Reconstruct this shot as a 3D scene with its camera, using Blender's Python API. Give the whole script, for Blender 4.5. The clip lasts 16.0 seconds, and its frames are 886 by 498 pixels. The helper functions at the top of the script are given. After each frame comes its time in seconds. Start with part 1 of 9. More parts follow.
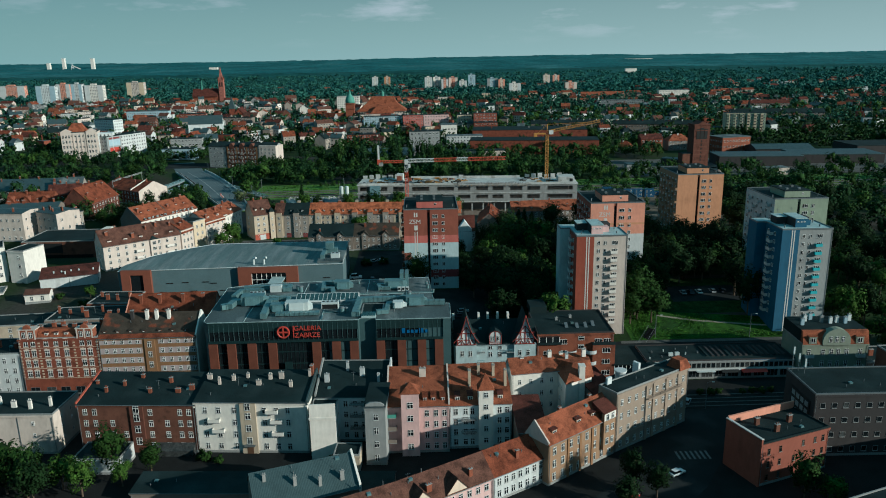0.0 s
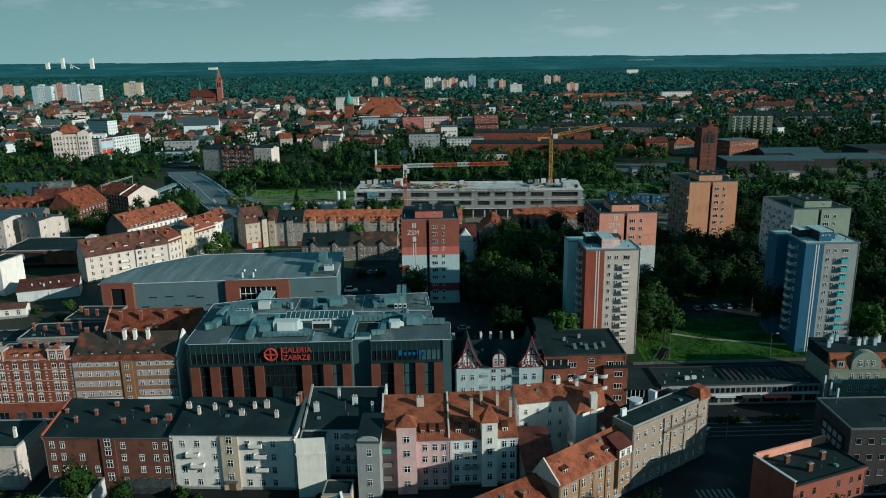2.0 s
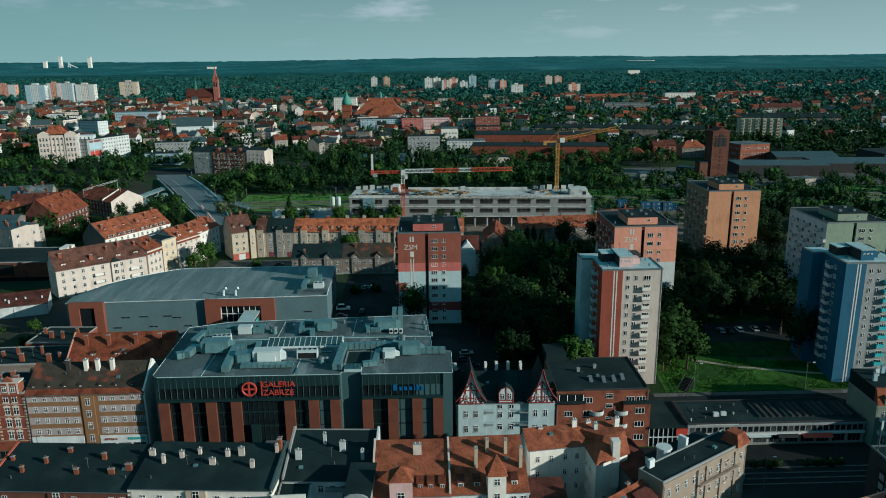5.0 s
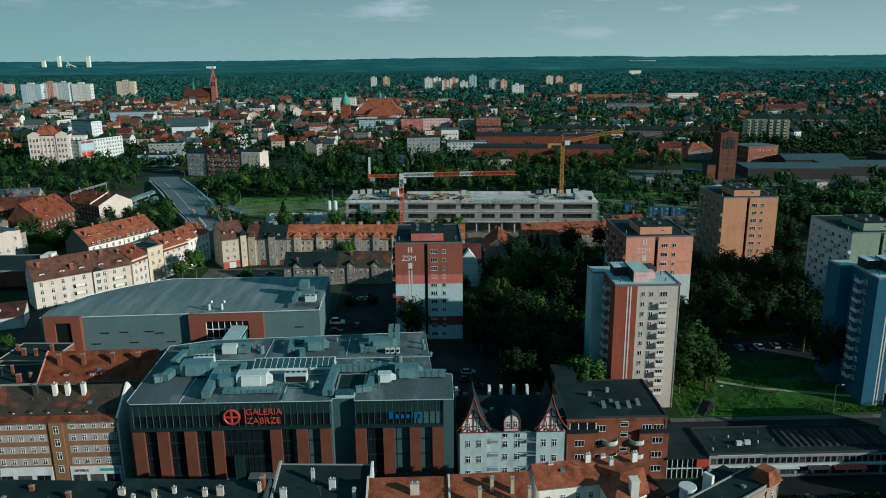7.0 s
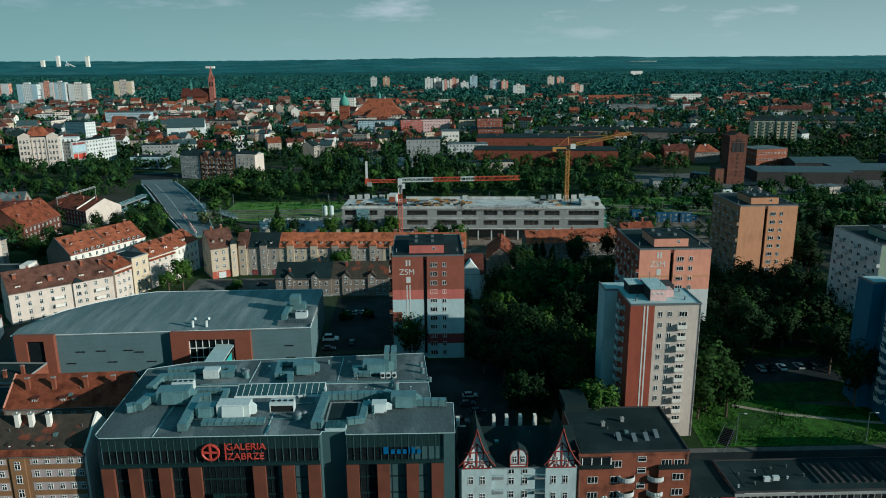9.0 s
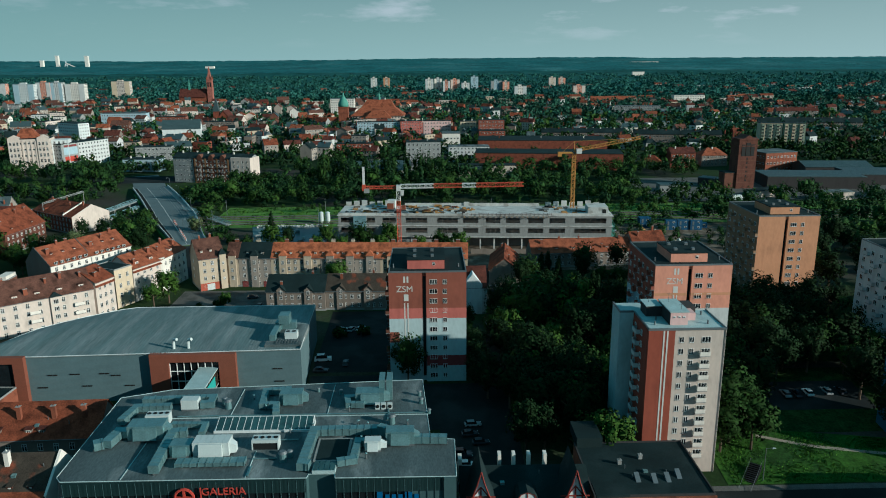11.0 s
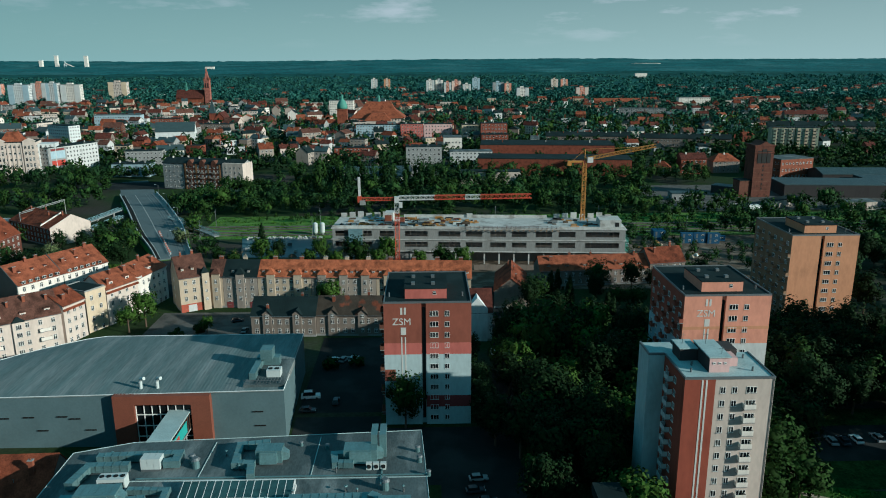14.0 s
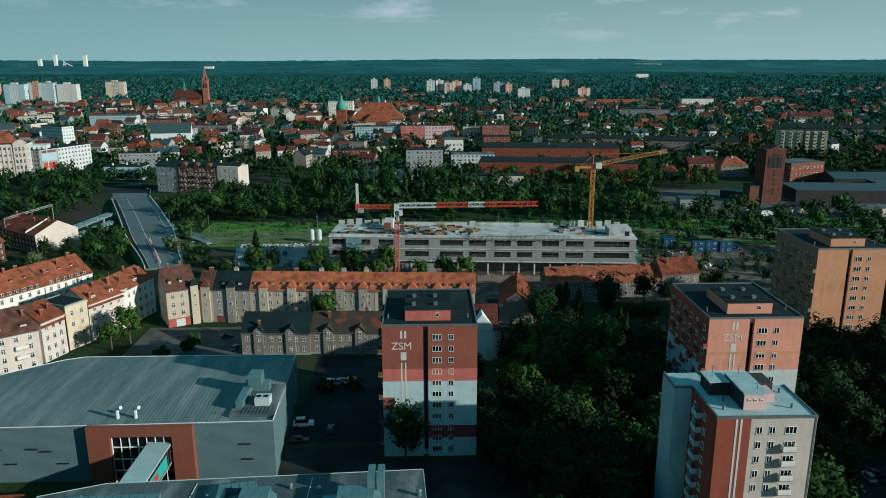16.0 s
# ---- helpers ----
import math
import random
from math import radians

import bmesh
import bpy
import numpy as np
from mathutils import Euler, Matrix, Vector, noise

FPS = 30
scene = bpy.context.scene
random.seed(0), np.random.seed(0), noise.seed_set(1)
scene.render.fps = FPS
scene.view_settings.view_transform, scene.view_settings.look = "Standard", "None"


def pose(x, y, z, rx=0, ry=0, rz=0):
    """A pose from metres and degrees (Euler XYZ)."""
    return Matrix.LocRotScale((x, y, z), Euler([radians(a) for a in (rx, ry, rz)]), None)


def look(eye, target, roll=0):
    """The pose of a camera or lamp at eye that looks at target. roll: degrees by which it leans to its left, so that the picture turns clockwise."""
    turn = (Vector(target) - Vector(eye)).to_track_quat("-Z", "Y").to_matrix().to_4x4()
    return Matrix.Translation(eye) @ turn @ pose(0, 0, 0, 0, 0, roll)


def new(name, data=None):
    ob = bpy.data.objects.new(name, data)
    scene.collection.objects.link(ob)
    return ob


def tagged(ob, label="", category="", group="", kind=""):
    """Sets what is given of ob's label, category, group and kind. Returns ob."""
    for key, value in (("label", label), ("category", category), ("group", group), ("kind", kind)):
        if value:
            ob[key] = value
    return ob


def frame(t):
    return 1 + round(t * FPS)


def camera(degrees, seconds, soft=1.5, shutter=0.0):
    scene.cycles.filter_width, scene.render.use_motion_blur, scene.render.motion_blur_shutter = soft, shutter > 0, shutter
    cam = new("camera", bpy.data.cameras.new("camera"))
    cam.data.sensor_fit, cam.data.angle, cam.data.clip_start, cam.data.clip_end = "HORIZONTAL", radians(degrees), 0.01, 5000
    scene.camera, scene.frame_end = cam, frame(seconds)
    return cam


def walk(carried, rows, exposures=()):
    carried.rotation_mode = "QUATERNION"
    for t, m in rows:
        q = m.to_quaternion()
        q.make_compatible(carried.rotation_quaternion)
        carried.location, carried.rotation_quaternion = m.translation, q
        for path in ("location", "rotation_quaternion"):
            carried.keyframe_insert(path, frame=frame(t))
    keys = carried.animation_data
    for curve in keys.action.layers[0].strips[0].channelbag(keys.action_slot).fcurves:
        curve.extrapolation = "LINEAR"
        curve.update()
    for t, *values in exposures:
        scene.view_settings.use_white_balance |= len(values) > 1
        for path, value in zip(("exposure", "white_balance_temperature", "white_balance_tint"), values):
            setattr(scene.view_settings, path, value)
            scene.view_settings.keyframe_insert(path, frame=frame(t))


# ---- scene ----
# ---- lens and flight ----
cam = camera(62.0, 16.0, soft=1.0)
PATH = [
    (0, -0.780, 0.606, 90.442, -1.337, -14.661, -0.965),
    (1, -0.530, 9.147, 90.644, -1.338, -14.631, -0.889),
    (2, -0.360, 17.435, 90.642, -1.348, -14.616, -0.818),
    (3, -0.236, 25.553, 90.501, -1.363, -14.610, -0.753),
    (4, -0.131, 33.571, 90.280, -1.378, -14.610, -0.694),
    (5, -0.024, 41.544, 90.027, -1.392, -14.612, -0.640),
    (6, 0.099, 49.516, 89.783, -1.402, -14.614, -0.591),
    (7, 0.246, 57.517, 89.579, -1.406, -14.613, -0.546),
    (8, 0.418, 65.563, 89.437, -1.403, -14.609, -0.505),
    (9, 0.609, 73.658, 89.371, -1.395, -14.599, -0.466),
    (10, 0.808, 81.791, 89.385, -1.382, -14.586, -0.428),
    (11, 0.996, 89.939, 89.477, -1.365, -14.569, -0.390),
    (12, 1.148, 98.065, 89.632, -1.347, -14.549, -0.349),
    (13, 1.233, 106.121, 89.830, -1.331, -14.530, -0.304),
    (14, 1.213, 114.042, 90.039, -1.323, -14.513, -0.253),
    (15, 1.043, 121.753, 90.221, -1.325, -14.503, -0.193),
    (16, 0.673, 129.163, 90.328, -1.344, -14.504, -0.121),
]
walk(cam, [(t, pose(x, y, z, 90 + pitch, 0, yaw) @ pose(0, 0, 0, 0, 0, roll)) for t, x, y, z, yaw, pitch, roll in PATH],
     exposures=[(0.0, 0.36, 4330, -17), (16.0, 0.44, 4330, -17)])

# ---- sky and sun ----
SUN_DIR = Vector((0.9, -0.435, 0.0)).normalized()
SUN_UP = radians(17.6)
world = bpy.data.worlds.new("sky")
scene.world = world
world.use_nodes = True
wn, wl = world.node_tree.nodes, world.node_tree.links
wn.clear()
sky = wn.new("ShaderNodeTexSky")
sky.sky_type = 'NISHITA'
sky.sun_disc = False
sky.sun_elevation = SUN_UP
sky.sun_rotation = math.atan2(SUN_DIR.x, SUN_DIR.y)
sky.altitude = 250
sky.air_density = 1.0
sky.dust_density = 0.5
sky.ozone_density = 1.2
coord = wn.new("ShaderNodeTexCoord")
stretch = wn.new("ShaderNodeMapping")
stretch.inputs["Scale"].default_value = (3.2, 3.2, 15.0)
wisps = wn.new("ShaderNodeTexNoise")
wisps.inputs["Scale"].default_value = 2.3
wisps.inputs["Detail"].default_value = 6.0
wisps.inputs["Roughness"].default_value = 0.6
ramp = wn.new("ShaderNodeValToRGB")
ramp.color_ramp.elements[0].position, ramp.color_ramp.elements[0].color = 0.54, (0, 0, 0, 1)
ramp.color_ramp.elements[1].position, ramp.color_ramp.elements[1].color = 0.70, (0.5, 0.5, 0.5, 1)
mixc = wn.new("ShaderNodeMix")
mixc.data_type = 'RGBA'
mixc.inputs["B"].default_value = (48.0, 33.0, 30.0, 1)
bg = wn.new("ShaderNodeBackground")
bg.inputs["Strength"].default_value = 0.0164
wout = wn.new("ShaderNodeOutputWorld")
wl.new(coord.outputs["Generated"], stretch.inputs["Vector"])
wl.new(stretch.outputs["Vector"], wisps.inputs["Vector"])
wl.new(wisps.outputs["Fac"], ramp.inputs["Fac"])
# thin veil of high haze, thickest at the skyline and towards the sun
split = wn.new("ShaderNodeSeparateXYZ")
low = wn.new("ShaderNodeMapRange")
low.inputs["From Max"].default_value = 0.2
low.inputs["To Min"].default_value, low.inputs["To Max"].default_value = 0.9, 0.1
side = wn.new("ShaderNodeMapRange")
side.inputs["From Min"].default_value, side.inputs["From Max"].default_value = -0.6, 0.6
tone = wn.new("ShaderNodeMix")
tone.data_type = 'RGBA'
tone.inputs["A"].default_value, tone.inputs["B"].default_value = (16.2, 18.2, 14.6, 1), (25.0, 23.2, 18.8, 1)
veil = wn.new("ShaderNodeMix")
veil.data_type = 'RGBA'
wl.new(coord.outputs["Generated"], split.inputs["Vector"])
wl.new(split.outputs["Z"], low.inputs["Value"])
wl.new(split.outputs["X"], side.inputs["Value"])
wl.new(side.outputs["Result"], tone.inputs["Factor"])
wl.new(low.outputs["Result"], veil.inputs["Factor"])
wl.new(sky.outputs["Color"], veil.inputs["A"])
wl.new(tone.outputs["Result"], veil.inputs["B"])
# clear blue-green sky overhead, and clouds that thin out towards the skyline
high = wn.new("ShaderNodeMapRange")
high.inputs["From Min"].default_value, high.inputs["From Max"].default_value = 0.10, 0.55
high.inputs["To Max"].default_value = 0.7
dome = wn.new("ShaderNodeMix")
dome.data_type = 'RGBA'
dome.inputs["B"].default_value = (5.6, 12.4, 13.4, 1)
lift = wn.new("ShaderNodeMapRange")
lift.inputs["From Min"].default_value, lift.inputs["From Max"].default_value = 0.012, 0.06
east = wn.new("ShaderNodeMapRange")
east.inputs["From Min"].default_value, east.inputs["From Max"].default_value = -0.5, 0.25
east.inputs["To Min"].default_value = 0.25
cover = wn.new("ShaderNodeMath")
cover.operation = 'MULTIPLY'
cover2 = wn.new("ShaderNodeMath")
cover2.operation = 'MULTIPLY'
wl.new(split.outputs["Z"], high.inputs["Value"])
wl.new(high.outputs["Result"], dome.inputs["Factor"])
wl.new(veil.outputs["Result"], dome.inputs["A"])
wl.new(split.outputs["Z"], lift.inputs["Value"])
wl.new(split.outputs["X"], east.inputs["Value"])
wl.new(lift.outputs["Result"], cover.inputs[0])
wl.new(east.outputs["Result"], cover.inputs[1])
wl.new(ramp.outputs["Color"], cover2.inputs[0])
wl.new(cover.outputs[0], cover2.inputs[1])
wl.new(cover2.outputs[0], mixc.inputs["Factor"])
wl.new(dome.outputs["Result"], mixc.inputs["A"])
wl.new(mixc.outputs["Result"], bg.inputs["Color"])
wl.new(bg.outputs["Background"], wout.inputs["Surface"])
sun = new("sun", bpy.data.lights.new("sun", 'SUN'))
sun.data.energy, sun.data.angle, sun.data.color = 5.0, radians(0.55), (1.0, 0.69, 0.48)
toward = Vector((SUN_DIR.x * math.cos(SUN_UP), SUN_DIR.y * math.cos(SUN_UP), math.sin(SUN_UP)))
sun.matrix_basis = look(toward * 300 + Vector((0, 200, 0)), (0, 200, 0))


# ---- materials ----
def mat(name, rgb, rough=0.85, vary=0.25, scale=0.35, fine=6.0, metal=0.0, bump=0.0, streak=False, island=False, spec=0.3, second=None, second_at=(0.5, 0.62), second_scale=0.2, rnd=0.0):
    m = bpy.data.materials.new(name)
    m.use_nodes = True
    n, l = m.node_tree.nodes, m.node_tree.links
    b = n["Principled BSDF"]
    b.inputs["Roughness"].default_value = rough
    b.inputs["Metallic"].default_value = metal
    b.inputs["Specular IOR Level"].default_value = spec
    tc = n.new("ShaderNodeTexCoord")
    mp = n.new("ShaderNodeMapping")
    if streak:
        mp.inputs["Scale"].default_value = streak if isinstance(streak, tuple) else (1.0, 1.0, 0.22)
    l.new(tc.outputs["Object"], mp.inputs["Vector"])

    def noise_of(s, detail):
        t = n.new("ShaderNodeTexNoise")
        t.inputs["Scale"].default_value, t.inputs["Detail"].default_value = s, detail
        l.new(mp.outputs["Vector"], t.inputs["Vector"])
        return t.outputs["Fac"]

    big, small = noise_of(scale, 3.0), noise_of(fine, 2.0)
    add = n.new("ShaderNodeMath")
    add.operation = 'ADD'
    l.new(big, add.inputs[0])
    l.new(small, add.inputs[1])
    last = add.outputs[0]
    if island or rnd:
        src = n.new("ShaderNodeNewGeometry").outputs["Random Per Island"] if island else n.new("ShaderNodeObjectInfo").outputs["Random"]
        k = n.new("ShaderNodeMath")
        k.operation = 'MULTIPLY_ADD'
        k.inputs[1].default_value, k.inputs[2].default_value = (rnd or 0.6), -(rnd or 0.6) / 2
        l.new(src, k.inputs[0])
        a2 = n.new("ShaderNodeMath")
        a2.operation = 'ADD'
        l.new(last, a2.inputs[0])
        l.new(k.outputs[0], a2.inputs[1])
        last = a2.outputs[0]
    mr = n.new("ShaderNodeMapRange")
    mr.inputs["From Min"].default_value, mr.inputs["From Max"].default_value = 0.6, 1.4
    mr.inputs["To Min"].default_value, mr.inputs["To Max"].default_value = 1 - vary, 1 + vary
    l.new(last, mr.inputs["Value"])
    base = n.new("ShaderNodeRGB")
    base.outputs[0].default_value = (*rgb, 1)
    colour = base.outputs[0]
    if second:
        mask = n.new("ShaderNodeMapRange")
        mask.inputs["From Min"].default_value, mask.inputs["From Max"].default_value = second_at
        l.new(noise_of(second_scale, 5.0), mask.inputs["Value"])
        mx = n.new("ShaderNodeMix")
        mx.data_type = 'RGBA'
        mx.inputs["B"].default_value = (*second, 1)
        l.new(mask.outputs["Result"], mx.inputs["Factor"])
        l.new(colour, mx.inputs["A"])
        colour = mx.outputs["Result"]
    hsv = n.new("ShaderNodeHueSaturation")
    l.new(colour, hsv.inputs["Color"])
    l.new(mr.outputs["Result"], hsv.inputs["Value"])
    l.new(hsv.outputs["Color"], b.inputs["Base Color"])
    if bump:
        bp = n.new("ShaderNodeBump")
        bp.inputs["Strength"].default_value, bp.inputs["Distance"].default_value = bump, 0.05
        l.new(small, bp.inputs["Height"])
        l.new(bp.outputs["Normal"], b.inputs["Normal"])
    return m


def ribbed(m, scale, direction, strength=0.5, distance=0.06, profile='SIN'):
    """Relief of tile courses, sheet seams or cladding ribs."""
    n, l = m.node_tree.nodes, m.node_tree.links
    b = n["Principled BSDF"]
    tc = n.new("ShaderNodeTexCoord")
    w = n.new("ShaderNodeTexWave")
    w.bands_direction, w.wave_profile = direction, profile
    w.inputs["Scale"].default_value, w.inputs["Distortion"].default_value = scale, 0.15
    l.new(tc.outputs["Object"], w.inputs["Vector"])
    bp = n.new("ShaderNodeBump")
    bp.inputs["Strength"].default_value, bp.inputs["Distance"].default_value = strength, distance
    l.new(w.outputs["Fac"], bp.inputs["Height"])
    l.new(bp.outputs["Normal"], b.inputs["Normal"])
    return m


M = {}
# The pale bluish plaster puts teal shade into the wall colour.
for key, rgb in dict(white=(0.64, 0.60, 0.54), cream=(0.51, 0.437, 0.38), cream_warm=(0.549, 0.445, 0.348), yellow=(0.50, 0.41, 0.29), beige=(0.408, 0.337, 0.248), tan=(0.24, 0.155, 0.092),
                     pink=(0.53, 0.36, 0.34), grey=(0.25, 0.255, 0.25), dark_grey=(0.036, 0.033, 0.033), pale_grey=(0.47, 0.478, 0.47), ochre=(0.2, 0.111, 0.052), band=(0.34, 0.29, 0.285),
                     salmon=(0.2, 0.066, 0.042), coral=(0.53, 0.245, 0.165), orange=(0.44, 0.225, 0.12), mint=(0.23, 0.27, 0.2), blue=(0.03, 0.09, 0.155), rust=(0.207, 0.053, 0.03), light_blue=(0.319, 0.408, 0.462), shade_blue=(0.38, 0.45, 0.46), stucco=(0.27, 0.235, 0.2), grime=(0.25, 0.198, 0.152), turquoise=(0.1, 0.38, 0.42),
                     sand=(0.45, 0.385, 0.335), green_grey=(0.196, 0.22, 0.171), red_paint=(0.296, 0.074, 0.044), cool_white=(0.56, 0.585, 0.58), old=(0.182, 0.152, 0.127), wine=(0.148, 0.037, 0.037), rose=(0.37, 0.111, 0.089)).items():
    M[key] = mat("plaster " + key, rgb, 0.9, 0.13, 0.3, 1.3, streak=(1.0, 1.0, 0.45), second=tuple(c * 0.68 for c in rgb), second_at=(0.56, 0.78), second_scale=0.25)
# Sunlight on the church brick is put into the pinkish brick colour.
for key, rgb in dict(brick=(0.163, 0.048, 0.026), brick_dark=(0.096, 0.037, 0.024), brick_orange=(0.178, 0.059, 0.031), brick_brown=(0.111, 0.048, 0.03), brick_sunlit=(0.27, 0.105, 0.078)).items():
    M[key] = mat("brickwork " + key, rgb, 0.9, 0.35, 0.25, 14.0, bump=0.4, second=tuple(c * 0.5 for c in rgb), second_at=(0.52, 0.7), second_scale=0.35)
# Sunlight on the row house roofs is put into the brightest tile colour.
for key, rgb in dict(tile=(0.155, 0.046, 0.022), tile_bright=(0.215, 0.07, 0.034), tile_orange=(0.32, 0.104, 0.046), tile_brown=(0.1, 0.048, 0.034), tile_dark=(0.08, 0.027, 0.019)).items():
    M[key] = ribbed(mat("roof tiles " + key, rgb, 0.85, 0.55, 0.5, 3.2, spec=0.15, second=tuple(c * 0.5 for c in rgb), second_at=(0.5, 0.68), second_scale=0.3), 2.6, 'Y')
M["bitumen"] = mat("bitumen roofing felt", (0.012, 0.021, 0.022), 0.85, 0.5, 0.12, 5.0, spec=0.12, second=(0.018, 0.028, 0.029), second_scale=0.15)
M["felt_grey"] = mat("weathered grey roof membrane", (0.064, 0.082, 0.086), 0.8, 0.45, 0.11, 4.0, streak=(1.0, 0.3, 1.0), second=(0.2, 0.222, 0.222), second_at=(0.5, 0.74), second_scale=0.2)
M["tower_roof"] = mat("pale tower roof sheet", (0.34, 0.42, 0.42), 0.7, 0.25, 0.25, 3.0)
M["slate"] = ribbed(mat("grey sheet metal roof", (0.055, 0.080, 0.084), 0.5, 0.25, 0.3, 3.0, metal=0.3), 0.9, 'X', 0.4)
M["mossy_tile"] = mat("mossy weathered tiles", (0.042, 0.034, 0.026), 0.9, 0.5, 0.4, 4.0, bump=0.4, spec=0.15, second=(0.13, 0.042, 0.022), second_at=(0.54, 0.64), second_scale=0.22)
M["hall_roof"] = ribbed(mat("long seamed roof sheets", (0.115, 0.152, 0.154), 0.8, 0.3, 0.3, 3.0, spec=0.2, streak=(1.0, 0.10, 1.0), second=(0.2, 0.225, 0.225), second_at=(0.42, 0.72), second_scale=0.35), 0.35, 'X', 0.35)
M["cladding"] = ribbed(mat("grey corrugated wall sheets", (0.112, 0.16, 0.174), 0.55, 0.12, 0.2, 2.0, metal=0.1), 1.2, 'Z', 0.35)
M["cladding_dark"] = ribbed(mat("dark grey facade panels", (0.012, 0.026, 0.027), 0.45, 0.15, 0.2, 2.0), 0.4, 'X', 0.3)
M["cladding_side"] = mat("blue grey facade panels", (0.05, 0.085, 0.09), 0.5, 0.12, 0.2, 2.0)
M["pier"] = mat("terracotta facade piers", (0.108, 0.037, 0.021), 0.75, 0.3, 0.3, 6.0)
M["portal"] = mat("rust brown portal panels", (0.163, 0.056, 0.033), 0.7, 0.18, 0.3, 4.0)
M["glass"] = mat("dark window glass", (0.009, 0.012, 0.014), 0.1, 0.3, 0.5, 1.0, spec=0.3, rnd=0.5)
# Teal sky reflection is put into the base colour of the skylight glass.
M["roof_glass"] = mat("roof glass with sky reflection in colour", (0.03, 0.06, 0.062), 0.12, 0.3, 0.5, 1.0, spec=0.6, rnd=0.6)
M["curtain"] = mat("glass with pale curtains", (0.052, 0.056, 0.056), 0.15, 0.5, 0.8, 2.0, spec=0.3, rnd=0.6)
M["sash"] = mat("white window paint", (0.68, 0.68, 0.66), 0.5, 0.1)
M["sash_brown"] = mat("brown window paint", (0.096, 0.056, 0.033), 0.5, 0.1)
M["duct"] = mat("galvanised air duct", (0.175, 0.27, 0.28), 0.36, 0.25, 0.5, 3.0, metal=0.5)
M["unit"] = mat("white painted unit", (0.46, 0.50, 0.49), 0.5, 0.1)
M["black"] = mat("black fan mesh", (0.009, 0.01, 0.01), 0.7, 0.2)
M["steel"] = mat("grey steel", (0.163, 0.178, 0.185), 0.5, 0.2, metal=0.5)
M["concrete"] = mat("raw concrete", (0.237, 0.237, 0.229), 0.9, 0.25, 0.2, 3.0, streak=True, second=(0.185, 0.185, 0.178), second_at=(0.55, 0.7))
M["concrete_pale"] = mat("fresh pale concrete", (0.44, 0.44, 0.42), 0.9, 0.28, 0.15, 3.0, second=(0.25, 0.24, 0.22), second_at=(0.52, 0.66))
M["formwork"] = mat("yellow formwork timber", (0.252, 0.148, 0.052), 0.8, 0.4, 1.0, 4.0)
M["crane_yellow"] = mat("yellow crane paint", (0.36, 0.18, 0.04), 0.5, 0.2)
M["crane_red"] = mat("red crane paint", (0.355, 0.063, 0.03), 0.5, 0.2)
M["crane_white"] = mat("white crane paint", (0.488, 0.488, 0.474), 0.5, 0.2)
M["copper"] = mat("green patina copper", (0.096, 0.237, 0.185), 0.7, 0.2)
M["timber_red"] = mat("red painted timber", (0.178, 0.026, 0.018), 0.7, 0.2)
M["red_sign"] = mat("red sign letters", (0.34, 0.045, 0.03), 0.5, 0.05)
M["blue_sign"] = mat("blue sign letters", (0.02, 0.09, 0.22), 0.5, 0.05)
M["teal_sign"] = mat("turquoise banner", (0.074, 0.311, 0.281), 0.6, 0.15)
M["white_paint"] = mat("white lettering paint", (0.503, 0.488, 0.459), 0.7, 0.1)
M["blue_cont"] = ribbed(mat("blue container paint", (0.014, 0.062, 0.135), 0.5, 0.2), 1.5, 'X', 0.5)
M["tarp"] = mat("blue roof tarpaulin", (0.03, 0.163, 0.296), 0.6, 0.25)
# Asphalt and paving are near black: street shade is put into their colour.
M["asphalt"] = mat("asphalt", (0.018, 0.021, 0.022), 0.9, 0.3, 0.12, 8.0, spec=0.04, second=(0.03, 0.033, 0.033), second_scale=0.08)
# Sunlit copy of the asphalt: sunlight is put into its paler colour.
M["bridge_road"] = mat("asphalt with sunlight in colour", (0.095, 0.122, 0.13), 0.9, 0.25, 0.1, 5.0)
M["paving"] = mat("concrete paving with shade in colour", (0.018, 0.019, 0.019), 0.9, 0.35, 0.2, 4.0, spec=0.04)
M["yard_wet"] = mat("wet concrete yard", (0.032, 0.06, 0.075), 0.35, 0.35, 0.08, 1.0, spec=0.5, second=(0.07, 0.11, 0.12), second_scale=0.07)
M["path_sand"] = mat("sandy path", (0.244, 0.215, 0.163), 0.95, 0.2, 0.5, 4.0)
M["soil"] = mat("bare soil", (0.085, 0.066, 0.046), 0.95, 0.45, 0.1, 2.0, bump=0.5, second=(0.15, 0.125, 0.095))
# Shade is put into the lawn green, sunlight into bank and railside greens.
M["grass"] = mat("lawn grass with shade in colour", (0.018, 0.036, 0.008), 0.95, 0.85, 0.35, 1.6, spec=0.08, bump=0.8, second=(0.026, 0.044, 0.010), second_scale=0.08)
M["grass_bank"] = mat("bank grass with sunlight in colour", (0.036, 0.078, 0.010), 0.95, 0.6, 0.35, 1.6, bump=0.6, spec=0.08, second=(0.026, 0.055, 0.012), second_scale=0.12)
M["grass_bright"] = mat("railside grass with sunlight in colour", (0.085, 0.165, 0.02), 0.95, 0.45, 0.1, 2.0, bump=0.5, second=(0.06, 0.11, 0.022), second_scale=0.06)
M["ground"] = mat("town ground", (0.022, 0.038, 0.012), 0.95, 0.45, 0.02, 1.0, spec=0.08, second=(0.042, 0.04, 0.034), second_at=(0.5, 0.6), second_scale=0.012)
M["leaf"] = mat("green leaves", (0.023, 0.050, 0.011), 0.85, 0.45, 0.4, 2.0, island=True, spec=0.12)
M["leaf_dark"] = mat("dark green leaves", (0.016, 0.038, 0.012), 0.85, 0.45, 0.4, 2.0, island=True, spec=0.12)
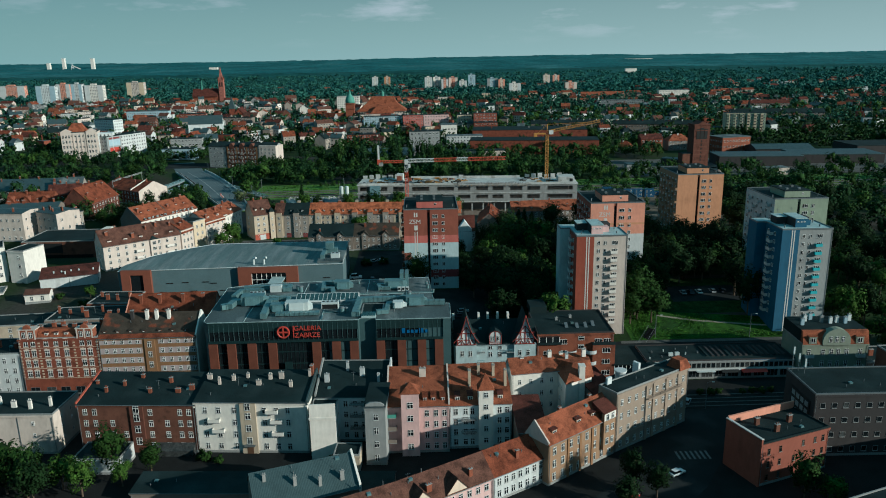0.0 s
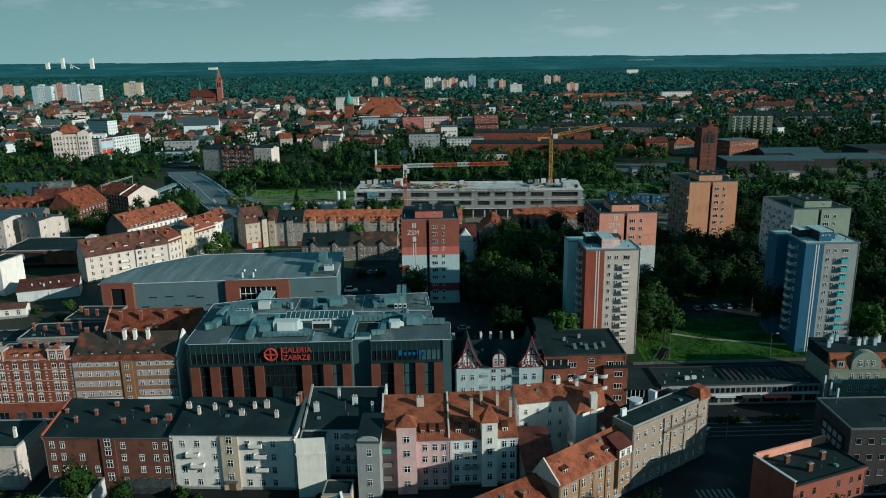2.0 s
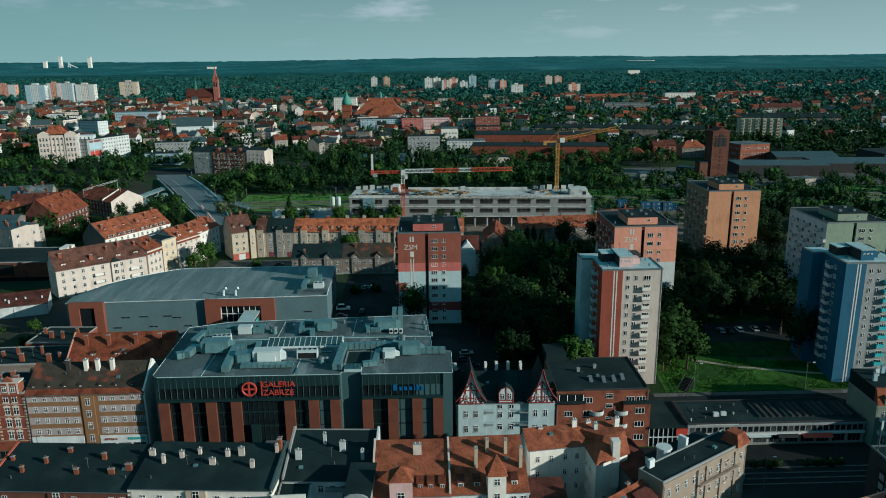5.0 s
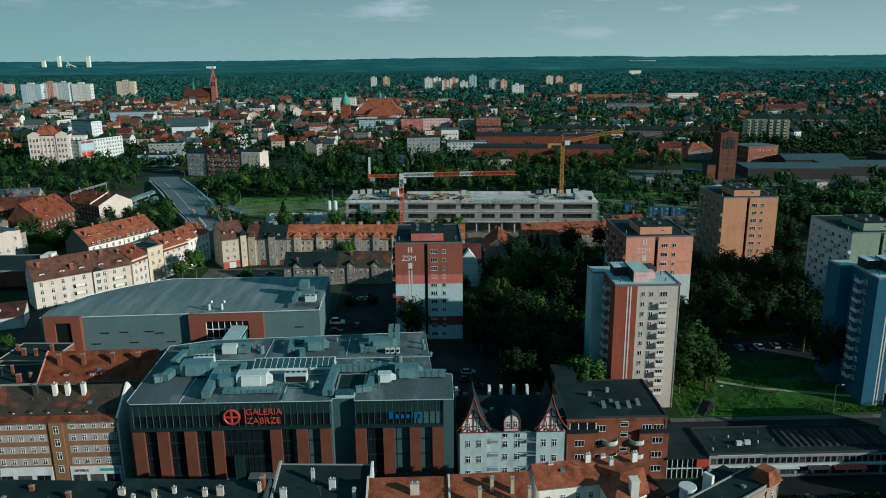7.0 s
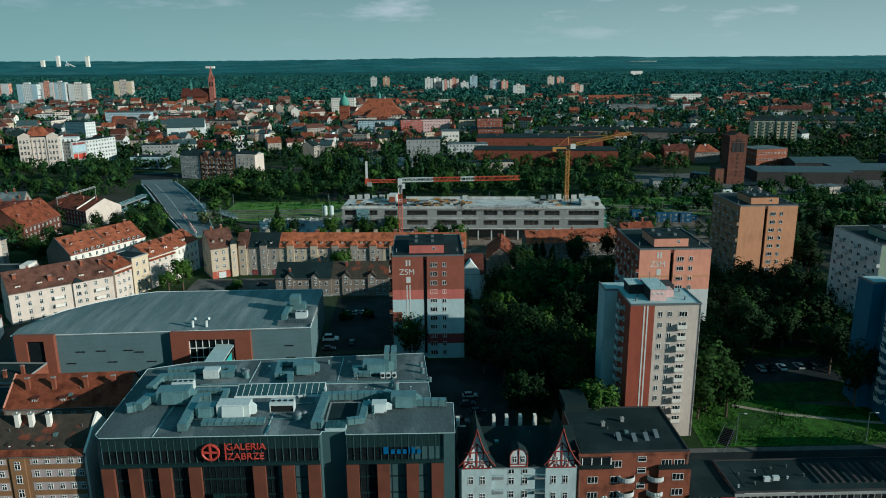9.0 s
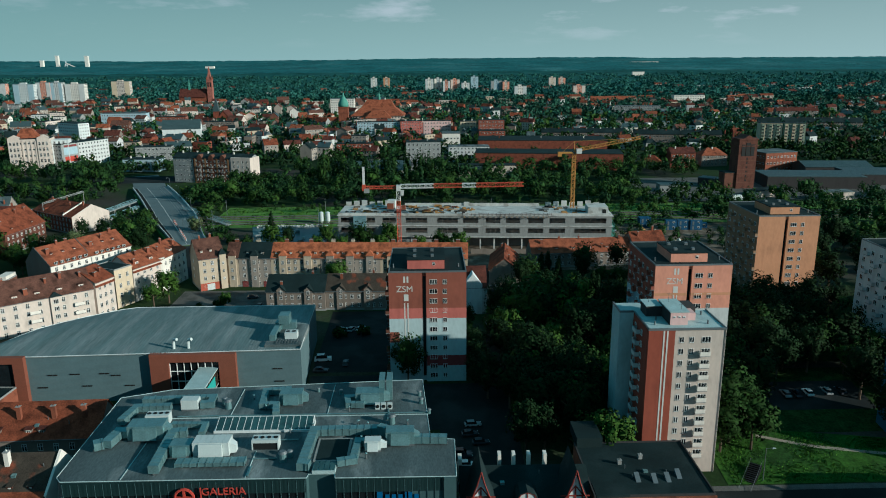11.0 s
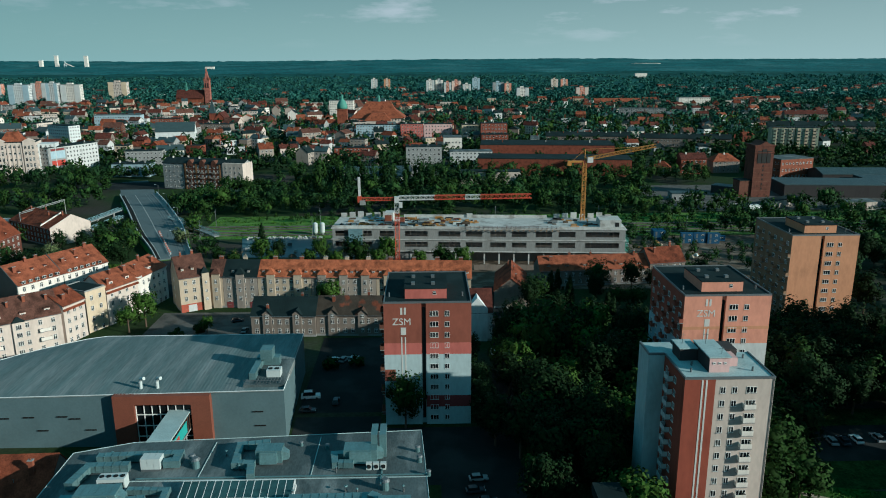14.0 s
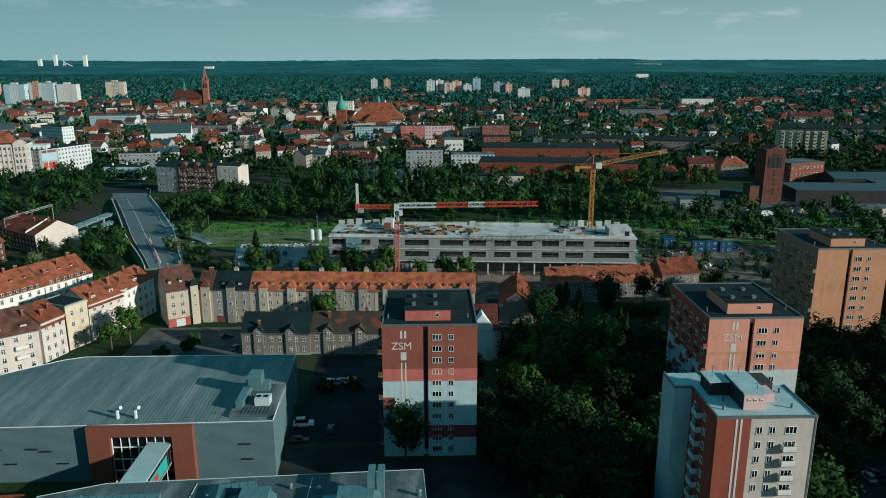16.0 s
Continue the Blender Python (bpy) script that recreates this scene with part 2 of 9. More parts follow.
M["leaf_fresh"] = mat("fresh green leaves", (0.019, 0.040, 0.006), 0.85, 0.45, 0.4, 2.0, island=True, spec=0.12)
M["leaf_bright"] = mat("bright green leaves", (0.034, 0.066, 0.010), 0.85, 0.45, 0.4, 2.0, island=True, spec=0.12)
M["leaf_deep"] = mat("deep green leaves", (0.009, 0.021, 0.005), 0.85, 0.45, 0.4, 2.0, island=True, spec=0.12)
M["leaf_light"] = mat("light fresh leaves", (0.042, 0.078, 0.010), 0.85, 0.45, 0.4, 2.0, island=True, spec=0.12)
M["blossom"] = mat("leaves with pale blossom", (0.095, 0.12, 0.045), 0.8, 0.8, 0.6, 3.0, island=True)
# Far woods: aerial haze is put into these blue-green base colours.
M["far_leaf"] = mat("distant leaves with haze in colour", (0.033, 0.08, 0.052), 0.9, 0.3, 0.02, 0.4, island=True, spec=0.08)
M["hazy_wood_leaf"] = mat("far leaves with haze in colour", (0.036, 0.096, 0.078), 0.9, 0.3, 0.02, 0.4, island=True, spec=0.08)
M["hazy_wood"] = mat("wooded plain with haze in colour", (0.022, 0.066, 0.062), 0.95, 0.5, 0.006, 0.06, spec=0.05, second=(0.034, 0.09, 0.085), second_at=(0.5, 0.66), second_scale=0.004)
M["hazy_ridge"] = mat("far ridge woods with haze in colour", (0.036, 0.105, 0.112), 0.95, 0.4, 0.006, 0.06, spec=0.05, second=(0.058, 0.135, 0.14), second_at=(0.5, 0.66), second_scale=0.004)
# Sunlight on the blades is put into this brighter green.
M["blade"] = mat("grass blades with sunlight in colour", (0.07, 0.145, 0.011), 0.9, 0.6, 0.1, 2.0, island=True, spec=0.1)
M["yard_pale"] = mat("pale worn concrete yard", (0.085, 0.084, 0.078), 0.9, 0.4, 0.15, 3.0, second=(0.05, 0.05, 0.047))
M["net"] = mat("blue-grey scaffold net", (0.16, 0.25, 0.28), 0.8, 0.35, 0.3, 3.0)
M["bark"] = mat("bark", (0.09, 0.065, 0.045), 0.95, 0.3)
M["marking"] = mat("white road marking", (0.55, 0.55, 0.53), 0.8, 0.15)
# Zebra marking is greyed: the street's shade is put into its colour.
M["marking_shaded"] = mat("road marking with shade in colour", (0.13, 0.135, 0.135), 0.85, 0.5, 0.8, 3.0)
M["tyre"] = mat("black rubber", (0.015, 0.015, 0.015), 0.8, 0.1)
for key, rgb in dict(car_white=(0.65, 0.65, 0.65), car_grey=(0.25, 0.26, 0.27), car_dark=(0.03, 0.035, 0.045), car_red=(0.35, 0.03, 0.03), car_blue=(0.05, 0.10, 0.22)).items():
    M[key] = mat("paint " + key, rgb, 0.25, 0.05, spec=0.5)

# ---- building blocks ----
class Shape:
    def __init__(self):
        self.v, self.f, self.m = [], [], []

    def face(self, pts, m=0):
        k = len(self.v)
        self.v.extend(tuple(p) for p in pts)
        self.f.append(tuple(range(k, k + len(pts))))
        self.m.append(m)
        return self

    def box(self, x0, y0, z0, x1, y1, z1, m=0, top=None):
        k = len(self.v)
        self.v += [(x0, y0, z0), (x1, y0, z0), (x1, y1, z0), (x0, y1, z0), (x0, y0, z1), (x1, y0, z1), (x1, y1, z1), (x0, y1, z1)]
        self.f += [tuple(k + i for i in q) for q in ((0, 3, 2, 1), (4, 5, 6, 7), (0, 1, 5, 4), (1, 2, 6, 5), (2, 3, 7, 6), (3, 0, 4, 7))]
        self.m += [m, m if top is None else top, m, m, m, m]
        return self

    def loft(self, rings, m=0, caps=True):
        k, n = len(self.v), len(rings[0])
        for r in rings:
            self.v.extend(tuple(p) for p in r)
        for i in range(len(rings) - 1):
            for j in range(n):
                a, b = k + i * n + j, k + i * n + (j + 1) % n
                self.f.append((a, b, b + n, a + n))
                self.m.append(m)
        if caps:
            self.f.append(tuple(range(k + n - 1, k - 1, -1)))
            e = k + (len(rings) - 1) * n
            self.f.append(tuple(range(e, e + n)))
            self.m += [m, m]
        return self

    def prism(self, outline, z0, z1, m=0):
        return self.loft([[(x, y, z0) for x, y in outline], [(x, y, z1) for x, y in outline]], m)

    def along_x(self, profile, x0, x1, m=0):
        """A profile of (y, z) points carried from x0 to x1."""
        return self.loft([[(x0, y, z) for y, z in profile], [(x1, y, z) for y, z in profile]], m)

    def along_y(self, profile, y0, y1, m=0):
        return self.loft([[(x, y0, z) for x, z in profile], [(x, y1, z) for x, z in profile]], m)

    def tube(self, p, q, r0, r1=None, n=6, m=0):
        p, q = Vector(p), Vector(q)
        r1 = r0 if r1 is None else r1
        ax = (q - p).normalized()
        s = ax.cross(Vector((0.31, 0.2, 0.93)) if abs(ax.z) < 0.9 else Vector((1, 0, 0))).normalized()
        u = ax.cross(s)
        ring = [(math.cos(2 * math.pi * i / n), math.sin(2 * math.pi * i / n)) for i in range(n)]
        return self.loft([[p + (s * c + u * d) * r0 for c, d in ring], [q + (s * c + u * d) * r1 for c, d in ring]], m)

    def slab(self, pts, t, m=0):
        """A plate: its upper face runs counter-clockwise seen from above."""
        return self.loft([[(x, y, z - t) for x, y, z in pts], list(pts)], m)

    def mesh(self, name, mats, smooth=False):
        me = bpy.data.meshes.new(name)
        me.from_pydata(self.v, [], self.f)
        for k in mats:
            me.materials.append(M[k] if isinstance(k, str) else k)
        if any(self.m):
            me.polygons.foreach_set("material_index", self.m)
        if smooth:
            me.polygons.foreach_set("use_smooth", [True] * len(self.f))
        me.validate()
        me.update()
        return me


def part(name, shape, mats, parent, label="", smooth=False, at=None, kind=""):
    mats = [mats] if isinstance(mats, str) else mats
    me = shape if isinstance(shape, bpy.types.Mesh) else shape.mesh(name, mats, smooth)
    ob = new(name, me)
    ob.parent = parent
    if at is not None:
        ob.matrix_basis = at
    return tagged(ob, label, kind=kind) if (label or kind) else ob


def thing(name, label, category, x, y, z, ang=0.0, group=""):
    ob = new(name)
    ob.matrix_basis = pose(x, y, z, 0, 0, ang)
    return tagged(ob, label, category, group)


FOOT = []


def level(x, y):
    """Height of the ground: low by the near street, rising behind it, wooded hills far off."""
    stops = ((216, -11.0), (228, -9.6), (238, -6.6), (262, -3.4), (290, 0.0))
    if y <= 216:
        return -11.0
    if y < 290:
        for (a, p), (b, q) in zip(stops, stops[1:]):
            if a <= y < b:
                return p + (q - p) * (y - a) / (b - a)
    if y < 2400:
        return 0.0
    s = (y - 2400) / 2500
    return 74 * s ** 1.6 + 4 * s * math.sin(x * 0.0017 + 0.6) + 1.5 * s * math.sin(x * 0.0057 + 2.0)


WINDOWS = {}


def window_mesh(w, h, style="cross", sash="sash", glass="glass"):
    """A window that faces -y, its centre at the origin: frame and bars, with the glass set back."""
    key = (round(w, 2), round(h, 2), style, sash, glass)
    if key in WINDOWS:
        return WINDOWS[key]
    s, a, b, t, spots = Shape(), w / 2, h / 2, 0.06, {}

    def spot(x, y, z):
        k = (round(x, 3), round(y, 3), round(z, 3))
        if k not in spots:
            spots[k] = len(s.v)
            s.v.append(k)
        return spots[k]

    def quad(pts, m):
        s.f.append(tuple(spot(*p) for p in pts))
        s.m.append(m)

    xs = {"cross": (-0.05, 0.05), "split": (-0.05, 0.05), "triple": (-w / 6 - 0.045, -w / 6 + 0.045, w / 6 - 0.045, w / 6 + 0.045)}.get(style, ())
    zs = (b * 0.3 - 0.05, b * 0.3 + 0.05) if style in ("cross", "bar") else ()
    xs, zs = (-a, -a + t, *xs, a - t, a), (-b, -b + t, *zs, b - t, b)
    for i, (x0, x1) in enumerate(zip(xs, xs[1:])):
        for j, (z0, z1) in enumerate(zip(zs, zs[1:])):
            if i % 2 == 0 or j % 2 == 0:
                quad([(x0, -0.08, z0), (x1, -0.08, z0), (x1, -0.08, z1), (x0, -0.08, z1)], 0)
            else:
                quad([(x0, -0.02, z0), (x1, -0.02, z0), (x1, -0.02, z1), (x0, -0.02, z1)], 1)
                for p, q in (((x0, z0), (x1, z0)), ((x1, z0), (x1, z1)), ((x1, z1), (x0, z1)), ((x0, z1), (x0, z0))):
                    quad([(p[0], -0.08, p[1]), (q[0], -0.08, q[1]), (q[0], -0.02, q[1]), (p[0], -0.02, p[1])], 0)
    for p, q in (((-a, -b), (a, -b)), ((a, -b), (a, b)), ((a, b), (-a, b)), ((-a, b), (-a, -b))):
        quad([(p[0], 0.05, p[1]), (q[0], 0.05, q[1]), (q[0], -0.08, q[1]), (p[0], -0.08, p[1])], 0)
    if h > 1.1:
        s.box(-a - 0.08, -0.17, -b - 0.07, a + 0.08, 0.0, -b - 0.005, 2)
    WINDOWS[key] = s.mesh("window", [sash, glass, "concrete"])
    return WINDOWS[key]


SIDES = {"f": lambda w, d, u, z, o: pose(u, -o, z), "r": lambda w, d, u, z, o: pose(w + o, u, z, 0, 0, 90),
         "b": lambda w, d, u, z, o: pose(w - u, d + o, z, 0, 0, 180), "l": lambda w, d, u, z, o: pose(-o, d - u, z, 0, 0, 270)}
pick = random.Random(7)


def windows(parent, w, d, side, us, zs, ww=1.1, wh=1.6, style="cross", sash="sash", skip=0.0, o=0.0):
    for z in zs:
        for u in us:
            if skip and pick.random() < skip:
                continue
            g = "curtain" if pick.random() < 0.2 else "glass"
            part("window", window_mesh(ww, wh, style, sash, g), None, parent, at=SIDES[side](w, d, u, z, o))


def spaced(a, b, n):
    return [a + (b - a) * (i + 0.5) / n for i in range(n)]


def windows_far(parent, w, d, h, floors, sides="f", pitch=3.2, ww=1.3, wh=1.5, z0=1.6, label=""):
    """All windows of one distant building, as one part."""
    s = Shape()
    for side in sides:
        n = max(1, int((w if side in "fb" else d) / pitch))
        for u in spaced(0.6, (w if side in "fb" else d) - 0.6, n):
            for k in range(floors):
                z = z0 + (h - 0.4) * (k + 0.0) / floors + 0.5
                m = SIDES[side](w, d, u, z, 0.03)
                for (px, pz, qx, qz, oy, mi) in ((-ww / 2 - 0.1, -wh / 2 - 0.1, ww / 2 + 0.1, wh / 2 + 0.1, 0.0, 0), (-ww / 2, -wh / 2, -0.06, wh / 2, -0.03, 1), (0.06, -wh / 2, ww / 2, wh / 2, -0.03, 1)):
                    s.face([m @ Vector(p) for p in ((px, oy, pz), (qx, oy, pz), (qx, oy, qz), (px, oy, qz))], mi)
    return part("window_grid", s, ["sash", "glass"], parent, label, kind="stuff")


def chimney(parent, x, y, z, h=1.6, a=0.9, b=0.6, m="brick_orange", pots=2):
    s = Shape().box(x - a / 2, y - b / 2, z - 1.2, x + a / 2, y + b / 2, z + h, 0)
    s.box(x - a / 2 - 0.08, y - b / 2 - 0.08, z + h, x + a / 2 + 0.08, y + b / 2 + 0.08, z + h + 0.14, 1)
    for i in range(pots):
        c = x - a / 2 + a * (i + 0.5) / pots
        s.tube((c, y, z + h + 0.14), (c, y, z + h + 0.5), 0.14, 0.11, 6, 0)
    part("chimney", s, [m, "concrete"], parent)


def dormer(parent, x, y, z, w=1.3, h=1.4, depth=2.2, roof="tile", wall="cream", ww=0.9, wh=1.0):
    s = Shape().box(x - w / 2, y, z, x + w / 2, y + depth, z + h, 0)
    s.slab([(x - w / 2 - 0.15, y - 0.2, z + h + 0.12), (x + w / 2 + 0.15, y - 0.2, z + h + 0.12), (x + w / 2 + 0.15, y + depth + 0.3, z + h + 0.5), (x - w / 2 - 0.15, y + depth + 0.3, z + h + 0.5)], 0.12, 1)
    d = part("dormer", s, [wall, roof], parent)
    part("window", window_mesh(ww, wh, "split"), None, d, at=pose(x, y, z + h * 0.5))


def balcony(parent, m, w=2.6, depth=1.1, rail="pale_grey", open_rail=False):
    """A balcony on a wall, at the pose m of a facade (its door sill height)."""
    s = Shape().box(-w / 2, -depth, -0.18, w / 2, 0.02, 0.0, 0)
    if open_rail:
        n = int(w / 0.22)
        for i in range(n + 1):
            x = -w / 2 + 0.03 + (w - 0.06) * i / n
            s.box(x - 0.015, -depth + 0.02, 0, x + 0.015, -depth + 0.05, 0.95, 1)
        s.box(-w / 2, -depth, 0.95, w / 2, -depth + 0.07, 1.02, 1)
    else:
        s.box(-w / 2, -depth, 0.003, w / 2, -depth + 0.08, 1.0, 1)
        s.box(-w / 2, -depth + 0.08, 0.003, -w / 2 + 0.08, 0.0, 1.0, 1)
        s.box(w / 2 - 0.08, -depth + 0.08, 0.003, w / 2, 0.0, 1.0, 1)
    part("balcony", s, ["concrete", rail], parent, at=m)


def walls(parent, w, d, h, m, roof=("flat", 0, 0.5), plinth="concrete", under=2.5, label=""):
    """Solid walls with gable ends when the roof is pitched. roof: kind, rise, where the ridge lies (0 front, 1 back)."""
    kind, rise, rf = roof
    FOOT.append((parent.matrix_basis.inverted(), w, d))
    s = Shape()
    if kind == "gable":
        s.along_x([(0, -under), (d, -under), (d, h), (rf * d, h + rise), (0, h)], 0, w, 0)
    else:
        s.box(0, 0, -under, w, d, h, 0)
    part("wall", s, [m], parent, label)
    part("plinth", Shape().box(-0.06, -0.06, -under, w + 0.06, d + 0.06, 0.7, 0), [plinth], parent)
    part("cornice", Shape().box(-0.22, -0.25, h - 0.45, w + 0.22, 0.0, h - 0.05, 0).box(-0.12, -0.14, h - 0.75, w + 0.12, 0.0, h - 0.45, 0), [m], parent)


def roofing(parent, w, d, h, m, kind="gable", rise=4.0, rf=0.5, over=0.45, t=0.28, parapet="concrete", label=""):
    s = Shape()
    if kind == "gable":
        y, zr = rf * d, h + rise + t
        kf, kb = rise / max(y, 0.1), rise / max(d - y, 0.1)
        s.along_x([(-over, h - kf * over), (y, h + rise), (d + over, h - kb * over), (d + over, h + t - kb * over), (y, zr), (-over, h + t - kf * over)], -0.2, w + 0.2, 0)
        ob = part("roof", s, [m], parent, label)
        part("gutter", Shape().tube((-0.2, -over - 0.08, h + t - kf * over - 0.12), (w + 0.2, -over - 0.08, h + t - kf * over - 0.12), 0.09, n=6), ["steel"], parent)
    elif kind == "hip":
        e, o = min(w, d) / 2, over
        z0, z1 = h + 0.05, h + rise
        a, b = ((e, d / 2), (w - e, d / 2)) if w >= d else ((w / 2, e), (w / 2, d - e))
        c = [(-o, -o, z0), (w + o, -o, z0), (w + o, d + o, z0), (-o, d + o, z0)]
        p, q = (a[0], a[1], z1), (b[0], b[1], z1)
        if w >= d:
            for f in ((c[0], c[1], q, p), (c[1], c[2], q), (c[2], c[3], p, q), (c[3], c[0], p)):
                s.face(f)
        else:
            for f in ((c[0], c[1], p), (c[1], c[2], q, p), (c[2], c[3], q), (c[3], c[0], p, q)):
                s.face(f)
        s.box(-o, -o, h - 0.15, w + o, d + o, h + 0.048, 0)
        ob = part("roof", s, [m], parent, label)
    else:
        s.box(0.25, 0.25, h - 0.1, w - 0.25, d - 0.25, h + 0.12, 0)
        ob = part("roof", s, [m], parent, label)
        p = Shape()
        for q in ((0, 0, w, 0.25), (0, d - 0.25, w, d), (0, 0.25, 0.25, d - 0.25), (w - 0.25, 0.25, w, d - 0.25)):
            p.box(q[0] - 0.02, q[1] - 0.02, h - 0.05, q[2] + 0.02, q[3] + 0.02, h + 0.4, 0)
        part("parapet", p, [parapet], parent)
    return ob


def base_line(x0, y0, x1, y1):
    """Angle and length of a facade from its left end to its right end."""
    return math.degrees(math.atan2(y1 - y0, x1 - x0)), math.hypot(x1 - x0, y1 - y0)


def lettering(parent, text, size, m, at, depth=0.12, label=""):
    """Raised letters that face -y, their lower left corner at the pose."""
    cu = bpy.data.curves.new("letters", 'FONT')
    cu.body, cu.size, cu.extrude = text, size, depth / 2
    tmp = new("letters", cu)
    tmp.matrix_basis = Matrix.Identity(4)
    bpy.context.view_layer.update()
    me = bpy.data.meshes.new_from_object(tmp.evaluated_get(bpy.context.evaluated_depsgraph_get()))
    bpy.data.objects.remove(tmp)
    me.materials.clear()
    me.materials.append(M[m])
    return part("letters", me, None, parent, label, at=at @ pose(0, 0, 0, 90, 0, 0))


# ---- ground, roads, grass ----
def draped(name, label, m, outline_fn, nu, nv, lift, category="", kind="structure"):
    """A sheet laid over the ground; outline_fn(u, v) gives x, y for u, v from 0 to 1."""
    v, f = [], []
    for j in range(nv + 1):
        for i in range(nu + 1):
            x, y = outline_fn(i / nu, j / nv)
            v.append((x, y, level(x, y) + lift))
    for j in range(nv):
        for i in range(nu):
            a = j * (nu + 1) + i
            f.append((a, a + 1, a + nu + 2, a + nu + 1))
    me = bpy.data.meshes.new(name)
    me.from_pydata(v, [], f)
    me.materials.append(M[m])
    return tagged(new(name, me), label, category, kind=kind)


def rect(x0, y0, x1, y1):
    return lambda u, v: (x0 + (x1 - x0) * u, y0 + (y1 - y0) * v)


def strip(points, width):
    """A band of the given width along a polyline."""
    pts = [Vector(p) for p in points]

    def at(u, v):
        s = v * (len(pts) - 1)
        i = min(int(s), len(pts) - 2)
        p = pts[i].lerp(pts[i + 1], s - i)
        t = (pts[min(i + 1, len(pts) - 1)] - pts[max(i - 1 if s - i < 0.01 and i else i, 0)]).normalized()
        n = Vector((t.y, -t.x))
        q = p + n * (u - 0.5) * width
        return q.x, q.y
    return at


gx = sorted(set([-5200, -4200, -3400, -2700, -2100, -1600, -1200, -900] + list(range(-700, 701, 50)) + [900, 1200, 1600, 2100, 2700, 3400, 4200, 5200]))
gy = sorted(set([-1500, -700, -300, -100, 0, 60, 120, 170, 200, 216, 222, 228, 233, 238, 246, 254, 262, 272, 281, 290] + list(range(310, 700, 40)) + list(range(700, 2400, 100)) + list(range(2400, 4901, 125)) + [4920]))
gv = [(x, y, level(x, y)) for y in gy for x in gx]
gf = [(j * len(gx) + i, j * len(gx) + i + 1, (j + 1) * len(gx) + i + 1, (j + 1) * len(gx) + i) for j in range(len(gy) - 1) for i in range(len(gx) - 1)]
gm = bpy.data.meshes.new("ground")
gm.from_pydata(gv, [], gf)
gm.materials.append(M["ground"])
tagged(new("ground", gm), "town ground of grass and bare earth", "ground", kind="structure")

# Courtyard shade is put into the dark paving colour.
draped("pavement", "paved courtyards between the tenement houses, dark as in shade", "paving", rect(-190, 100, 170, 216), 30, 12, 0.05, "pavement")
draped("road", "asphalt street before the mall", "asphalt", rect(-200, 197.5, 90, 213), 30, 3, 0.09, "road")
draped("road", "asphalt street running down past the corner house", "asphalt", strip([(22, 128), (58, 160), (76, 186), (88, 206)], 17), 4, 20, 0.09, "road")
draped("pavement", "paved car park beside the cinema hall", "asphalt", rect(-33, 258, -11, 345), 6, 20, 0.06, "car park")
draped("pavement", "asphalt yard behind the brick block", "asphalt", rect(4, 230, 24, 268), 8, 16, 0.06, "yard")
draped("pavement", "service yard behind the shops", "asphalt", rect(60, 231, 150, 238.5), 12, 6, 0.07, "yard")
draped("road", "asphalt estate road between the towers", "asphalt", strip([(19, 262), (22, 300), (26, 350), (27, 400)], 6), 2, 24, 0.07, "road")
draped("road", "pale worn yard by the row houses", "yard_pale", rect(-95, 340, -58, 372), 6, 6, 0.06, "yard")
# Dark sheet over the ground carries the deep shade beside the mall.
draped("pavement", "asphalt ground beside the mall, dark as in shade", "asphalt", rect(-11, 262, 23, 284), 8, 8, 0.045, "yard")
draped("pavement", "parking bay beside the blue tower", "asphalt", rect(94, 268, 122, 282), 6, 6, 0.06, "car park")
draped("lawn", "grass between the towers in a shade-dark green", "grass", rect(24, 258, 205, 345), 12, 14, 0.03, "grass")
draped("pavement", "pale kerb path below the grass bank", "yard_pale", rect(66, 237.2, 152, 238.7), 10, 1, 0.12, "path")
draped("lawn", "rough grass bank behind the shops in a sunlit green", "grass_bank", lambda u, v: (70 + 95 * u, 239.2 + (9 + 14 * (1 - u)) * v), 20, 14, 0.08, "grass")
draped("path", "trodden sandy path over the grass bank", "path_sand", strip([(84, 257), (96, 252.5), (118, 248), (150, 244)], 1.1), 2, 20, 0.13, "path")
draped("lawn", "long grass strip beside the railway", "grass_bright", rect(-120, 486, 330, 542), 20, 6, 0.05, "grass")
draped("soil", "bare soil of the building site", "soil", rect(-70, 395, 175, 484), 12, 6, 0.05, "soil")
draped("road", "grey worn yard by the factories", "yard_pale", rect(150, 548, 420, 640), 8, 4, 0.06, "yard")
draped("road", "grey square by the bridge head", "paving", rect(-325, 588, -258, 640), 8, 4, 0.06, "square")
draped("pavement", "paved square with planting beds before the shops", "paving", rect(70, 196, 116, 215), 8, 4, 0.12, "square")
for k in range(4):
    draped("paving_band", "pale band in the square paving", "yard_pale", rect(71, 197.5 + 2.4 * k, 115, 198.0 + 2.4 * k), 4, 1, 0.14, "paving")
for k in range(7):
    draped("crossing_stripe", "white zebra crossing stripe dimmed as in shade", "marking_shaded", rect(63 + k * 1.3, 168.6, 63.6 + k * 1.3, 172.6), 1, 1, 0.13, "road marking")
for k, y in enumerate((494, 500, 508, 514)):
    s = Shape()
    for r in (-0.72, 0.72):
        s.box(-420, y + r - 0.05, 0.3, 420, y + r + 0.05, 0.48, 0)
    s.box(-420, y - 1.3, 0.05, 420, y + 1.3, 0.28, 1)
    tagged(new("railway_track", s.mesh("railway_track", ["steel", "soil"])), "rusty railway track on a ballast bed", "railway track", kind="structure")


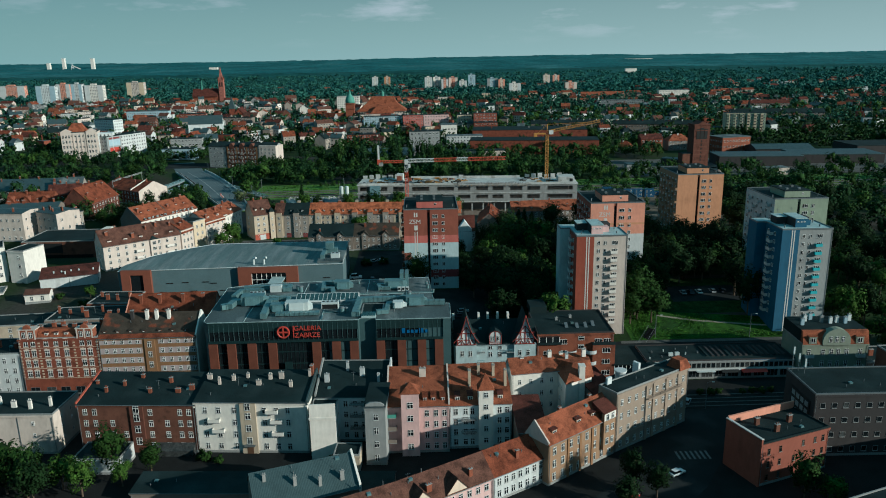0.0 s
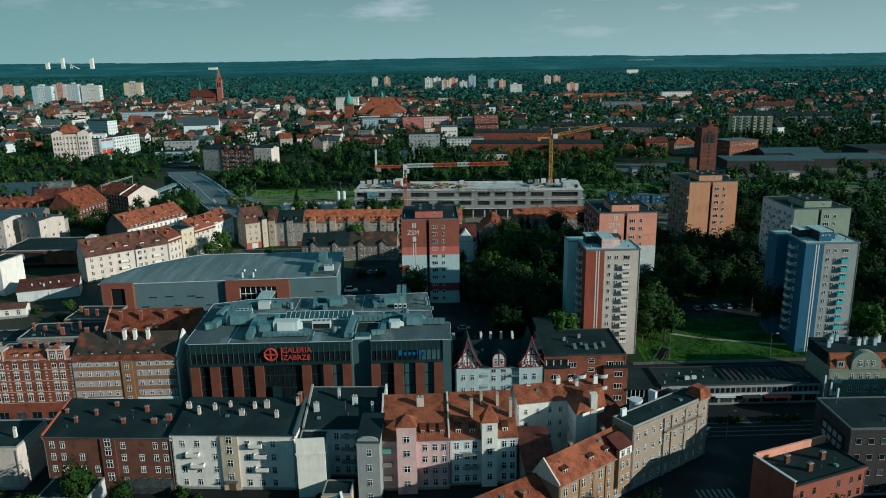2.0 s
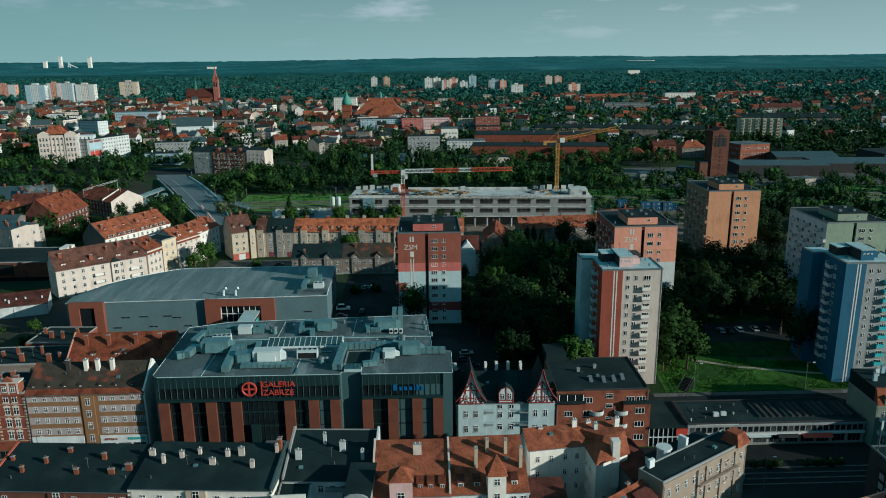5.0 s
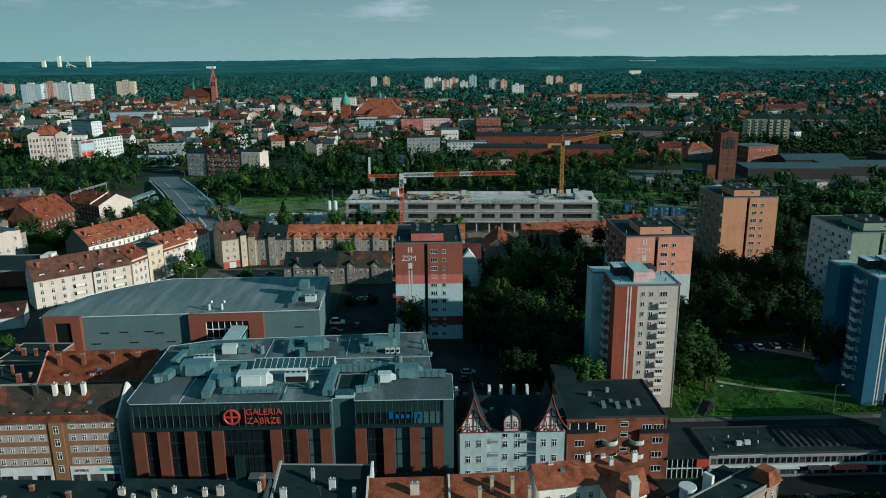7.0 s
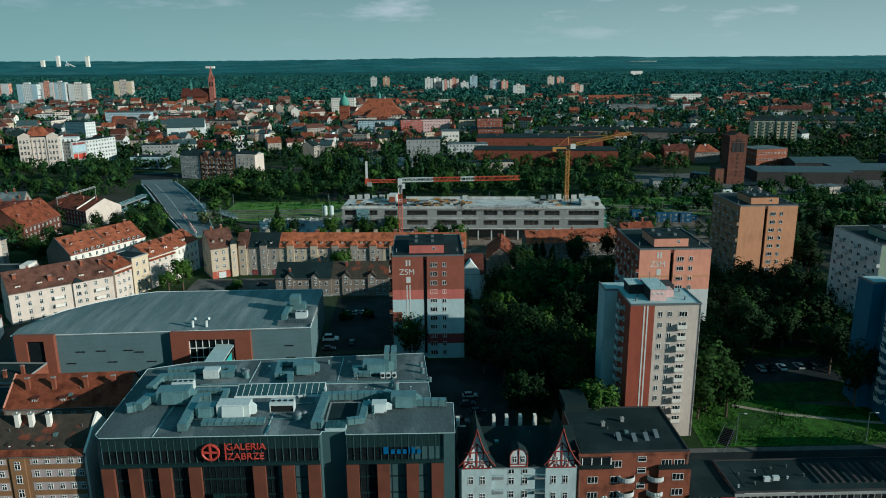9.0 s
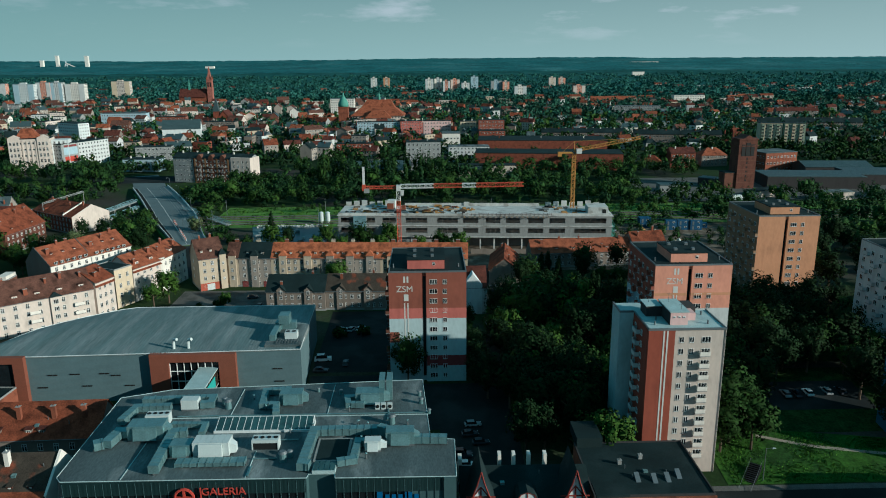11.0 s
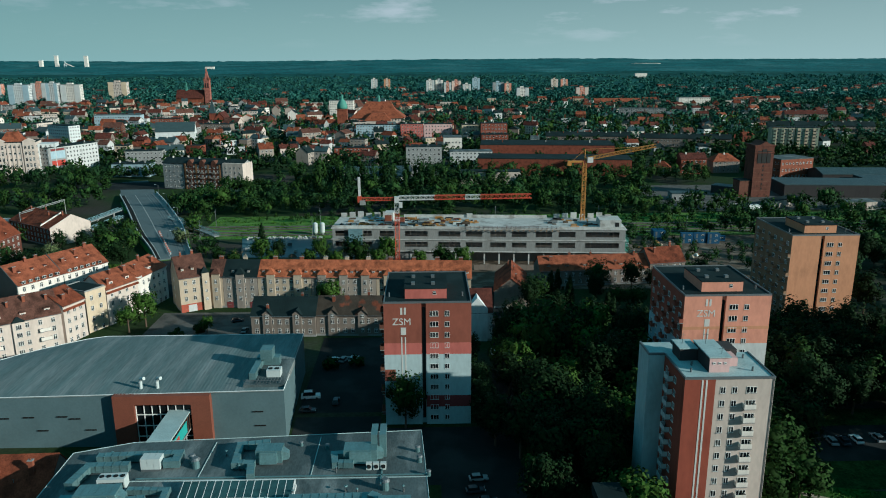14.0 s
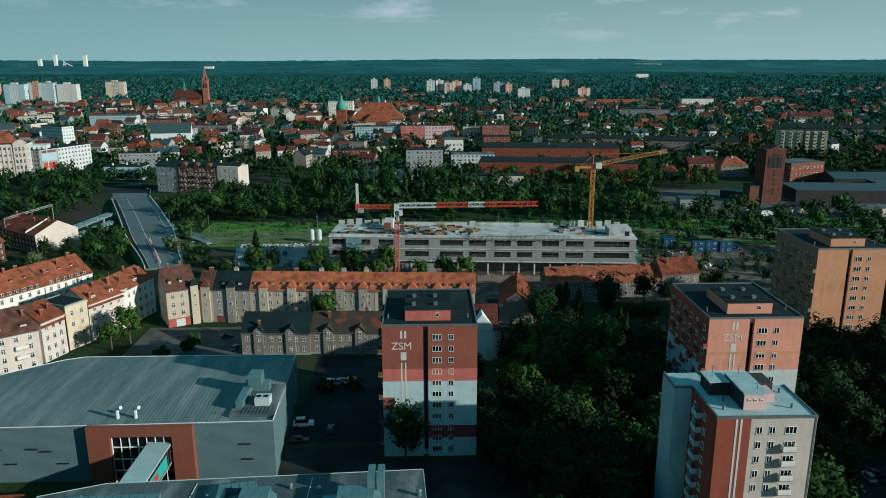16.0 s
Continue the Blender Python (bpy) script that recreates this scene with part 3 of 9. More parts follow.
# ---- towers of flats ----
def slab_tower(x, y, z, h, front, side, low, low_at, label, sign="", penthouse="", w=21.6, d=26.5):
    """Eleven-storey slab with a plain end wall, a stair slot and a long balcony side."""
    t = thing("apartment_tower", label, "apartment block", x, y, z, 0, "towers of flats")
    FOOT.append((t.matrix_basis.inverted(), w, d))
    for z0, z1, mm in ((low_at, h, front), (-3, low_at, low)):
        plan = [(0, 0), (9.3, 0), (9.3, 0.7), (10.4, 0.7), (10.4, 0), (w, 0), (w, d), (0, d)]
        part("wall", Shape().prism(plan, z0, z1), [mm], t)
    part("stair_window", Shape().box(9.45, 0.55, 1, 10.25, 0.75, h - 1.2, 0), ["glass"], t, "tall dark stair window strip")
    part("side_cladding", Shape().box(-0.04, 0.0, low_at, -0.003, d, h - 0.02, 0), [side], t)
    part("side_cladding", Shape().box(-0.04, 0.0, -3, -0.003, d, low_at, 0), [side if low == front else "light_blue"], t)
    roofing(t, w, d, h, "bitumen", "flat", parapet="steel")
    p = penthouse or front
    part("roof_house", Shape().box(5.2, 3.2, h, 15.6, 16, h + 2.7, 0).box(5.0, 3.0, h + 2.7, 15.8, 16.2, h + 2.95, 1), [p, "bitumen"], t, "lift house on the roof")
    for k in range(4):
        s = Shape().box(6.8 + (k % 2) * 5, 5.5 + (k // 2) * 6, h + 2.95, 7.7 + (k % 2) * 5, 6.6 + (k // 2) * 6, h + 3.6, 0)
        part("roof_vent", s, ["steel"], t)
    part("window", window_mesh(0.8, 0.9, "bar"), None, t, at=pose(12.6, 3.2, h + 1.6))
    for gx0 in (1.2, 19.6):
        part("roof_vent", Shape().tube((gx0, 5, h), (gx0, 5, h + 1.2), 0.2, 0.2, 8), ["steel"], t)
    st = (h - 1.3) / 11.0
    zs = [1.4 + st * k for k in range(11)]
    windows(t, w, d, "f", [12.4], zs, 2.1, 1.35, "triple")
    windows(t, w, d, "f", [15.6], zs, 1.15, 1.35, "split")
    for k, zz in enumerate(zs):
        for j in range(6):
            u = 2.4 + j * 4.3
            windows(t, w, d, "l", [u], [zz], 1.5, 1.4, "split", o=0.04)
            if (j + k) % 2 == 0:
                balcony(t, SIDES["l"](w, d, u + 1.9, zz - 0.95, 0.04), 2.0, 1.0, side)
    return t, h, w, d


def painted_sign(t, x, z, word, bars):
    """White letters with stripes above and below; the house number is a plain bar."""
    lettering(t, word, 2.5, "white_paint", pose(x - 2.75, -0.02, z), 0.05, "white painted letters")
    for o in (-0.45, 0.45):
        part("stripe", Shape().box(x + o - 0.25, -0.05, z + 2.7, x + o + 0.25, -0.003, z + 4.5, 0), ["white_paint"], t, "white painted stripe")
        part("stripe", Shape().box(x + o - 0.16, -0.05, z - bars, x + o + 0.16, -0.003, z - 3.2, 0), ["white_paint"], t, "white painted stripe")
    part("number_bar", Shape().box(x - 0.65, -0.05, z - 2.6, x + 0.65, -0.003, z - 0.7, 0), ["white_paint"], t, "white painted bar")


# Lower storeys take a bluish tone for the shade lying on them.
z8, *_ = slab_tower(-9.5, 285.5, 0, 32, "salmon", "brick_brown", "shade_blue", 18.6, "eleven-storey apartment tower with salmon upper and pale grey lower storeys", penthouse="rose")
painted_sign(z8, 4.8, 26.4, "ZSM", 16)
part("band", Shape().box(10.4, -0.04, 4.3, 21.62, -0.003, 7.4, 0), ["wine"], z8, "dark wine red painted band")
part("band", Shape().box(-0.003, -0.04, 18.6, 9.3, -0.003, 21.6, 0).box(10.4, -0.04, 18.6, 21.62, -0.003, 21.6, 0), ["rose"], z8, "lighter red painted band")
part("band", Shape().box(-0.003, -0.05, 11.5, 2.7, -0.003, 14.6, 0), ["salmon"], z8)
z12, *_ = slab_tower(64.6, 285.0, -1, 34.1, "coral", "salmon", "pale_grey", 21.6, "coral apartment tower with pale grey lower storeys", penthouse="coral")
painted_sign(z12, 6.0, 28.8, "ZSM", 12)
part("band", Shape().box(-0.003, -0.04, 25.4, 9.3, -0.003, 26.2, 0).box(10.4, -0.04, 25.4, 21.62, -0.003, 26.2, 0), ["orange"], z12, "orange painted band")
ora, *_ = slab_tower(117.3, 338.5, 0, 35, "orange", "tan", "orange", 2.0, "ochre orange apartment tower with a brown balcony side")
gre, *_ = slab_tower(138.6, 286, 0, 33, "mint", "pale_grey", "mint", 2.0, "pale mint apartment tower with a grey balcony side")


def point_tower(x, y, z, h, accent, main, trim, label):
    """Slender tower: a coloured corner strip, a main face with balconies and a staggered rear wing."""
    t = thing("apartment_tower", label, "apartment block", x, y, z, 0, "towers of flats")
    w1, w, d = 6.0, 17.6, 12.6
    FOOT.append((t.matrix_basis.inverted(), w, d + 6))
    part("wall", Shape().box(0, -0.12, -5, w1, d, h), [accent], t)
    part("wall", Shape().box(w1, 0, -5, w, d, h), [main], t)
    # Rear wing of the sand tower is tinted blue, its shade put into colour.
    part("wall", Shape().prism([(-3.4, d - 0.4), (-0.004, d - 0.4), (-0.004, d + 0.004), (w - 3.5, d + 0.004), (w - 3.5, d + 5.0), (3.2, d + 5.0), (3.2, d + 6.4), (-3.4, d + 6.4)], -5, h), ["blue" if accent == "blue" else "shade_blue"], t)
    part("side_cladding", Shape().box(-0.05, 0.9, -5, -0.003, d - 0.6, h - 0.02, 0), [accent], t)
    s = Shape()
    s.box(0.3, 0.2, h - 0.1, w - 0.3, d, h + 0.15, 0).box(-3.1, d, h - 0.1, 2.9, d + 6.1, h + 0.15, 0).box(3.2, d, h - 0.1, w - 3.8, d + 4.7, h + 0.15, 0)
    part("roof", s, ["tower_roof"], t, "pale sheet roof")
    p = Shape()
    for q in ((-0.05, -0.17, w + 0.05, 0.2), (w - 0.25, 0.2, w + 0.05, d), (-0.05, 0.2, 0.25, d - 0.4), (-3.45, d - 0.45, -0.05, d), (-3.45, d, -3.1, d + 6.4)):
        p.box(q[0], q[1], h - 0.08, q[2], q[3], h + 0.38, 0)
    part("parapet", p, ["steel"], t)
    s = Shape().box(5.6, 2.6, h, 9.6, 11.5, h + 3.2, 0).box(5.4, 2.4, h + 3.2, 9.8, 11.7, h + 3.45, 1).box(9.6, 5.5, h, 12.4, 11.0, h + 1.9, 0)
    part("roof_house", s, [trim, "tower_roof"], t, "lift house on the roof")
    part("wall_panel", Shape().box(5.5, 2.7, h + 0.2, 5.58, 11.4, h + 3.15, 0), ["dark_grey"], t)
    part("roof_house", Shape().box(1.8, 8.6, h, 5.4, 13.2, h + 2.7).box(1.6, 8.4, h + 2.7, 5.4, 13.4, h + 2.9, 1), ["dark_grey", "tower_roof"], t, "dark ventilation house")
    part("roof_house", Shape().box(9.7, 9.0, h, 13.6, 13.6, h + 2.3), ["dark_grey"], t)
    for ax_, ay_, ah_ in ((7.2, 9.5, 2.4), (8.4, 4.0, 1.6), (3.0, 11.0, 1.8)):
        part("aerial", Shape().tube((ax_, ay_, h + 2.6), (ax_, ay_, h + 3.4 + ah_), 0.05, n=4).tube((ax_ - 0.6, ay_, h + 3.0 + ah_), (ax_ + 0.6, ay_, h + 3.0 + ah_), 0.03, n=4), ["steel"], t)
    for rx_, ry_ in ((2.2, 3.0), (14.5, 3.2), (15.2, 9.5), (3.4, 6.2)):
        part("roof_vent", Shape().tube((rx_, ry_, h), (rx_, ry_, h + 1.0), 0.22, 0.22, 8), ["steel"], t)
    windows(t, w, d, "f", [6.5, 7.6, 8.7], [h + 2.1], 0.55, 0.45, "bar", o=-2.58)
    for o in (3.3, 4.1):
        part("stripe", Shape().box(o, -0.17, -2, o + 0.34, -0.123, h - 0.2, 0), ["white_paint"], t, "white vertical stripe")
    st = 2.82
    for k in range(11):
        zz = h - 2.4 - st * k
        windows(t, w, d, "f", [7.6, 9.9], [zz], 1.0, 1.35, "split", sash="sash")
        windows(t, w, d, "f", [13.2], [zz], 2.0, 1.35, "triple")
        if k:
            balcony(t, SIDES["f"](w, d, 12.8, zz - 0.8, 0), 2.3, 1.15, "turquoise" if accent == "blue" else "white")
        for u in (2.6, 7.6):
            windows(t, w, d, "l", [u], [zz], 1.2, 1.35, "split", o=0.06)
        balcony(t, SIDES["l"](w, d, 5.1, zz - 0.8, 0.06), 2.6, 1.1, "pale_grey")
        windows(t, w, d, "r", [3.0, 8.5], [zz], 1.2, 1.35, "split")
    s = Shape()
    s.tube((w - 0.2, -0.1, 0), (w - 0.2, -0.1, h), 0.07, n=6)
    part("downpipe", s, ["steel"], t)
    return t


point_tower(50.7, 244.0, -6.4, 36.4, "rust", "sand", "pink", "slender apartment tower, rust red corner and sand grey face with balconies")
point_tower(121.2, 243.0, -4.0, 35.0, "blue", "grey", "blue", "slender apartment tower, deep blue corner and pale face with turquoise balconies")

# ---- the mall ----
mall = thing("shopping_mall", "modern shopping mall with terracotta piers, glazing and flat grey roof", "shopping mall", 0, 0, -11)
H = 23.55
OUT = [(-69.8, 216.5), (-68.4, 214.9), (-22.2, 214.7), (-22.0, 216.0), (-17.0, 216.0), (-16.8, 214.5), (6.2, 214.3), (6.4, 228.3), (1.4, 229.2), (-0.3, 257.9), (-60.0, 254.5), (-71.0, 250.5)]
part("wall", Shape().prism(OUT, -2, H - 0.1, 0), ["cladding_side"], mall)
part("roof", Shape().prism([(x * 0.996 - 0.12, 235 + (y - 235) * 0.985) for x, y in OUT], H - 0.09, H + 0.06, 0), ["felt_grey"], mall, "weathered grey membrane roof")
edge = Shape()
for a, b in zip(OUT, OUT[1:] + OUT[:1]):
    edge.tube((*a, H + 0.05), (*b, H + 0.05), 0.1, n=4)
part("parapet", edge, ["tower_roof"], mall)


def mall_front(x0, x1, y, piers, step):
    n = len(piers)
    part("fascia", Shape().box(x0, y - 0.25, H - 2.9, x1, y + 0.1, H - 0.05, 0), ["cladding_dark"], mall, "dark panelled band")
    part("glazing", Shape().box(x0 + 0.2, y - 0.12, H - 5.9, x1 - 0.2, y + 0.05, H - 2.9, 0), ["glass"], mall, "long strip of windows")
    bars = Shape()
    k = int((x1 - x0) / step)
    for i in range(k + 1):
        x = x0 + 0.2 + (x1 - x0 - 0.4) * i / k
        bars.box(x - 0.05, y - 0.3, H - 5.9, x + 0.05, y - 0.1, H - 0.3, 0)
    bars.box(x0, y - 0.9, H - 6.5, x1, y + 0.05, H - 5.9, 1)
    part("mullion", bars, ["cladding_side", "cladding_dark"], mall)
    part("glazing", Shape().box(x0 + 0.1, y - 0.06, 0.3, x1 - 0.1, y + 0.05, H - 6.5, 0), ["glass"], mall, "tall dark glazing between piers")
    bars = Shape()
    k = int((x1 - x0) / 1.3)
    for i in range(k + 1):
        x = x0 + 0.2 + (x1 - x0 - 0.4) * i / k
        bars.box(x - 0.05, y - 0.16, 0.3, x + 0.05, y - 0.05, H - 6.5, 0)
    for z in (5.0, 9.6, 13.5):
        bars.box(x0 + 0.1, y - 0.15, z, x1 - 0.1, y - 0.055, z + 0.35, 0)
    part("mullion", bars, ["cladding_dark"], mall)
    for p in piers:
        part("pier", Shape().box(p - 1.3, y - 1.0, -1, p + 1.3, y - 0.05, H - 6.6, 0), ["pier"], mall, "terracotta clad pier")


mall_front(-68.2, -22.4, 214.8, (-67.0, -61.4, -55.1, -48.8, -35.3, -29.2, -23.7), 1.5)
mall_front(-16.8, 3.8, 214.5, (-15.5, -9.0, -2.8, 2.5), 1.4)
part("wall_panel", Shape().box(3.82, 213.9, -1, 6.2, 214.5, H - 0.05, 0), ["cladding_side"], mall)
lettering(mall, "GALERIA", 2.15, "red_sign", pose(-42.0, 214.05, H - 2.75), 0.2, "red raised sign letters")
lettering(mall, "ZABRZE", 2.15, "red_sign", pose(-41.8, 214.05, H - 5.0), 0.2, "red raised sign letters")
wheel = Shape()
for i in range(20):
    a, b = 2 * math.pi * i / 20, 2 * math.pi * (i + 1) / 20
    wheel.tube((-45.2 + 1.75 * math.cos(a), 214.0, H - 3.2 + 1.75 * math.sin(a)), (-45.2 + 1.75 * math.cos(b), 214.0, H - 3.2 + 1.75 * math.sin(b)), 0.28, n=5)
wheel.box(-45.4, 213.8, H - 4.9, -45.0, 214.2, H - 1.5).box(-46.9, 213.82, H - 3.4, -45.401, 214.18, H - 3.0).box(-44.999, 213.82, H - 3.4, -43.5, 214.18, H - 3.0)
part("emblem", wheel, ["red_sign"], mall, "red round emblem")
part("emblem", Shape().box(-42.2, 213.95, H - 5.0, -41.95, 214.2, H - 1.2), ["red_sign"], mall)
xx = -8.9
for wd, ht in ((1.3, 1.9), (1.0, 1.3), (1.0, 1.3), (1.0, 1.3), (0.4, 1.8), (0.9, 1.7), (1.0, 1.3)):
    part("sign_bar", Shape().box(xx, 213.97, H - 4.4, xx + wd * 0.8, 214.18, H - 4.75 + ht), ["blue_sign"], mall, "blue raised sign bar")
    xx += wd + 0.25
for x in (-61.8, -54.3, -47.2):
    part("awning", Shape().along_x([(213.3, 2.6), (214.6, 2.6), (214.6, 4.4), (214.2, 4.4)], x - 2.4, x + 2.4, 0), ["blue_sign"], mall, "blue shop awning")
part("sign", Shape().box(-45.2, 213.2, 1.6, -42.9, 213.7, 4.2, 0).box(-45.2, 213.2, 4.3, -42.9, 213.7, 10.8, 1), ["red_sign", "cladding_dark"], mall, "stack of coloured shop signs")
part("canopy", Shape().box(-42, 211.9, 5.4, -34.2, 214.3, 5.75), ["steel"], mall, "glass entrance canopy")


def roof_thing(name, label, category):
    return thing(name, label, category, 0, 0, 12.62)


def duct_run(pts, w=1.5, h=1.2, z=0.35, mats="duct"):
    """A jointed rectangular air duct through the given points on the mall roof."""
    t = roof_thing("air_duct", "galvanised jointed air duct on the mall roof", "air duct")
    for seg, ((x0, y0), (x1, y1)) in enumerate(zip(pts, pts[1:])):
        L = math.hypot(x1 - x0, y1 - y0)
        ux, uy = (x1 - x0) / L, (y1 - y0) / L
        nx, ny = -uy * w / 2, ux * w / 2
        n = max(1, int(L / 1.4))
        for i in range(n):
            a, b = L * i / n + (w / 2 + 0.01 if i == 0 and seg else 0), L * (i + 1) / n - 0.08 + (w / 2 + 0.07 if i == n - 1 and seg < len(pts) - 2 else 0)
            if b - a < 0.3:
                continue
            rim = []
            for c, k in ((a, 1.06), (a + 0.08, 1.06), (a + 0.081, 1.0), (b - 0.08, 1.0), (b - 0.079, 1.06), (b, 1.06)):
                px, py = x0 + ux * c, y0 + uy * c
                rim.append([(px + nx * k, py + ny * k, z - 0.04 * (k > 1)), (px - nx * k, py - ny * k, z - 0.04 * (k > 1)), (px - nx * k, py - ny * k, z + h + 0.04 * (k > 1)), (px + nx * k, py + ny * k, z + h + 0.04 * (k > 1))])
            part("duct_section", Shape().loft(rim), [mats], t)
    f = Shape()
    for x, y in pts:
        f.box(x - 0.1, y - 0.1, -0.02, x + 0.1, y + 0.1, z + 0.02)
    part("foot", f, ["steel"], t)


def air_unit(x, y, ang, w, d, h, m="duct", hood=True):
    t = thing("air_handler", "air handling unit with panels on the flat mall roof" if m == "duct" else "white air handling unit on the flat mall roof", "air unit", x, y, 12.62, ang)
    n = max(2, int(w / 1.2))
    for i in range(n):
        part("panel", Shape().box(-w / 2 + w * i / n, -d / 2, 0.4, -w / 2 + w * (i + 1) / n - 0.05, d / 2, 0.4 + h), [m], t)
    part("casing", Shape().box(-w / 2 + 0.02, -d / 2 + 0.05, 0.42, w / 2 - 0.07, d / 2 - 0.05, 0.35 + h), [m], t)
    if hood:
        part("hood", Shape().along_x([(-d / 2 - 0.9, 0.6), (-d / 2, 0.5), (-d / 2, 0.2 + h), (-d / 2 - 0.35, 0.2 + h)], -w * 0.32, w * 0.32).loft([[(w / 2 - 0.05, -d * 0.3, 0.6), (w / 2 - 0.05, d * 0.3, 0.6), (w / 2 - 0.05, d * 0.3, h), (w / 2 - 0.05, -d * 0.3, h)], [(w / 2 + 1.1, -d * 0.2, 0.6), (w / 2 + 1.1, d * 0.2, 0.6), (w / 2 + 1.1, d * 0.2, h * 0.75), (w / 2 + 1.1, -d * 0.2, h * 0.75)]]), [m], t)
    part("foot", Shape().box(-w / 2, -d / 2, -0.02, w / 2, -d / 2 + 0.2, 0.4).box(-w / 2, d / 2 - 0.2, -0.02, w / 2, d / 2, 0.4), ["steel"], t)
    return t


def chiller(x, y, ang, w=5.0, d=2.2, h=2.0, fans=4):
    t = thing("chiller", "white chiller with a row of black fans on the mall roof", "chiller", x, y, 12.62, ang)
    part("casing", Shape().box(-w / 2, -d / 2, h * 0.7, w / 2, d / 2, h).box(-w / 2, -d / 2, -0.02, -w / 2 + 0.2, d / 2, h * 0.7).box(w / 2 - 0.2, -d / 2, -0.02, w / 2, d / 2, h * 0.7), ["unit"], t)
    part("coil", Shape().box(-w / 2 + 0.2, -d / 2 + 0.2, 0.0, w / 2 - 0.2, d / 2 - 0.2, h * 0.7 - 0.003), ["black"], t)
    for i in range(fans):
        c = -w / 2 + w * (i + 0.5) / fans
        part("fan", Shape().tube((c, 0, h), (c, 0, h + 0.12), 0.45, 0.45, 12), ["black"], t)


air_unit(-42.2, 224.3, 0, 7.2, 3.4, 2.9, "unit")
air_unit(-48.4, 224.4, 0, 4.2, 3.0, 2.3)
air_unit(-57.7, 231.6, 2, 7.4, 3.8, 3.0)
air_unit(-52.7, 244.3, 0, 3.8, 2.4, 2.2, "unit", False)
air_unit(-30.2, 246.4, 0, 5.2, 3.2, 2.6)
air_unit(-12.2, 246.2, 0, 6.6, 3.4, 2.6)
air_unit(-10.2, 224.8, 0, 3.3, 2.3, 2.0, "unit")
air_unit(-4.8, 227.4, 0, 5.8, 3.0, 2.7)
chiller(-32.1, 226.5, 0, 5.4, 2.4, 2.2)
chiller(-57.8, 238.0, 3, 5.0, 2.4, 2.2)
duct_run([(-49.5, 231.2), (-52.3, 230.8), (-51.5, 216.6)], 1.9, 1.6)
duct_run([(-61.6, 231.5), (-63.7, 231.5), (-64.3, 227.6), (-66.9, 226.2)], 2.0, 1.6)
duct_run([(-48.2, 219.8), (-34.7, 219.9)], 2.2, 0.8)
duct_run([(-54.0, 235.2), (-46.8, 234.9), (-46.5, 230.8)], 1.2, 1.0)
duct_run([(-56.8, 243.3), (-64.4, 243.0), (-65.4, 236.4)], 1.6, 1.4)
duct_run([(-64.2, 246.6), (-48.4, 247.4), (-48.2, 244.5), (-50.6, 244.3)], 1.6, 1.4)
duct_run([(-31.2, 251.4), (-37.0, 250.4), (-36.4, 243.5), (-33.3, 243.3), (-32.5, 238.8)], 1.4, 1.3)
duct_run([(-15.5, 246.6), (-17.6, 246.4), (-17.0, 243.2), (-13.4, 243.0)], 1.3, 1.2)
duct_run([(-8.0, 231.0), (-22.9, 230.8), (-23.4, 217.6), (-21.8, 217.3)], 1.8, 1.5)
duct_run([(-16.8, 218.4), (-13.7, 219.2), (-13.3, 226.2), (-11.9, 226.0)], 1.4, 1.3)
duct_run([(-7.6, 229.8), (-9.4, 230.9)], 1.5, 2.0)
duct_run([(-1.9, 226.9), (4.9, 226.6)], 1.6, 1.5)
for x in (-9.6, -7.9):
    t = roof_thing("exhaust_duct", "tall rectangular galvanised exhaust duct", "exhaust duct")
    part("upright", Shape().box(x - 0.65, 247.0, -0.02, x + 0.65, 249.2, 5.0), ["duct"], t)
    part("head", Shape().box(x - 0.65, 249.2, 3.8, x + 0.65, 251.6, 5.0), ["duct"], t)
for x, y, r in ((-27.7, 220.9, 1.5), (-26.6, 222.6, 1.0), (-44.3, 244.2, 1.5), (-45.6, 246.2, 1.2), (-6.9, 235.6, 1.5), (-19.5, 250.5, 0.8), (-1.0, 249.0, 0.9), (-0.6, 245.0, 1.0), (-25.0, 252.0, 0.7), (1.2, 240.0, 0.8)):
    t = roof_thing("roof_fan", "round galvanised roof fan", "roof fan")
    part("body", Shape().tube((x, y, -0.02), (x, y, 1.2 * r), 0.5 * r, 0.45 * r, 12), ["duct"], t)
    part("cap", Shape().tube((x, y, 1.2 * r), (x, y, 1.5 * r), 0.65 * r, 0.4 * r, 12), ["steel"], t)
for x in (-10.4, -9.0, -7.6):
    t = roof_thing("condenser", "small white condenser box with a black fan", "condenser")
    part("casing", Shape().box(x - 0.55, 242.2, 0.1, x + 0.55, 242.9, 1.5).box(x - 0.45, 242.25, -0.02, x + 0.45, 242.75, 0.1), ["unit"], t)
    part("fan", Shape().tube((x, 242.2, 0.8), (x, 242.12, 0.8), 0.42, 0.42, 12), ["black"], t)
for x0, y0, x1, y1 in ((-54.5, 240.0, 1.0, 240.3), (-35.0, 228.9, -26.0, 229.15), (-34.0, 221.6, -29.0, 221.8), (-8.0, 237.0, -7.7, 243.0), (-33.6, 215.4, -33.3, 219.0)):
    t = roof_thing("cable_tray", "narrow galvanised cable tray along the roof", "cable tray")
    part("tray", Shape().box(x0, y0, 0.1, x1, y1, 0.3), ["duct"], t)
    for k in range(max(2, int((x1 - x0 + y1 - y0) / 4))):
        q = (k + 0.5) / max(2, int((x1 - x0 + y1 - y0) / 4))
        part("foot", Shape().box(x0 + (x1 - x0) * q - 0.1, y0 + (y1 - y0) * q - 0.1, -0.02, x0 + (x1 - x0) * q + 0.1, y0 + (y1 - y0) * q + 0.1, 0.1), ["concrete"], t)
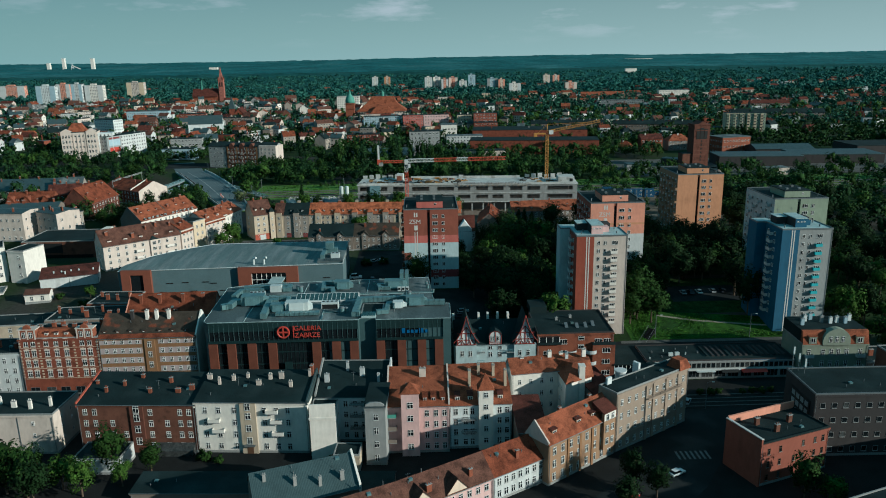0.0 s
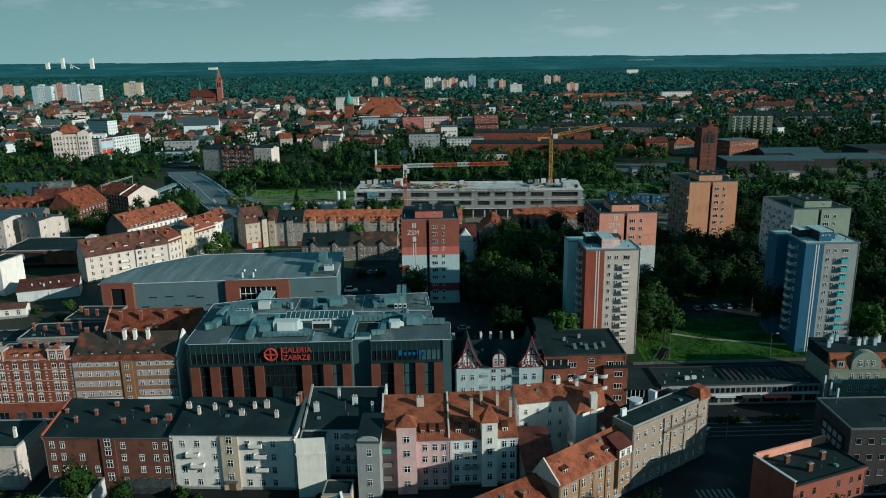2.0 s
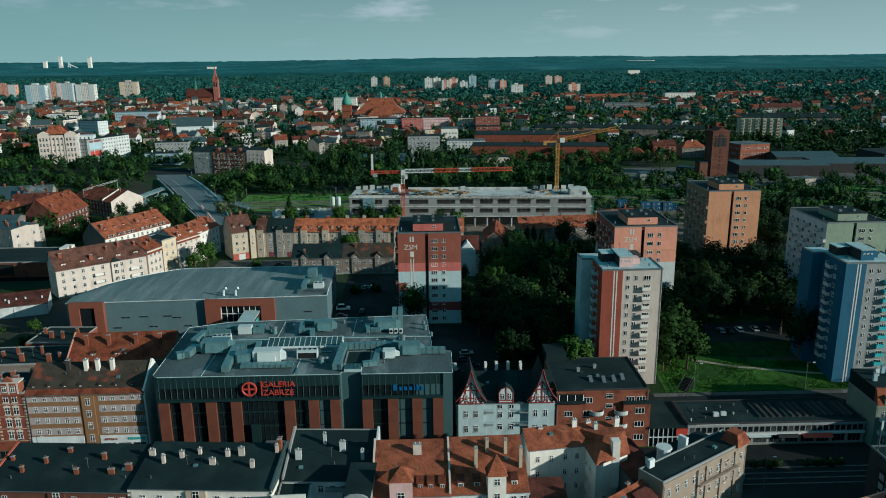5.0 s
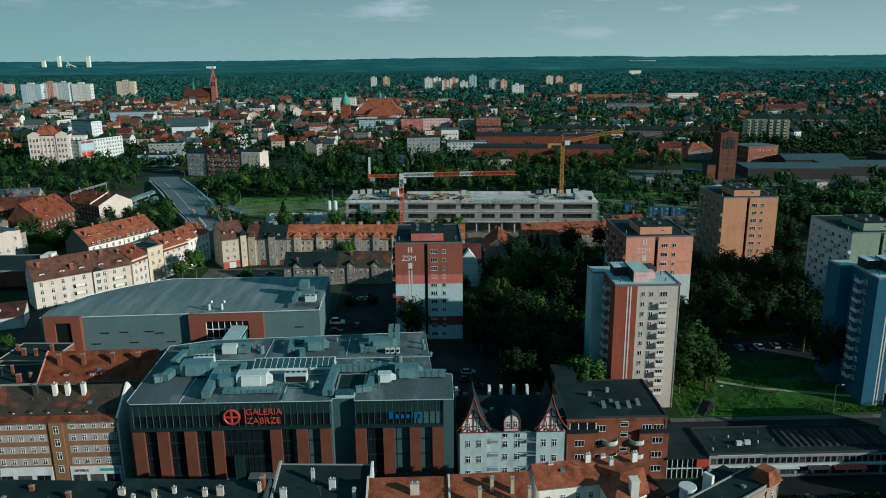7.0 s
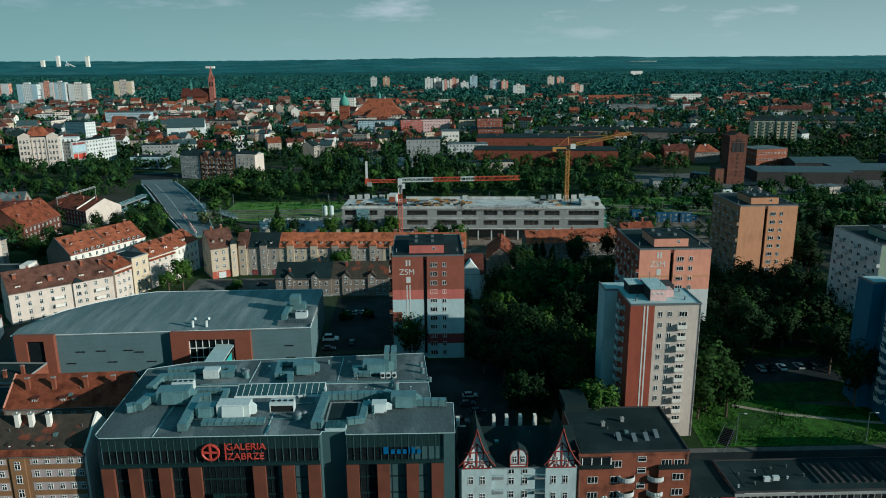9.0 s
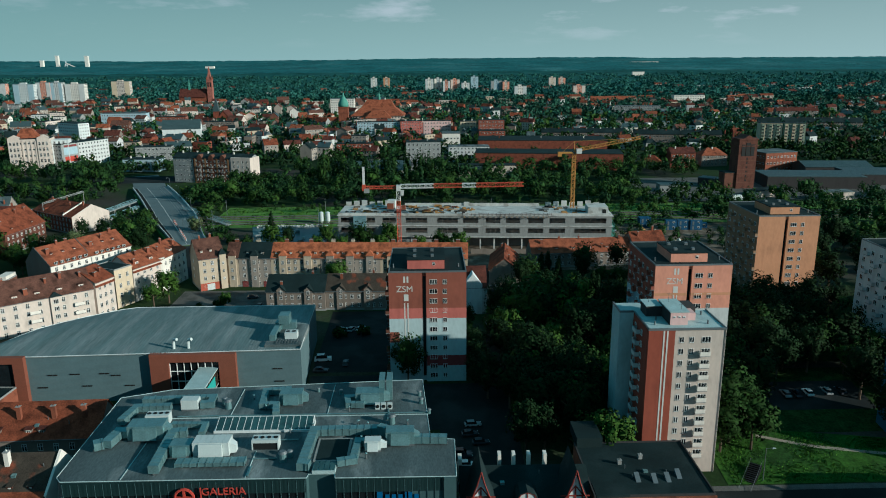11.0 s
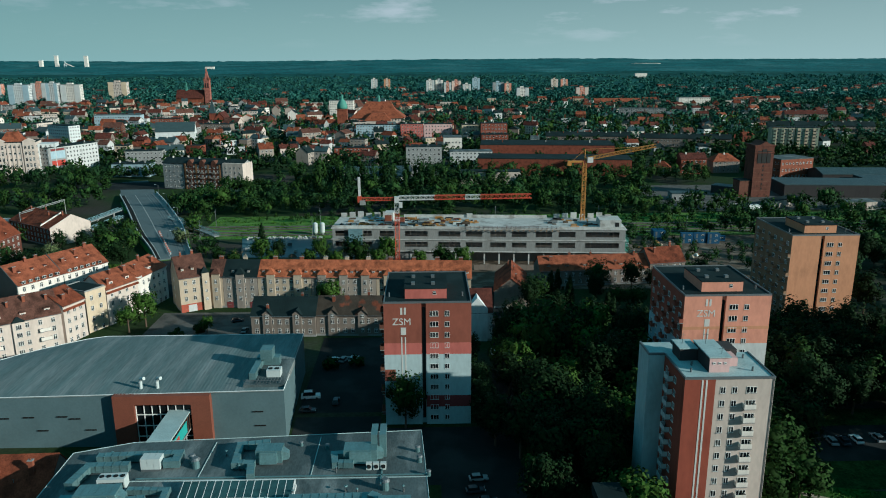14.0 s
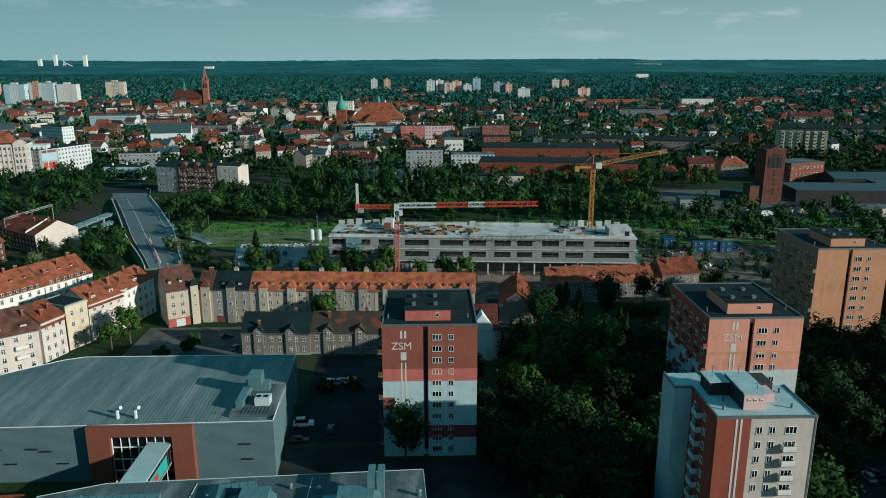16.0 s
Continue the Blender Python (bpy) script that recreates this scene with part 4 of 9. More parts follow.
sk = roof_thing("skylight", "long ridged glass skylight on the mall roof", "skylight")
part("curb", Shape().box(-44.5, 232.6, -0.02, -23.5, 236.9, 0.5), ["cool_white"], sk)
for i in range(14):
    x = -44.1 + i * 1.46
    part("pane", Shape().slab([(x, 232.9, 0.6), (x + 1.3, 232.9, 0.6), (x + 1.3, 236.6, 1.7), (x, 236.6, 1.7)], 0.1), ["roof_glass"], sk)
bars = Shape()
for i in range(15):
    x = -44.2 + i * 1.46
    bars.slab([(x, 232.8, 0.66), (x + 0.1, 232.8, 0.66), (x + 0.1, 236.7, 1.78), (x, 236.7, 1.78)], 0.25)
bars.box(-44.3, 236.6, 0.4, -23.6, 236.85, 1.75)
part("glazing_bar", bars, ["cool_white"], sk)
sk = roof_thing("skylight", "square roof light with four panes", "skylight")
part("curb", Shape().box(-21.3, 215.9, -0.02, -16.9, 218.8, 0.7), ["tower_roof"], sk)
for i in range(4):
    part("pane", Shape().slab([(-21.1 + i * 1.06, 216.1, 0.8), (-20.2 + i * 1.06, 216.1, 0.8), (-20.2 + i * 1.06, 218.6, 1.2), (-21.1 + i * 1.06, 218.6, 1.2)], 0.1), ["roof_glass"], sk)
rb = random.Random(77)
for i in range(20):
    x, y = rb.uniform(-64, 0), rb.uniform(217.5, 250)
    t = roof_thing("vent_pipe", "short dark vent pipe on the mall roof", "vent pipe")
    part("pipe", Shape().tube((x, y, -0.02), (x, y, rb.uniform(0.6, 1.2)), 0.16, n=8), ["steel"], t)
    part("cap", Shape().tube((x, y, 1.2), (x, y, 1.35), 0.28, 0.2, n=8), ["duct"], t)
well = roof_thing("roof_well", "sunken roof court with pale gravel edges", "roof court")
part("kerb", Shape().box(-21.8, 220.4, -0.02, -14.8, 229.4, 0.12, 0).box(-21.3, 220.9, 0.12, -15.3, 228.9, 0.16, 1), ["concrete", "bitumen"], well)
s = Shape()
for q in ((-57.5, 239.5, 1, 239.7), (-43, 240.4, -42.85, 254), (-33.9, 215.2, -33.75, 224.8), (-21.5, 240.4, -21.35, 255.5), (-57.4, 215.2, -57.25, 229.0)):
    s.box(q[0] + (2.5 if q[0] < -60 else 0), q[1], -0.05, q[2], q[3], 0.12)
part("seam", s, ["tower_roof"], roof_thing("roof_seams", "raised seams across the grey roof", "roof seam"))

# ---- the cinema hall behind the mall ----
hall = thing("cinema_hall", "large grey clad hall with a long curved sheet roof", "hall", 0, 0, -1)
n = 18
fr, bk = [], []
for i in range(n + 1):
    u = i / n
    x = -120.5 + 87.0 * u
    fr.append((x, 278.0, 12.7 + 1.2 * u))
    yb = 289.5 + 28.5 * min(1.0, 87.0 * u / 27) ** 0.55
    bk.append((x - 1.6 * u, yb, 12.4 + 0.5 * min(1, u * 3)))
rings = []
for a, b in zip(fr, bk):
    top = [tuple(p + (q - p) * k + (0.7 * math.sin(math.pi * k) if c == 2 else 0) for c, (p, q) in enumerate(zip(a, b))) for k in (0, 0.25, 0.5, 0.75, 1)]
    rings.append(top + [(p[0], p[1], p[2] - 0.3) for p in top[::-1]])
s = Shape().loft(rings)
FOOT.append((pose(-120, 276, 0).inverted(), 88, 44))
FOOT.append((pose(-72, 213, 0).inverted(), 80, 46))
part("roof", s, ["hall_roof"], hall, "curved seamed metal roof", smooth=False)
rim = Shape()
for e in (fr, bk):
    for a, b in zip(e, e[1:]):
        rim.tube((a[0], a[1], a[2] + 0.05), (b[0], b[1], b[2] + 0.05), 0.12, n=4)
for e in (0, -1):
    rim.tube((*fr[e][:2], fr[e][2] + 0.05), (*bk[e][:2], bk[e][2] + 0.05), 0.12, n=4)
part("verge", rim, ["cool_white"], hall, "pale sheet metal roof edge")
s = Shape()
for i in range(n):
    a, b = fr[i], fr[i + 1]
    s.face([(a[0], 278.2, -3), (b[0], 278.2, -3), (b[0], 278.2, b[2] - 0.1), (a[0], 278.2, a[2] - 0.1)])
    a, b = bk[i], bk[i + 1]
    s.face([(b[0], b[1] - 0.2, -3), (a[0], a[1] - 0.2, -3), (a[0], a[1] - 0.2, a[2] - 0.1), (b[0], b[1] - 0.2, b[2] - 0.1)])
s.face([(fr[-1][0], 278.2, -3), (bk[-1][0], 317.8, -3), (bk[-1][0], 317.8, bk[-1][2]), (fr[-1][0], 278.2, fr[-1][2] + 0.6)])
s.face([(bk[0][0], bk[0][1], -3), (fr[0][0], 278.2, -3), (fr[0][0], 278.2, fr[0][2]), (bk[0][0], bk[0][1], bk[0][2])])
part("wall", s, ["cladding"], hall)
p = Shape().along_y([(-74.0, -2), (-69.0, -2), (-69.0, 11.2), (-55.5, 11.2), (-55.5, -2), (-50.9, -2), (-50.9, 13.5), (-74.0, 13.5)], 276.6, 278.3)
part("portal", p, ["portal"], hall, "rust brown portal frame")
part("glazing", Shape().box(-69, 277.7, -2, -55.5, 278.15, 11.2), ["glass"], hall)
p = Shape()
for i in range(8):
    p.box(-69 + i * 1.9, 277.45, -2, -68.85 + i * 1.9, 277.7, 11.2)
for z in (2.5, 5.3, 8.2):
    p.box(-69, 277.4, z, -55.5, 277.7, z + 0.15)
part("mullion", p, ["sash"], hall)
p = Shape().along_y([(-119.0, -2), (-115.6, -2), (-115.6, 11.4), (-110.6, 11.4), (-110.6, -2), (-107.6, -2), (-107.6, 13.2), (-119.0, 13.2)], 276.7, 278.3)
part("portal", p, ["portal"], hall, "rust brown portal frame")
part("glazing", Shape().box(-115.6, 277.4, -2, -110.6, 277.9, 11.4), ["glass"], hall)
for x, z in ((-101, 7.3), (-95, 7.5), (-87, 7.6), (-104, 3.7), (-80.5, 4.0), (-84, 7.0), (-92, 4.0), (-40, 8.2), (-39.6, 4.5)):
    part("vent", Shape().box(x - 1.3, 278.0, z, x - 0.1, 278.17, z + 0.3).box(x + 0.1, 278.0, z, x + 1.3, 278.17, z + 0.3), ["black"], hall)
for x in (-68.6, -64.6):
    t = thing("roof_cowl", "white bent ventilation pipe on the hall roof", "vent pipe", x, 281.0, 12.9)
    part("pipe", Shape().tube((0, 0, -0.6), (0, 0, 1.7), 0.42, n=10).tube((0, 0, 1.6), (0.35, -0.2, 2.35), 0.42, n=10).tube((0.3, -0.15, 2.25), (1.2, -0.6, 2.5), 0.44, n=10), ["unit"], t)
t = thing("roof_plant", "roof plant deck with galvanised units and a white chiller", "roof plant", 0, 0, 13.0)
part("deck", Shape().box(-43.6, 280.0, -1.2, -33.8, 296, 0.5), ["felt_grey"], t)
part("duct", Shape().box(-42.8, 283, 0.5, -41.2, 292.0, 2.2).box(-42.8, 292.0, 0.5, -37, 294.4, 2.6).box(-41.5, 290.5, 2.6, -38.5, 294.2, 5.2), ["duct"], t)
part("chiller", Shape().box(-38.8, 284.3, 0.5, -35.4, 287, 2.3), ["unit"], t)
part("fan", Shape().tube((-38, 285.6, 2.3), (-38, 285.6, 2.4), 0.6, n=12).tube((-36.4, 285.6, 2.3), (-36.4, 285.6, 2.4), 0.6, n=12), ["black"], t)
s = Shape()
for i in range(8):
    s.box(-40.5 + i * 0.8, 280.4, 0.7, -40.4 + i * 0.8, 283.6, 0.8)
for x in (-43.4, -40.2, -37, -34):
    s.box(x, 280.1, 0.5, x + 0.06, 280.16, 1.6)
s.box(-43.5, 280.1, 1.55, -33.9, 280.16, 1.62)
part("railing", s, ["steel"], t)
fb = thing("footbridge", "covered steel footbridge with a turquoise banner, linking mall and hall", "footbridge", -58.5, 257.0, 4.0)
part("roof", Shape().box(-2.6, 0, 4.0, 2.6, 21, 4.35), ["tower_roof"], fb)
part("deck", Shape().box(-2.5, 0, -0.4, 2.5, 21, 0), ["concrete"], fb)
part("glazing", Shape().box(-2.4, 0, 0, -2.3, 21, 4).box(2.3, 0, 0, 2.4, 21, 4), ["glass"], fb)
s = Shape()
for i in range(15):
    s.box(2.4, i * 1.5, 0, 2.5, i * 1.5 + 0.14, 4).box(-2.5, i * 1.5, 0, -2.4, i * 1.5 + 0.14, 4)
part("mullion", s, ["sash_brown"], fb)
part("banner", Shape().box(2.5, 1.5, 0.4, 2.58, 17, 3.2), ["teal_sign"], fb, "turquoise banner")
part("banner_mark", Shape().box(2.58, 7, 1.0, 2.6, 11.5, 2.5), ["red_sign"], fb)
part("support", Shape().box(-1.5, 8, -12, -0.9, 8.6, -0.4).box(0.9, 8, -12, 1.5, 8.6, -0.4), ["concrete"], fb)


# ---- tenement houses between the courtyards and the street ----
def tenement(label, x, y, ang, w, d, h, wall, roof_m, kind="gable", rise=4.0, rf=0.85, cols=None, floors=4, z=-11.0, ww=1.15, wh=1.75, first=2.0, style="cross", chim=0, chim_m="brick_orange",
             sides="", skip=0.0, name="tenement_house", parapet="concrete", group="tenement houses", chim_y=None, chim_h=1.8, under=2.5, sash="sash"):
    t = thing(name, label, "tenement house", x, y, z, ang, group)
    walls(t, w, d, h, wall, (kind, rise, rf), under=under)
    roofing(t, w, d, h, roof_m, kind, rise, rf, parapet=parapet)
    st = (h - 0.9) / floors
    zs = [first + st * k for k in range(floors)]
    if cols:
        windows(t, w, d, "f", cols if isinstance(cols, (list, tuple)) else spaced(0.6, w - 0.6, cols), zs, ww, wh, style, sash, skip)
    for sd in sides:
        windows(t, w, d, sd, spaced(0.8, d - 0.8, max(1, int(d / 3.6))), zs, ww, wh, style, sash, 0.1)
    if y < 260 and w > 9:
        for u in (0.25, w - 0.25):
            part("downpipe", Shape().tube((u, -0.16, 0), (u, -0.16, h - 0.4), 0.07, n=6), ["steel"], t)
        slope = lambda yy: h + 0.3 + (rise * yy / (rf * d) if kind == "gable" else 0)
        for i in range(3):
            u, v = pick.uniform(1.5, w - 1.5), pick.uniform(2.0, max(2.5, d * 0.55))
            part("vent_pipe", Shape().tube((u, v, slope(v) - 0.4), (u, v, slope(v) + 0.7), 0.09, n=6), ["steel"], t)
        u, v = pick.uniform(2, w - 2), pick.uniform(2.5, max(3.0, d * 0.5))
        part("roof_hatch", Shape().box(u - 0.45, v - 0.4, slope(v) - 0.3, u + 0.45, v + 0.4, slope(v) + 0.28), ["duct"], t)
        if chim:
            u, v = pick.uniform(2, w - 2), pick.uniform(2.5, max(3.0, d * 0.5))
            s = Shape().tube((u, v, slope(v) - 0.4), (u, v, slope(v) + 2.6), 0.035, n=4).tube((u - 0.6, v, slope(v) + 2.3), (u + 0.6, v, slope(v) + 2.3), 0.02, n=4)
            for q in range(5):
                s.tube((u - 0.5 + q * 0.25, v - 0.3, slope(v) + 2.3), (u - 0.5 + q * 0.25, v + 0.3, slope(v) + 2.3), 0.015, n=4)
            part("aerial", s, ["steel"], t)
    for i in range(chim):
        cx = w * (i + 0.5) / chim + pick.uniform(-0.6, 0.6)
        cy = min(d - 1.0, max(1.5, (chim_y if chim_y is not None else rf * d - 2.2) + pick.uniform(-3.4, 3.4)))
        zr = h + (rise * (cy / (rf * d)) if kind == "gable" and cy < rf * d else rise * max(0, (d - cy) / max(d - rf * d, 0.1)) if kind == "gable" else 0.2 if kind == "flat" else rise * 0.7)
        chimney(t, cx, cy, zr + 0.2, chim_h + pick.uniform(-0.3, 0.4), pick.choice((0.7, 0.9, 1.3)), 0.6, chim_m, pick.choice((1, 2)))
    return t


# corner house of cream plaster at the west end
t = tenement("cream plastered corner house with a flat black roof", -137, 182.0, -2, 36.5, 14, 11.4, "cream", "bitumen", "flat", 0, 0.5, cols=[3, 12, 21, 31], floors=3, ww=0.8, wh=1.2, chim=7, chim_m="white", chim_y=6, skip=0.2)
windows(t, 36.5, 14, "r", [4, 9], [3, 6.5, 9], 0.7, 1.0, "bar")
part("downpipe", Shape().tube((27, -0.1, 0), (27, -0.1, 11), 0.08), ["steel"], t)
# brown brick house
brown = tenement("dark red-brown brick tenement with a low black felt roof", -94.3, 181.6, -4, 31.6, 15, 13.8, "brick_brown", "bitumen", rise=3.1, rf=0.92, floors=4, chim=8, chim_y=8, chim_m="brick_orange", chim_h=1.2,
                 cols=[2.0, 4.6, 9.2, 12.6, 16.0, 19.6, 24.0, 27.6, 30.0], skip=0.08)
part("stair_bay", Shape().box(14.2, -0.35, 0, 17.8, 0.0, 13.5), ["brick_dark"], brown)
windows(brown, 31.6, 15, "f", [16.0], [3.4, 6.9, 10.2, 12.6], 1.5, 2.0, "cross", o=0.36)
part("conservatory", Shape().along_x([(-2.4, -0.5), (0, -0.5), (0, 2.9), (-2.4, 1.7)], 20.5, 31.0), ["curtain"], brown, "lean-to of pale glass")
for x in spaced(1.2, 30.6, 10):
    part("vent", Shape().box(x - 0.2, -0.05, 13.0, x + 0.2, 0.0, 13.4), ["black"], brown)
for x in (0.0, 31.6):
    part("fire_wall", Shape().along_x([(-0.3, 13.1), (15, 13.1), (15, 14.6), (13.8, 17.5), (-0.3, 14.5)], x - 0.2, x + 0.2), ["red_paint" if x == 0 else "white"], brown)
# cream-white house
white = tenement("off-white plastered tenement with a grey stair bay and black roof", -62.6, 179.4, -4, 29.8, 15, 14.7, "white", "bitumen", rise=2.9, rf=0.92, floors=4, chim=9, chim_y=8, chim_m="cream", chim_h=1.6,
                 cols=[2.6, 6.2, 10.4, 18.4, 21.6, 24.6], skip=0.05)
part("stair_bay", Shape().box(12.0, -0.5, 0, 16.2, 0.0, 14.5), ["beige"], white, "beige plastered stair bay")
windows(white, 29.8, 15, "f", [14.1], [3.8, 7.4, 10.9, 13.6], 1.4, 1.9, "cross", o=0.51)
for u, z in ((5.0, 9.2), (6.0, 6.3), (21.6, 9.0), (21.8, 5.5), (20.5, 11.8)):
    balcony(white, SIDES["f"](29.8, 15, u, z, 0), 3.2, 1.1, "white")
part("door", Shape().box(13.3, -0.56, 0, 14.9, -0.5, 2.3), ["sash_brown"], white)
part("canopy", Shape().box(12.6, -1.6, 2.5, 15.6, -0.5, 2.65), ["steel"], white)
part("fire_wall", Shape().along_x([(-0.3, 14.0), (15, 14.0), (15, 15.6), (13.8, 18.4), (-0.3, 15.5)], 29.6, 30.0), ["slate"], white)
chimney(white, 29.0, 11.5, 17.2, 3.0, 0.8, 1.4, "brick_orange")
for x in spaced(1.2, 28.6, 9):
    part("vent", Shape().box(x - 0.2, -0.05, 14.0, x + 0.2, 0.0, 14.4), ["black"], white)
# grey house with wings
grey = tenement("grey-white tenement with a black roof and rear balconies", -31.5, 183.4, -3, 19.3, 14, 13.2, "cool_white", "bitumen", rise=4.7, rf=0.95, floors=4, chim=4, chim_y=7, chim_m="pale_grey", chim_h=2.4, cols=[8.0, 10.6, 12.8])
wing = tenement("narrow wing with a blank pale wall", -31.7, 173.2, 2, 6.6, 12, 12.4, "white", "bitumen", "flat", 0, 0.5, cols=None, name="house_wing")
part("fire_wall", Shape().box(-0.02, -0.06, 11.6, 6.62, 0.35, 16.0), ["white"], wing, "blank pale wall rising over the roof")
windows(wing, 6.6, 12, "r", [3, 7], [3.6, 7.2, 10.6], 1.0, 1.6)
for z in (4.5, 8.0, 11.5):
    balcony(grey, SIDES["f"](19.3, 14, 11.4, z, 0), 4.4, 1.5, "dark_grey", True)
gt = tenement("grey plastered stair wing with a curved gable", -17.3, 170.6, -3, 5.2, 13.5, 16.2, "grey", "bitumen", "gable", 0.6, 0.96, cols=[2.8], floors=4, name="house_wing")
part("gable", Shape().along_y([(0, 16.0), (5.2, 16.0), (4.9, 17.0), (3.9, 17.5), (2.6, 17.6), (1.3, 17.5), (0.3, 17.0)], -0.05, 0.4), ["grey"], gt)
tenement("low grey courtyard annex", -25.4, 167.6, -3, 6.6, 6, 4.6, "beige", "bitumen", "flat", 0, 0.5, cols=3, floors=1, first=1.8, name="house_annex")
part("fire_wall", Shape().along_x([(-0.2, 12.7), (14, 12.7), (14, 18.7), (13, 19.1), (-0.2, 14.2)], -0.25, 0.15), ["concrete"], grey)
part("coping", Shape().box(0.16, 13.1, 18.0, 19.09, 13.4, 18.3), ["concrete"], grey, "pale ridge coping")
part("fire_wall", Shape().along_x([(-0.2, 12.7), (14, 12.7), (14, 18.7), (13, 19.1), (-0.2, 14.2)], 19.1, 19.5), ["pale_grey"], grey)
# pink house
pink = tenement("pink plastered tenement with an orange tiled roof", -12.0, 176.0, 0, 16.2, 15.0, 13.4, "pink", "tile_bright", rise=5.1, rf=0.92, floors=4, cols=[10.4, 12.8, 15.0], chim=0)
part("stair_bay", Shape().box(3.8, -1.8, -1, 8.4, 0.0, 17.8), ["pink"], pink)
part("stair_roof", Shape().face([(3.5, -2.1, 17.8), (8.7, -2.1, 17.8), (6.1, 0.4, 20.2)]).face([(8.7, -2.1, 17.8), (8.7, 3.0, 17.8), (6.1, 0.4, 20.2)]).face([(3.5, 3.0, 17.8), (3.5, -2.1, 17.8), (6.1, 0.4, 20.2)]).face([(8.7, 3.0, 17.8), (3.5, 3.0, 17.8), (6.1, 0.4, 20.2)]), ["tile_bright"], pink, "pyramid roof of bright tiles")
windows(pink, 16.2, 15, "f", [6.1], [2.8, 6.8, 10.9, 14.6], 1.5, 1.7, "cross", o=1.8)
for u in (10.0, 12.2, 14.6):
    dormer(pink, u, 1.6, 13.8, roof="tile", wall="tile")
for z in (3.6, 7.2, 10.8):
    balcony(pink, SIDES["f"](16.2, 15, 1.2, z, 0), 2.4, 1.2, "copper" if z > 10 else "old")
chimney(pink, 9.4, 10.0, 16.9, 2.8, 1.8, 0.8, "cream")
part("fire_wall", Shape().along_x([(0, 13.4), (15, 13.4), (13.8, 19.2), (0, 14.2)], -0.2, 0.2), ["cream"], pink)
part("fire_wall", Shape().along_x([(0, 13.4), (15, 13.4), (13.8, 19.2), (0, 14.2)], 16.0, 16.4), ["cream"], pink)
# white house with a turret
tur = tenement("white plastered tenement with a tiled turret and orange roof", 4.4, 177.4, 2, 16.4, 14.6, 12.6, "cool_white", "tile_bright", rise=5.8, rf=0.9, floors=4, cols=[1.6, 4.2, 6.0, 13.2, 15.2])
part("stair_bay", Shape().box(7.6, -1.2, -1, 11.4, 2.0, 17.2), ["white"], tur)
part("stair_roof", Shape().face([(7.3, -1.5, 17.2), (11.7, -1.5, 17.2), (9.5, 0.4, 21.4)]).face([(11.7, -1.5, 17.2), (11.7, 2.3, 17.2), (9.5, 0.4, 21.4)]).face([(11.7, 2.3, 17.2), (7.3, 2.3, 17.2), (9.5, 0.4, 21.4)]).face([(7.3, 2.3, 17.2), (7.3, -1.5, 17.2), (9.5, 0.4, 21.4)]), ["tile_bright"], tur, "steep tiled turret roof")
windows(tur, 16.4, 14.6, "f", [9.5], [2.8, 6.2, 9.6, 12.4, 15.8], 1.2, 1.5, "cross", o=1.2)
for u in (2.2, 5.6, 13.6):
    dormer(tur, u, 1.4, 13.1, roof="tile_dark", wall="white")
for u, yy in ((5.8, 6.0), (8.6, 9.5), (12.6, 9.0), (15.4, 5.5)):
    chimney(tur, u, yy, 16.4, 3.4, 0.7, 1.1, "beige")
for z in (5.0, 8.6):
    balcony(tur, SIDES["f"](16.4, 14.6, 5.0, z, 0), 4.0, 1.1, "dark_grey", True)
# white gabled house with bare walls
gab = tenement("tall white house with bare walls and an orange tiled roof", 22.2, 189.2, 8, 22.6, 6.8, 15.7, "white", "tile_bright", rise=2.6, rf=0.7, floors=4, cols=[2.2, 5.4, 8.6, 11.4, 19.5], ww=0.9, wh=1.4, skip=0.3, chim=0)
for u, yy, hh in ((4.0, 4.5, 1.6), (12, 4.2, 3.0), (15.6, 4.8, 2.0), (21.6, 2.5, 3.4)):
    chimney(gab, u, yy, 16.9, hh, 1.1, 0.7, "white")
gw = thing("house_wing", "white projecting rear wing under hipped orange tiles", "tenement house", 0, 0, -11, 0, "tenement houses")
FOOT.append((pose(35, 184, 0).inverted(), 10, 12))
part("wall", Shape().prism([(35.4, 192.8), (36.1, 183.5), (44.2, 188.0), (44.4, 197.0), (35.4, 197.0)], -2, 15.4), ["white"], gw)
part("roof", Shape().loft([[(35.0, 193.0, 15.1), (36.0, 182.9, 15.1), (44.7, 187.7, 15.1), (44.7, 197.0, 15.1), (35.0, 197.0, 15.1)], [(35.0, 193.0, 15.4), (36.0, 182.9, 15.4), (44.7, 187.7, 15.4), (44.7, 197.0, 15.4), (35.0, 197.0, 15.4)], [(35.4, 193.6, 18.0), (39.4, 190.6, 18.0), (44.6, 192.6, 18.2), (44.6, 194.4, 18.2), (35.4, 194.4, 18.0)]]), ["tile_bright"], gw)
va = math.degrees(math.atan2(4.5, 8.1))
for u, z in ((0.75, 13.2), (0.75, 9.2), (0.3, 6.0), (0.75, 5.2)):
    part("window", window_mesh(0.9, 1.3), None, gw, at=pose(36.1 + 8.1 * u, 183.5 + 4.5 * u, z, 0, 0, va))
for v, z in ((0.3, 12.0), (0.6, 12.4), (0.35, 8.4), (0.65, 8.0), (0.3, 4.6)):
    part("window", window_mesh(0.8, 1.3), None, gw, at=pose(35.4 + 0.7 * v, 192.8 - 9.3 * v, z, 0, 0, -86))
part("chimney", Shape().box(40.2, 185.6, 8, 41.8, 187.6, 19.0).box(40.1, 185.5, 19.0, 41.9, 187.7, 19.2), ["white"], gw, "broad white chimney stack")
chimney(gw, 38.2, 194.0, 17.6, 1.8, 0.8, 1.0, "cool_white")
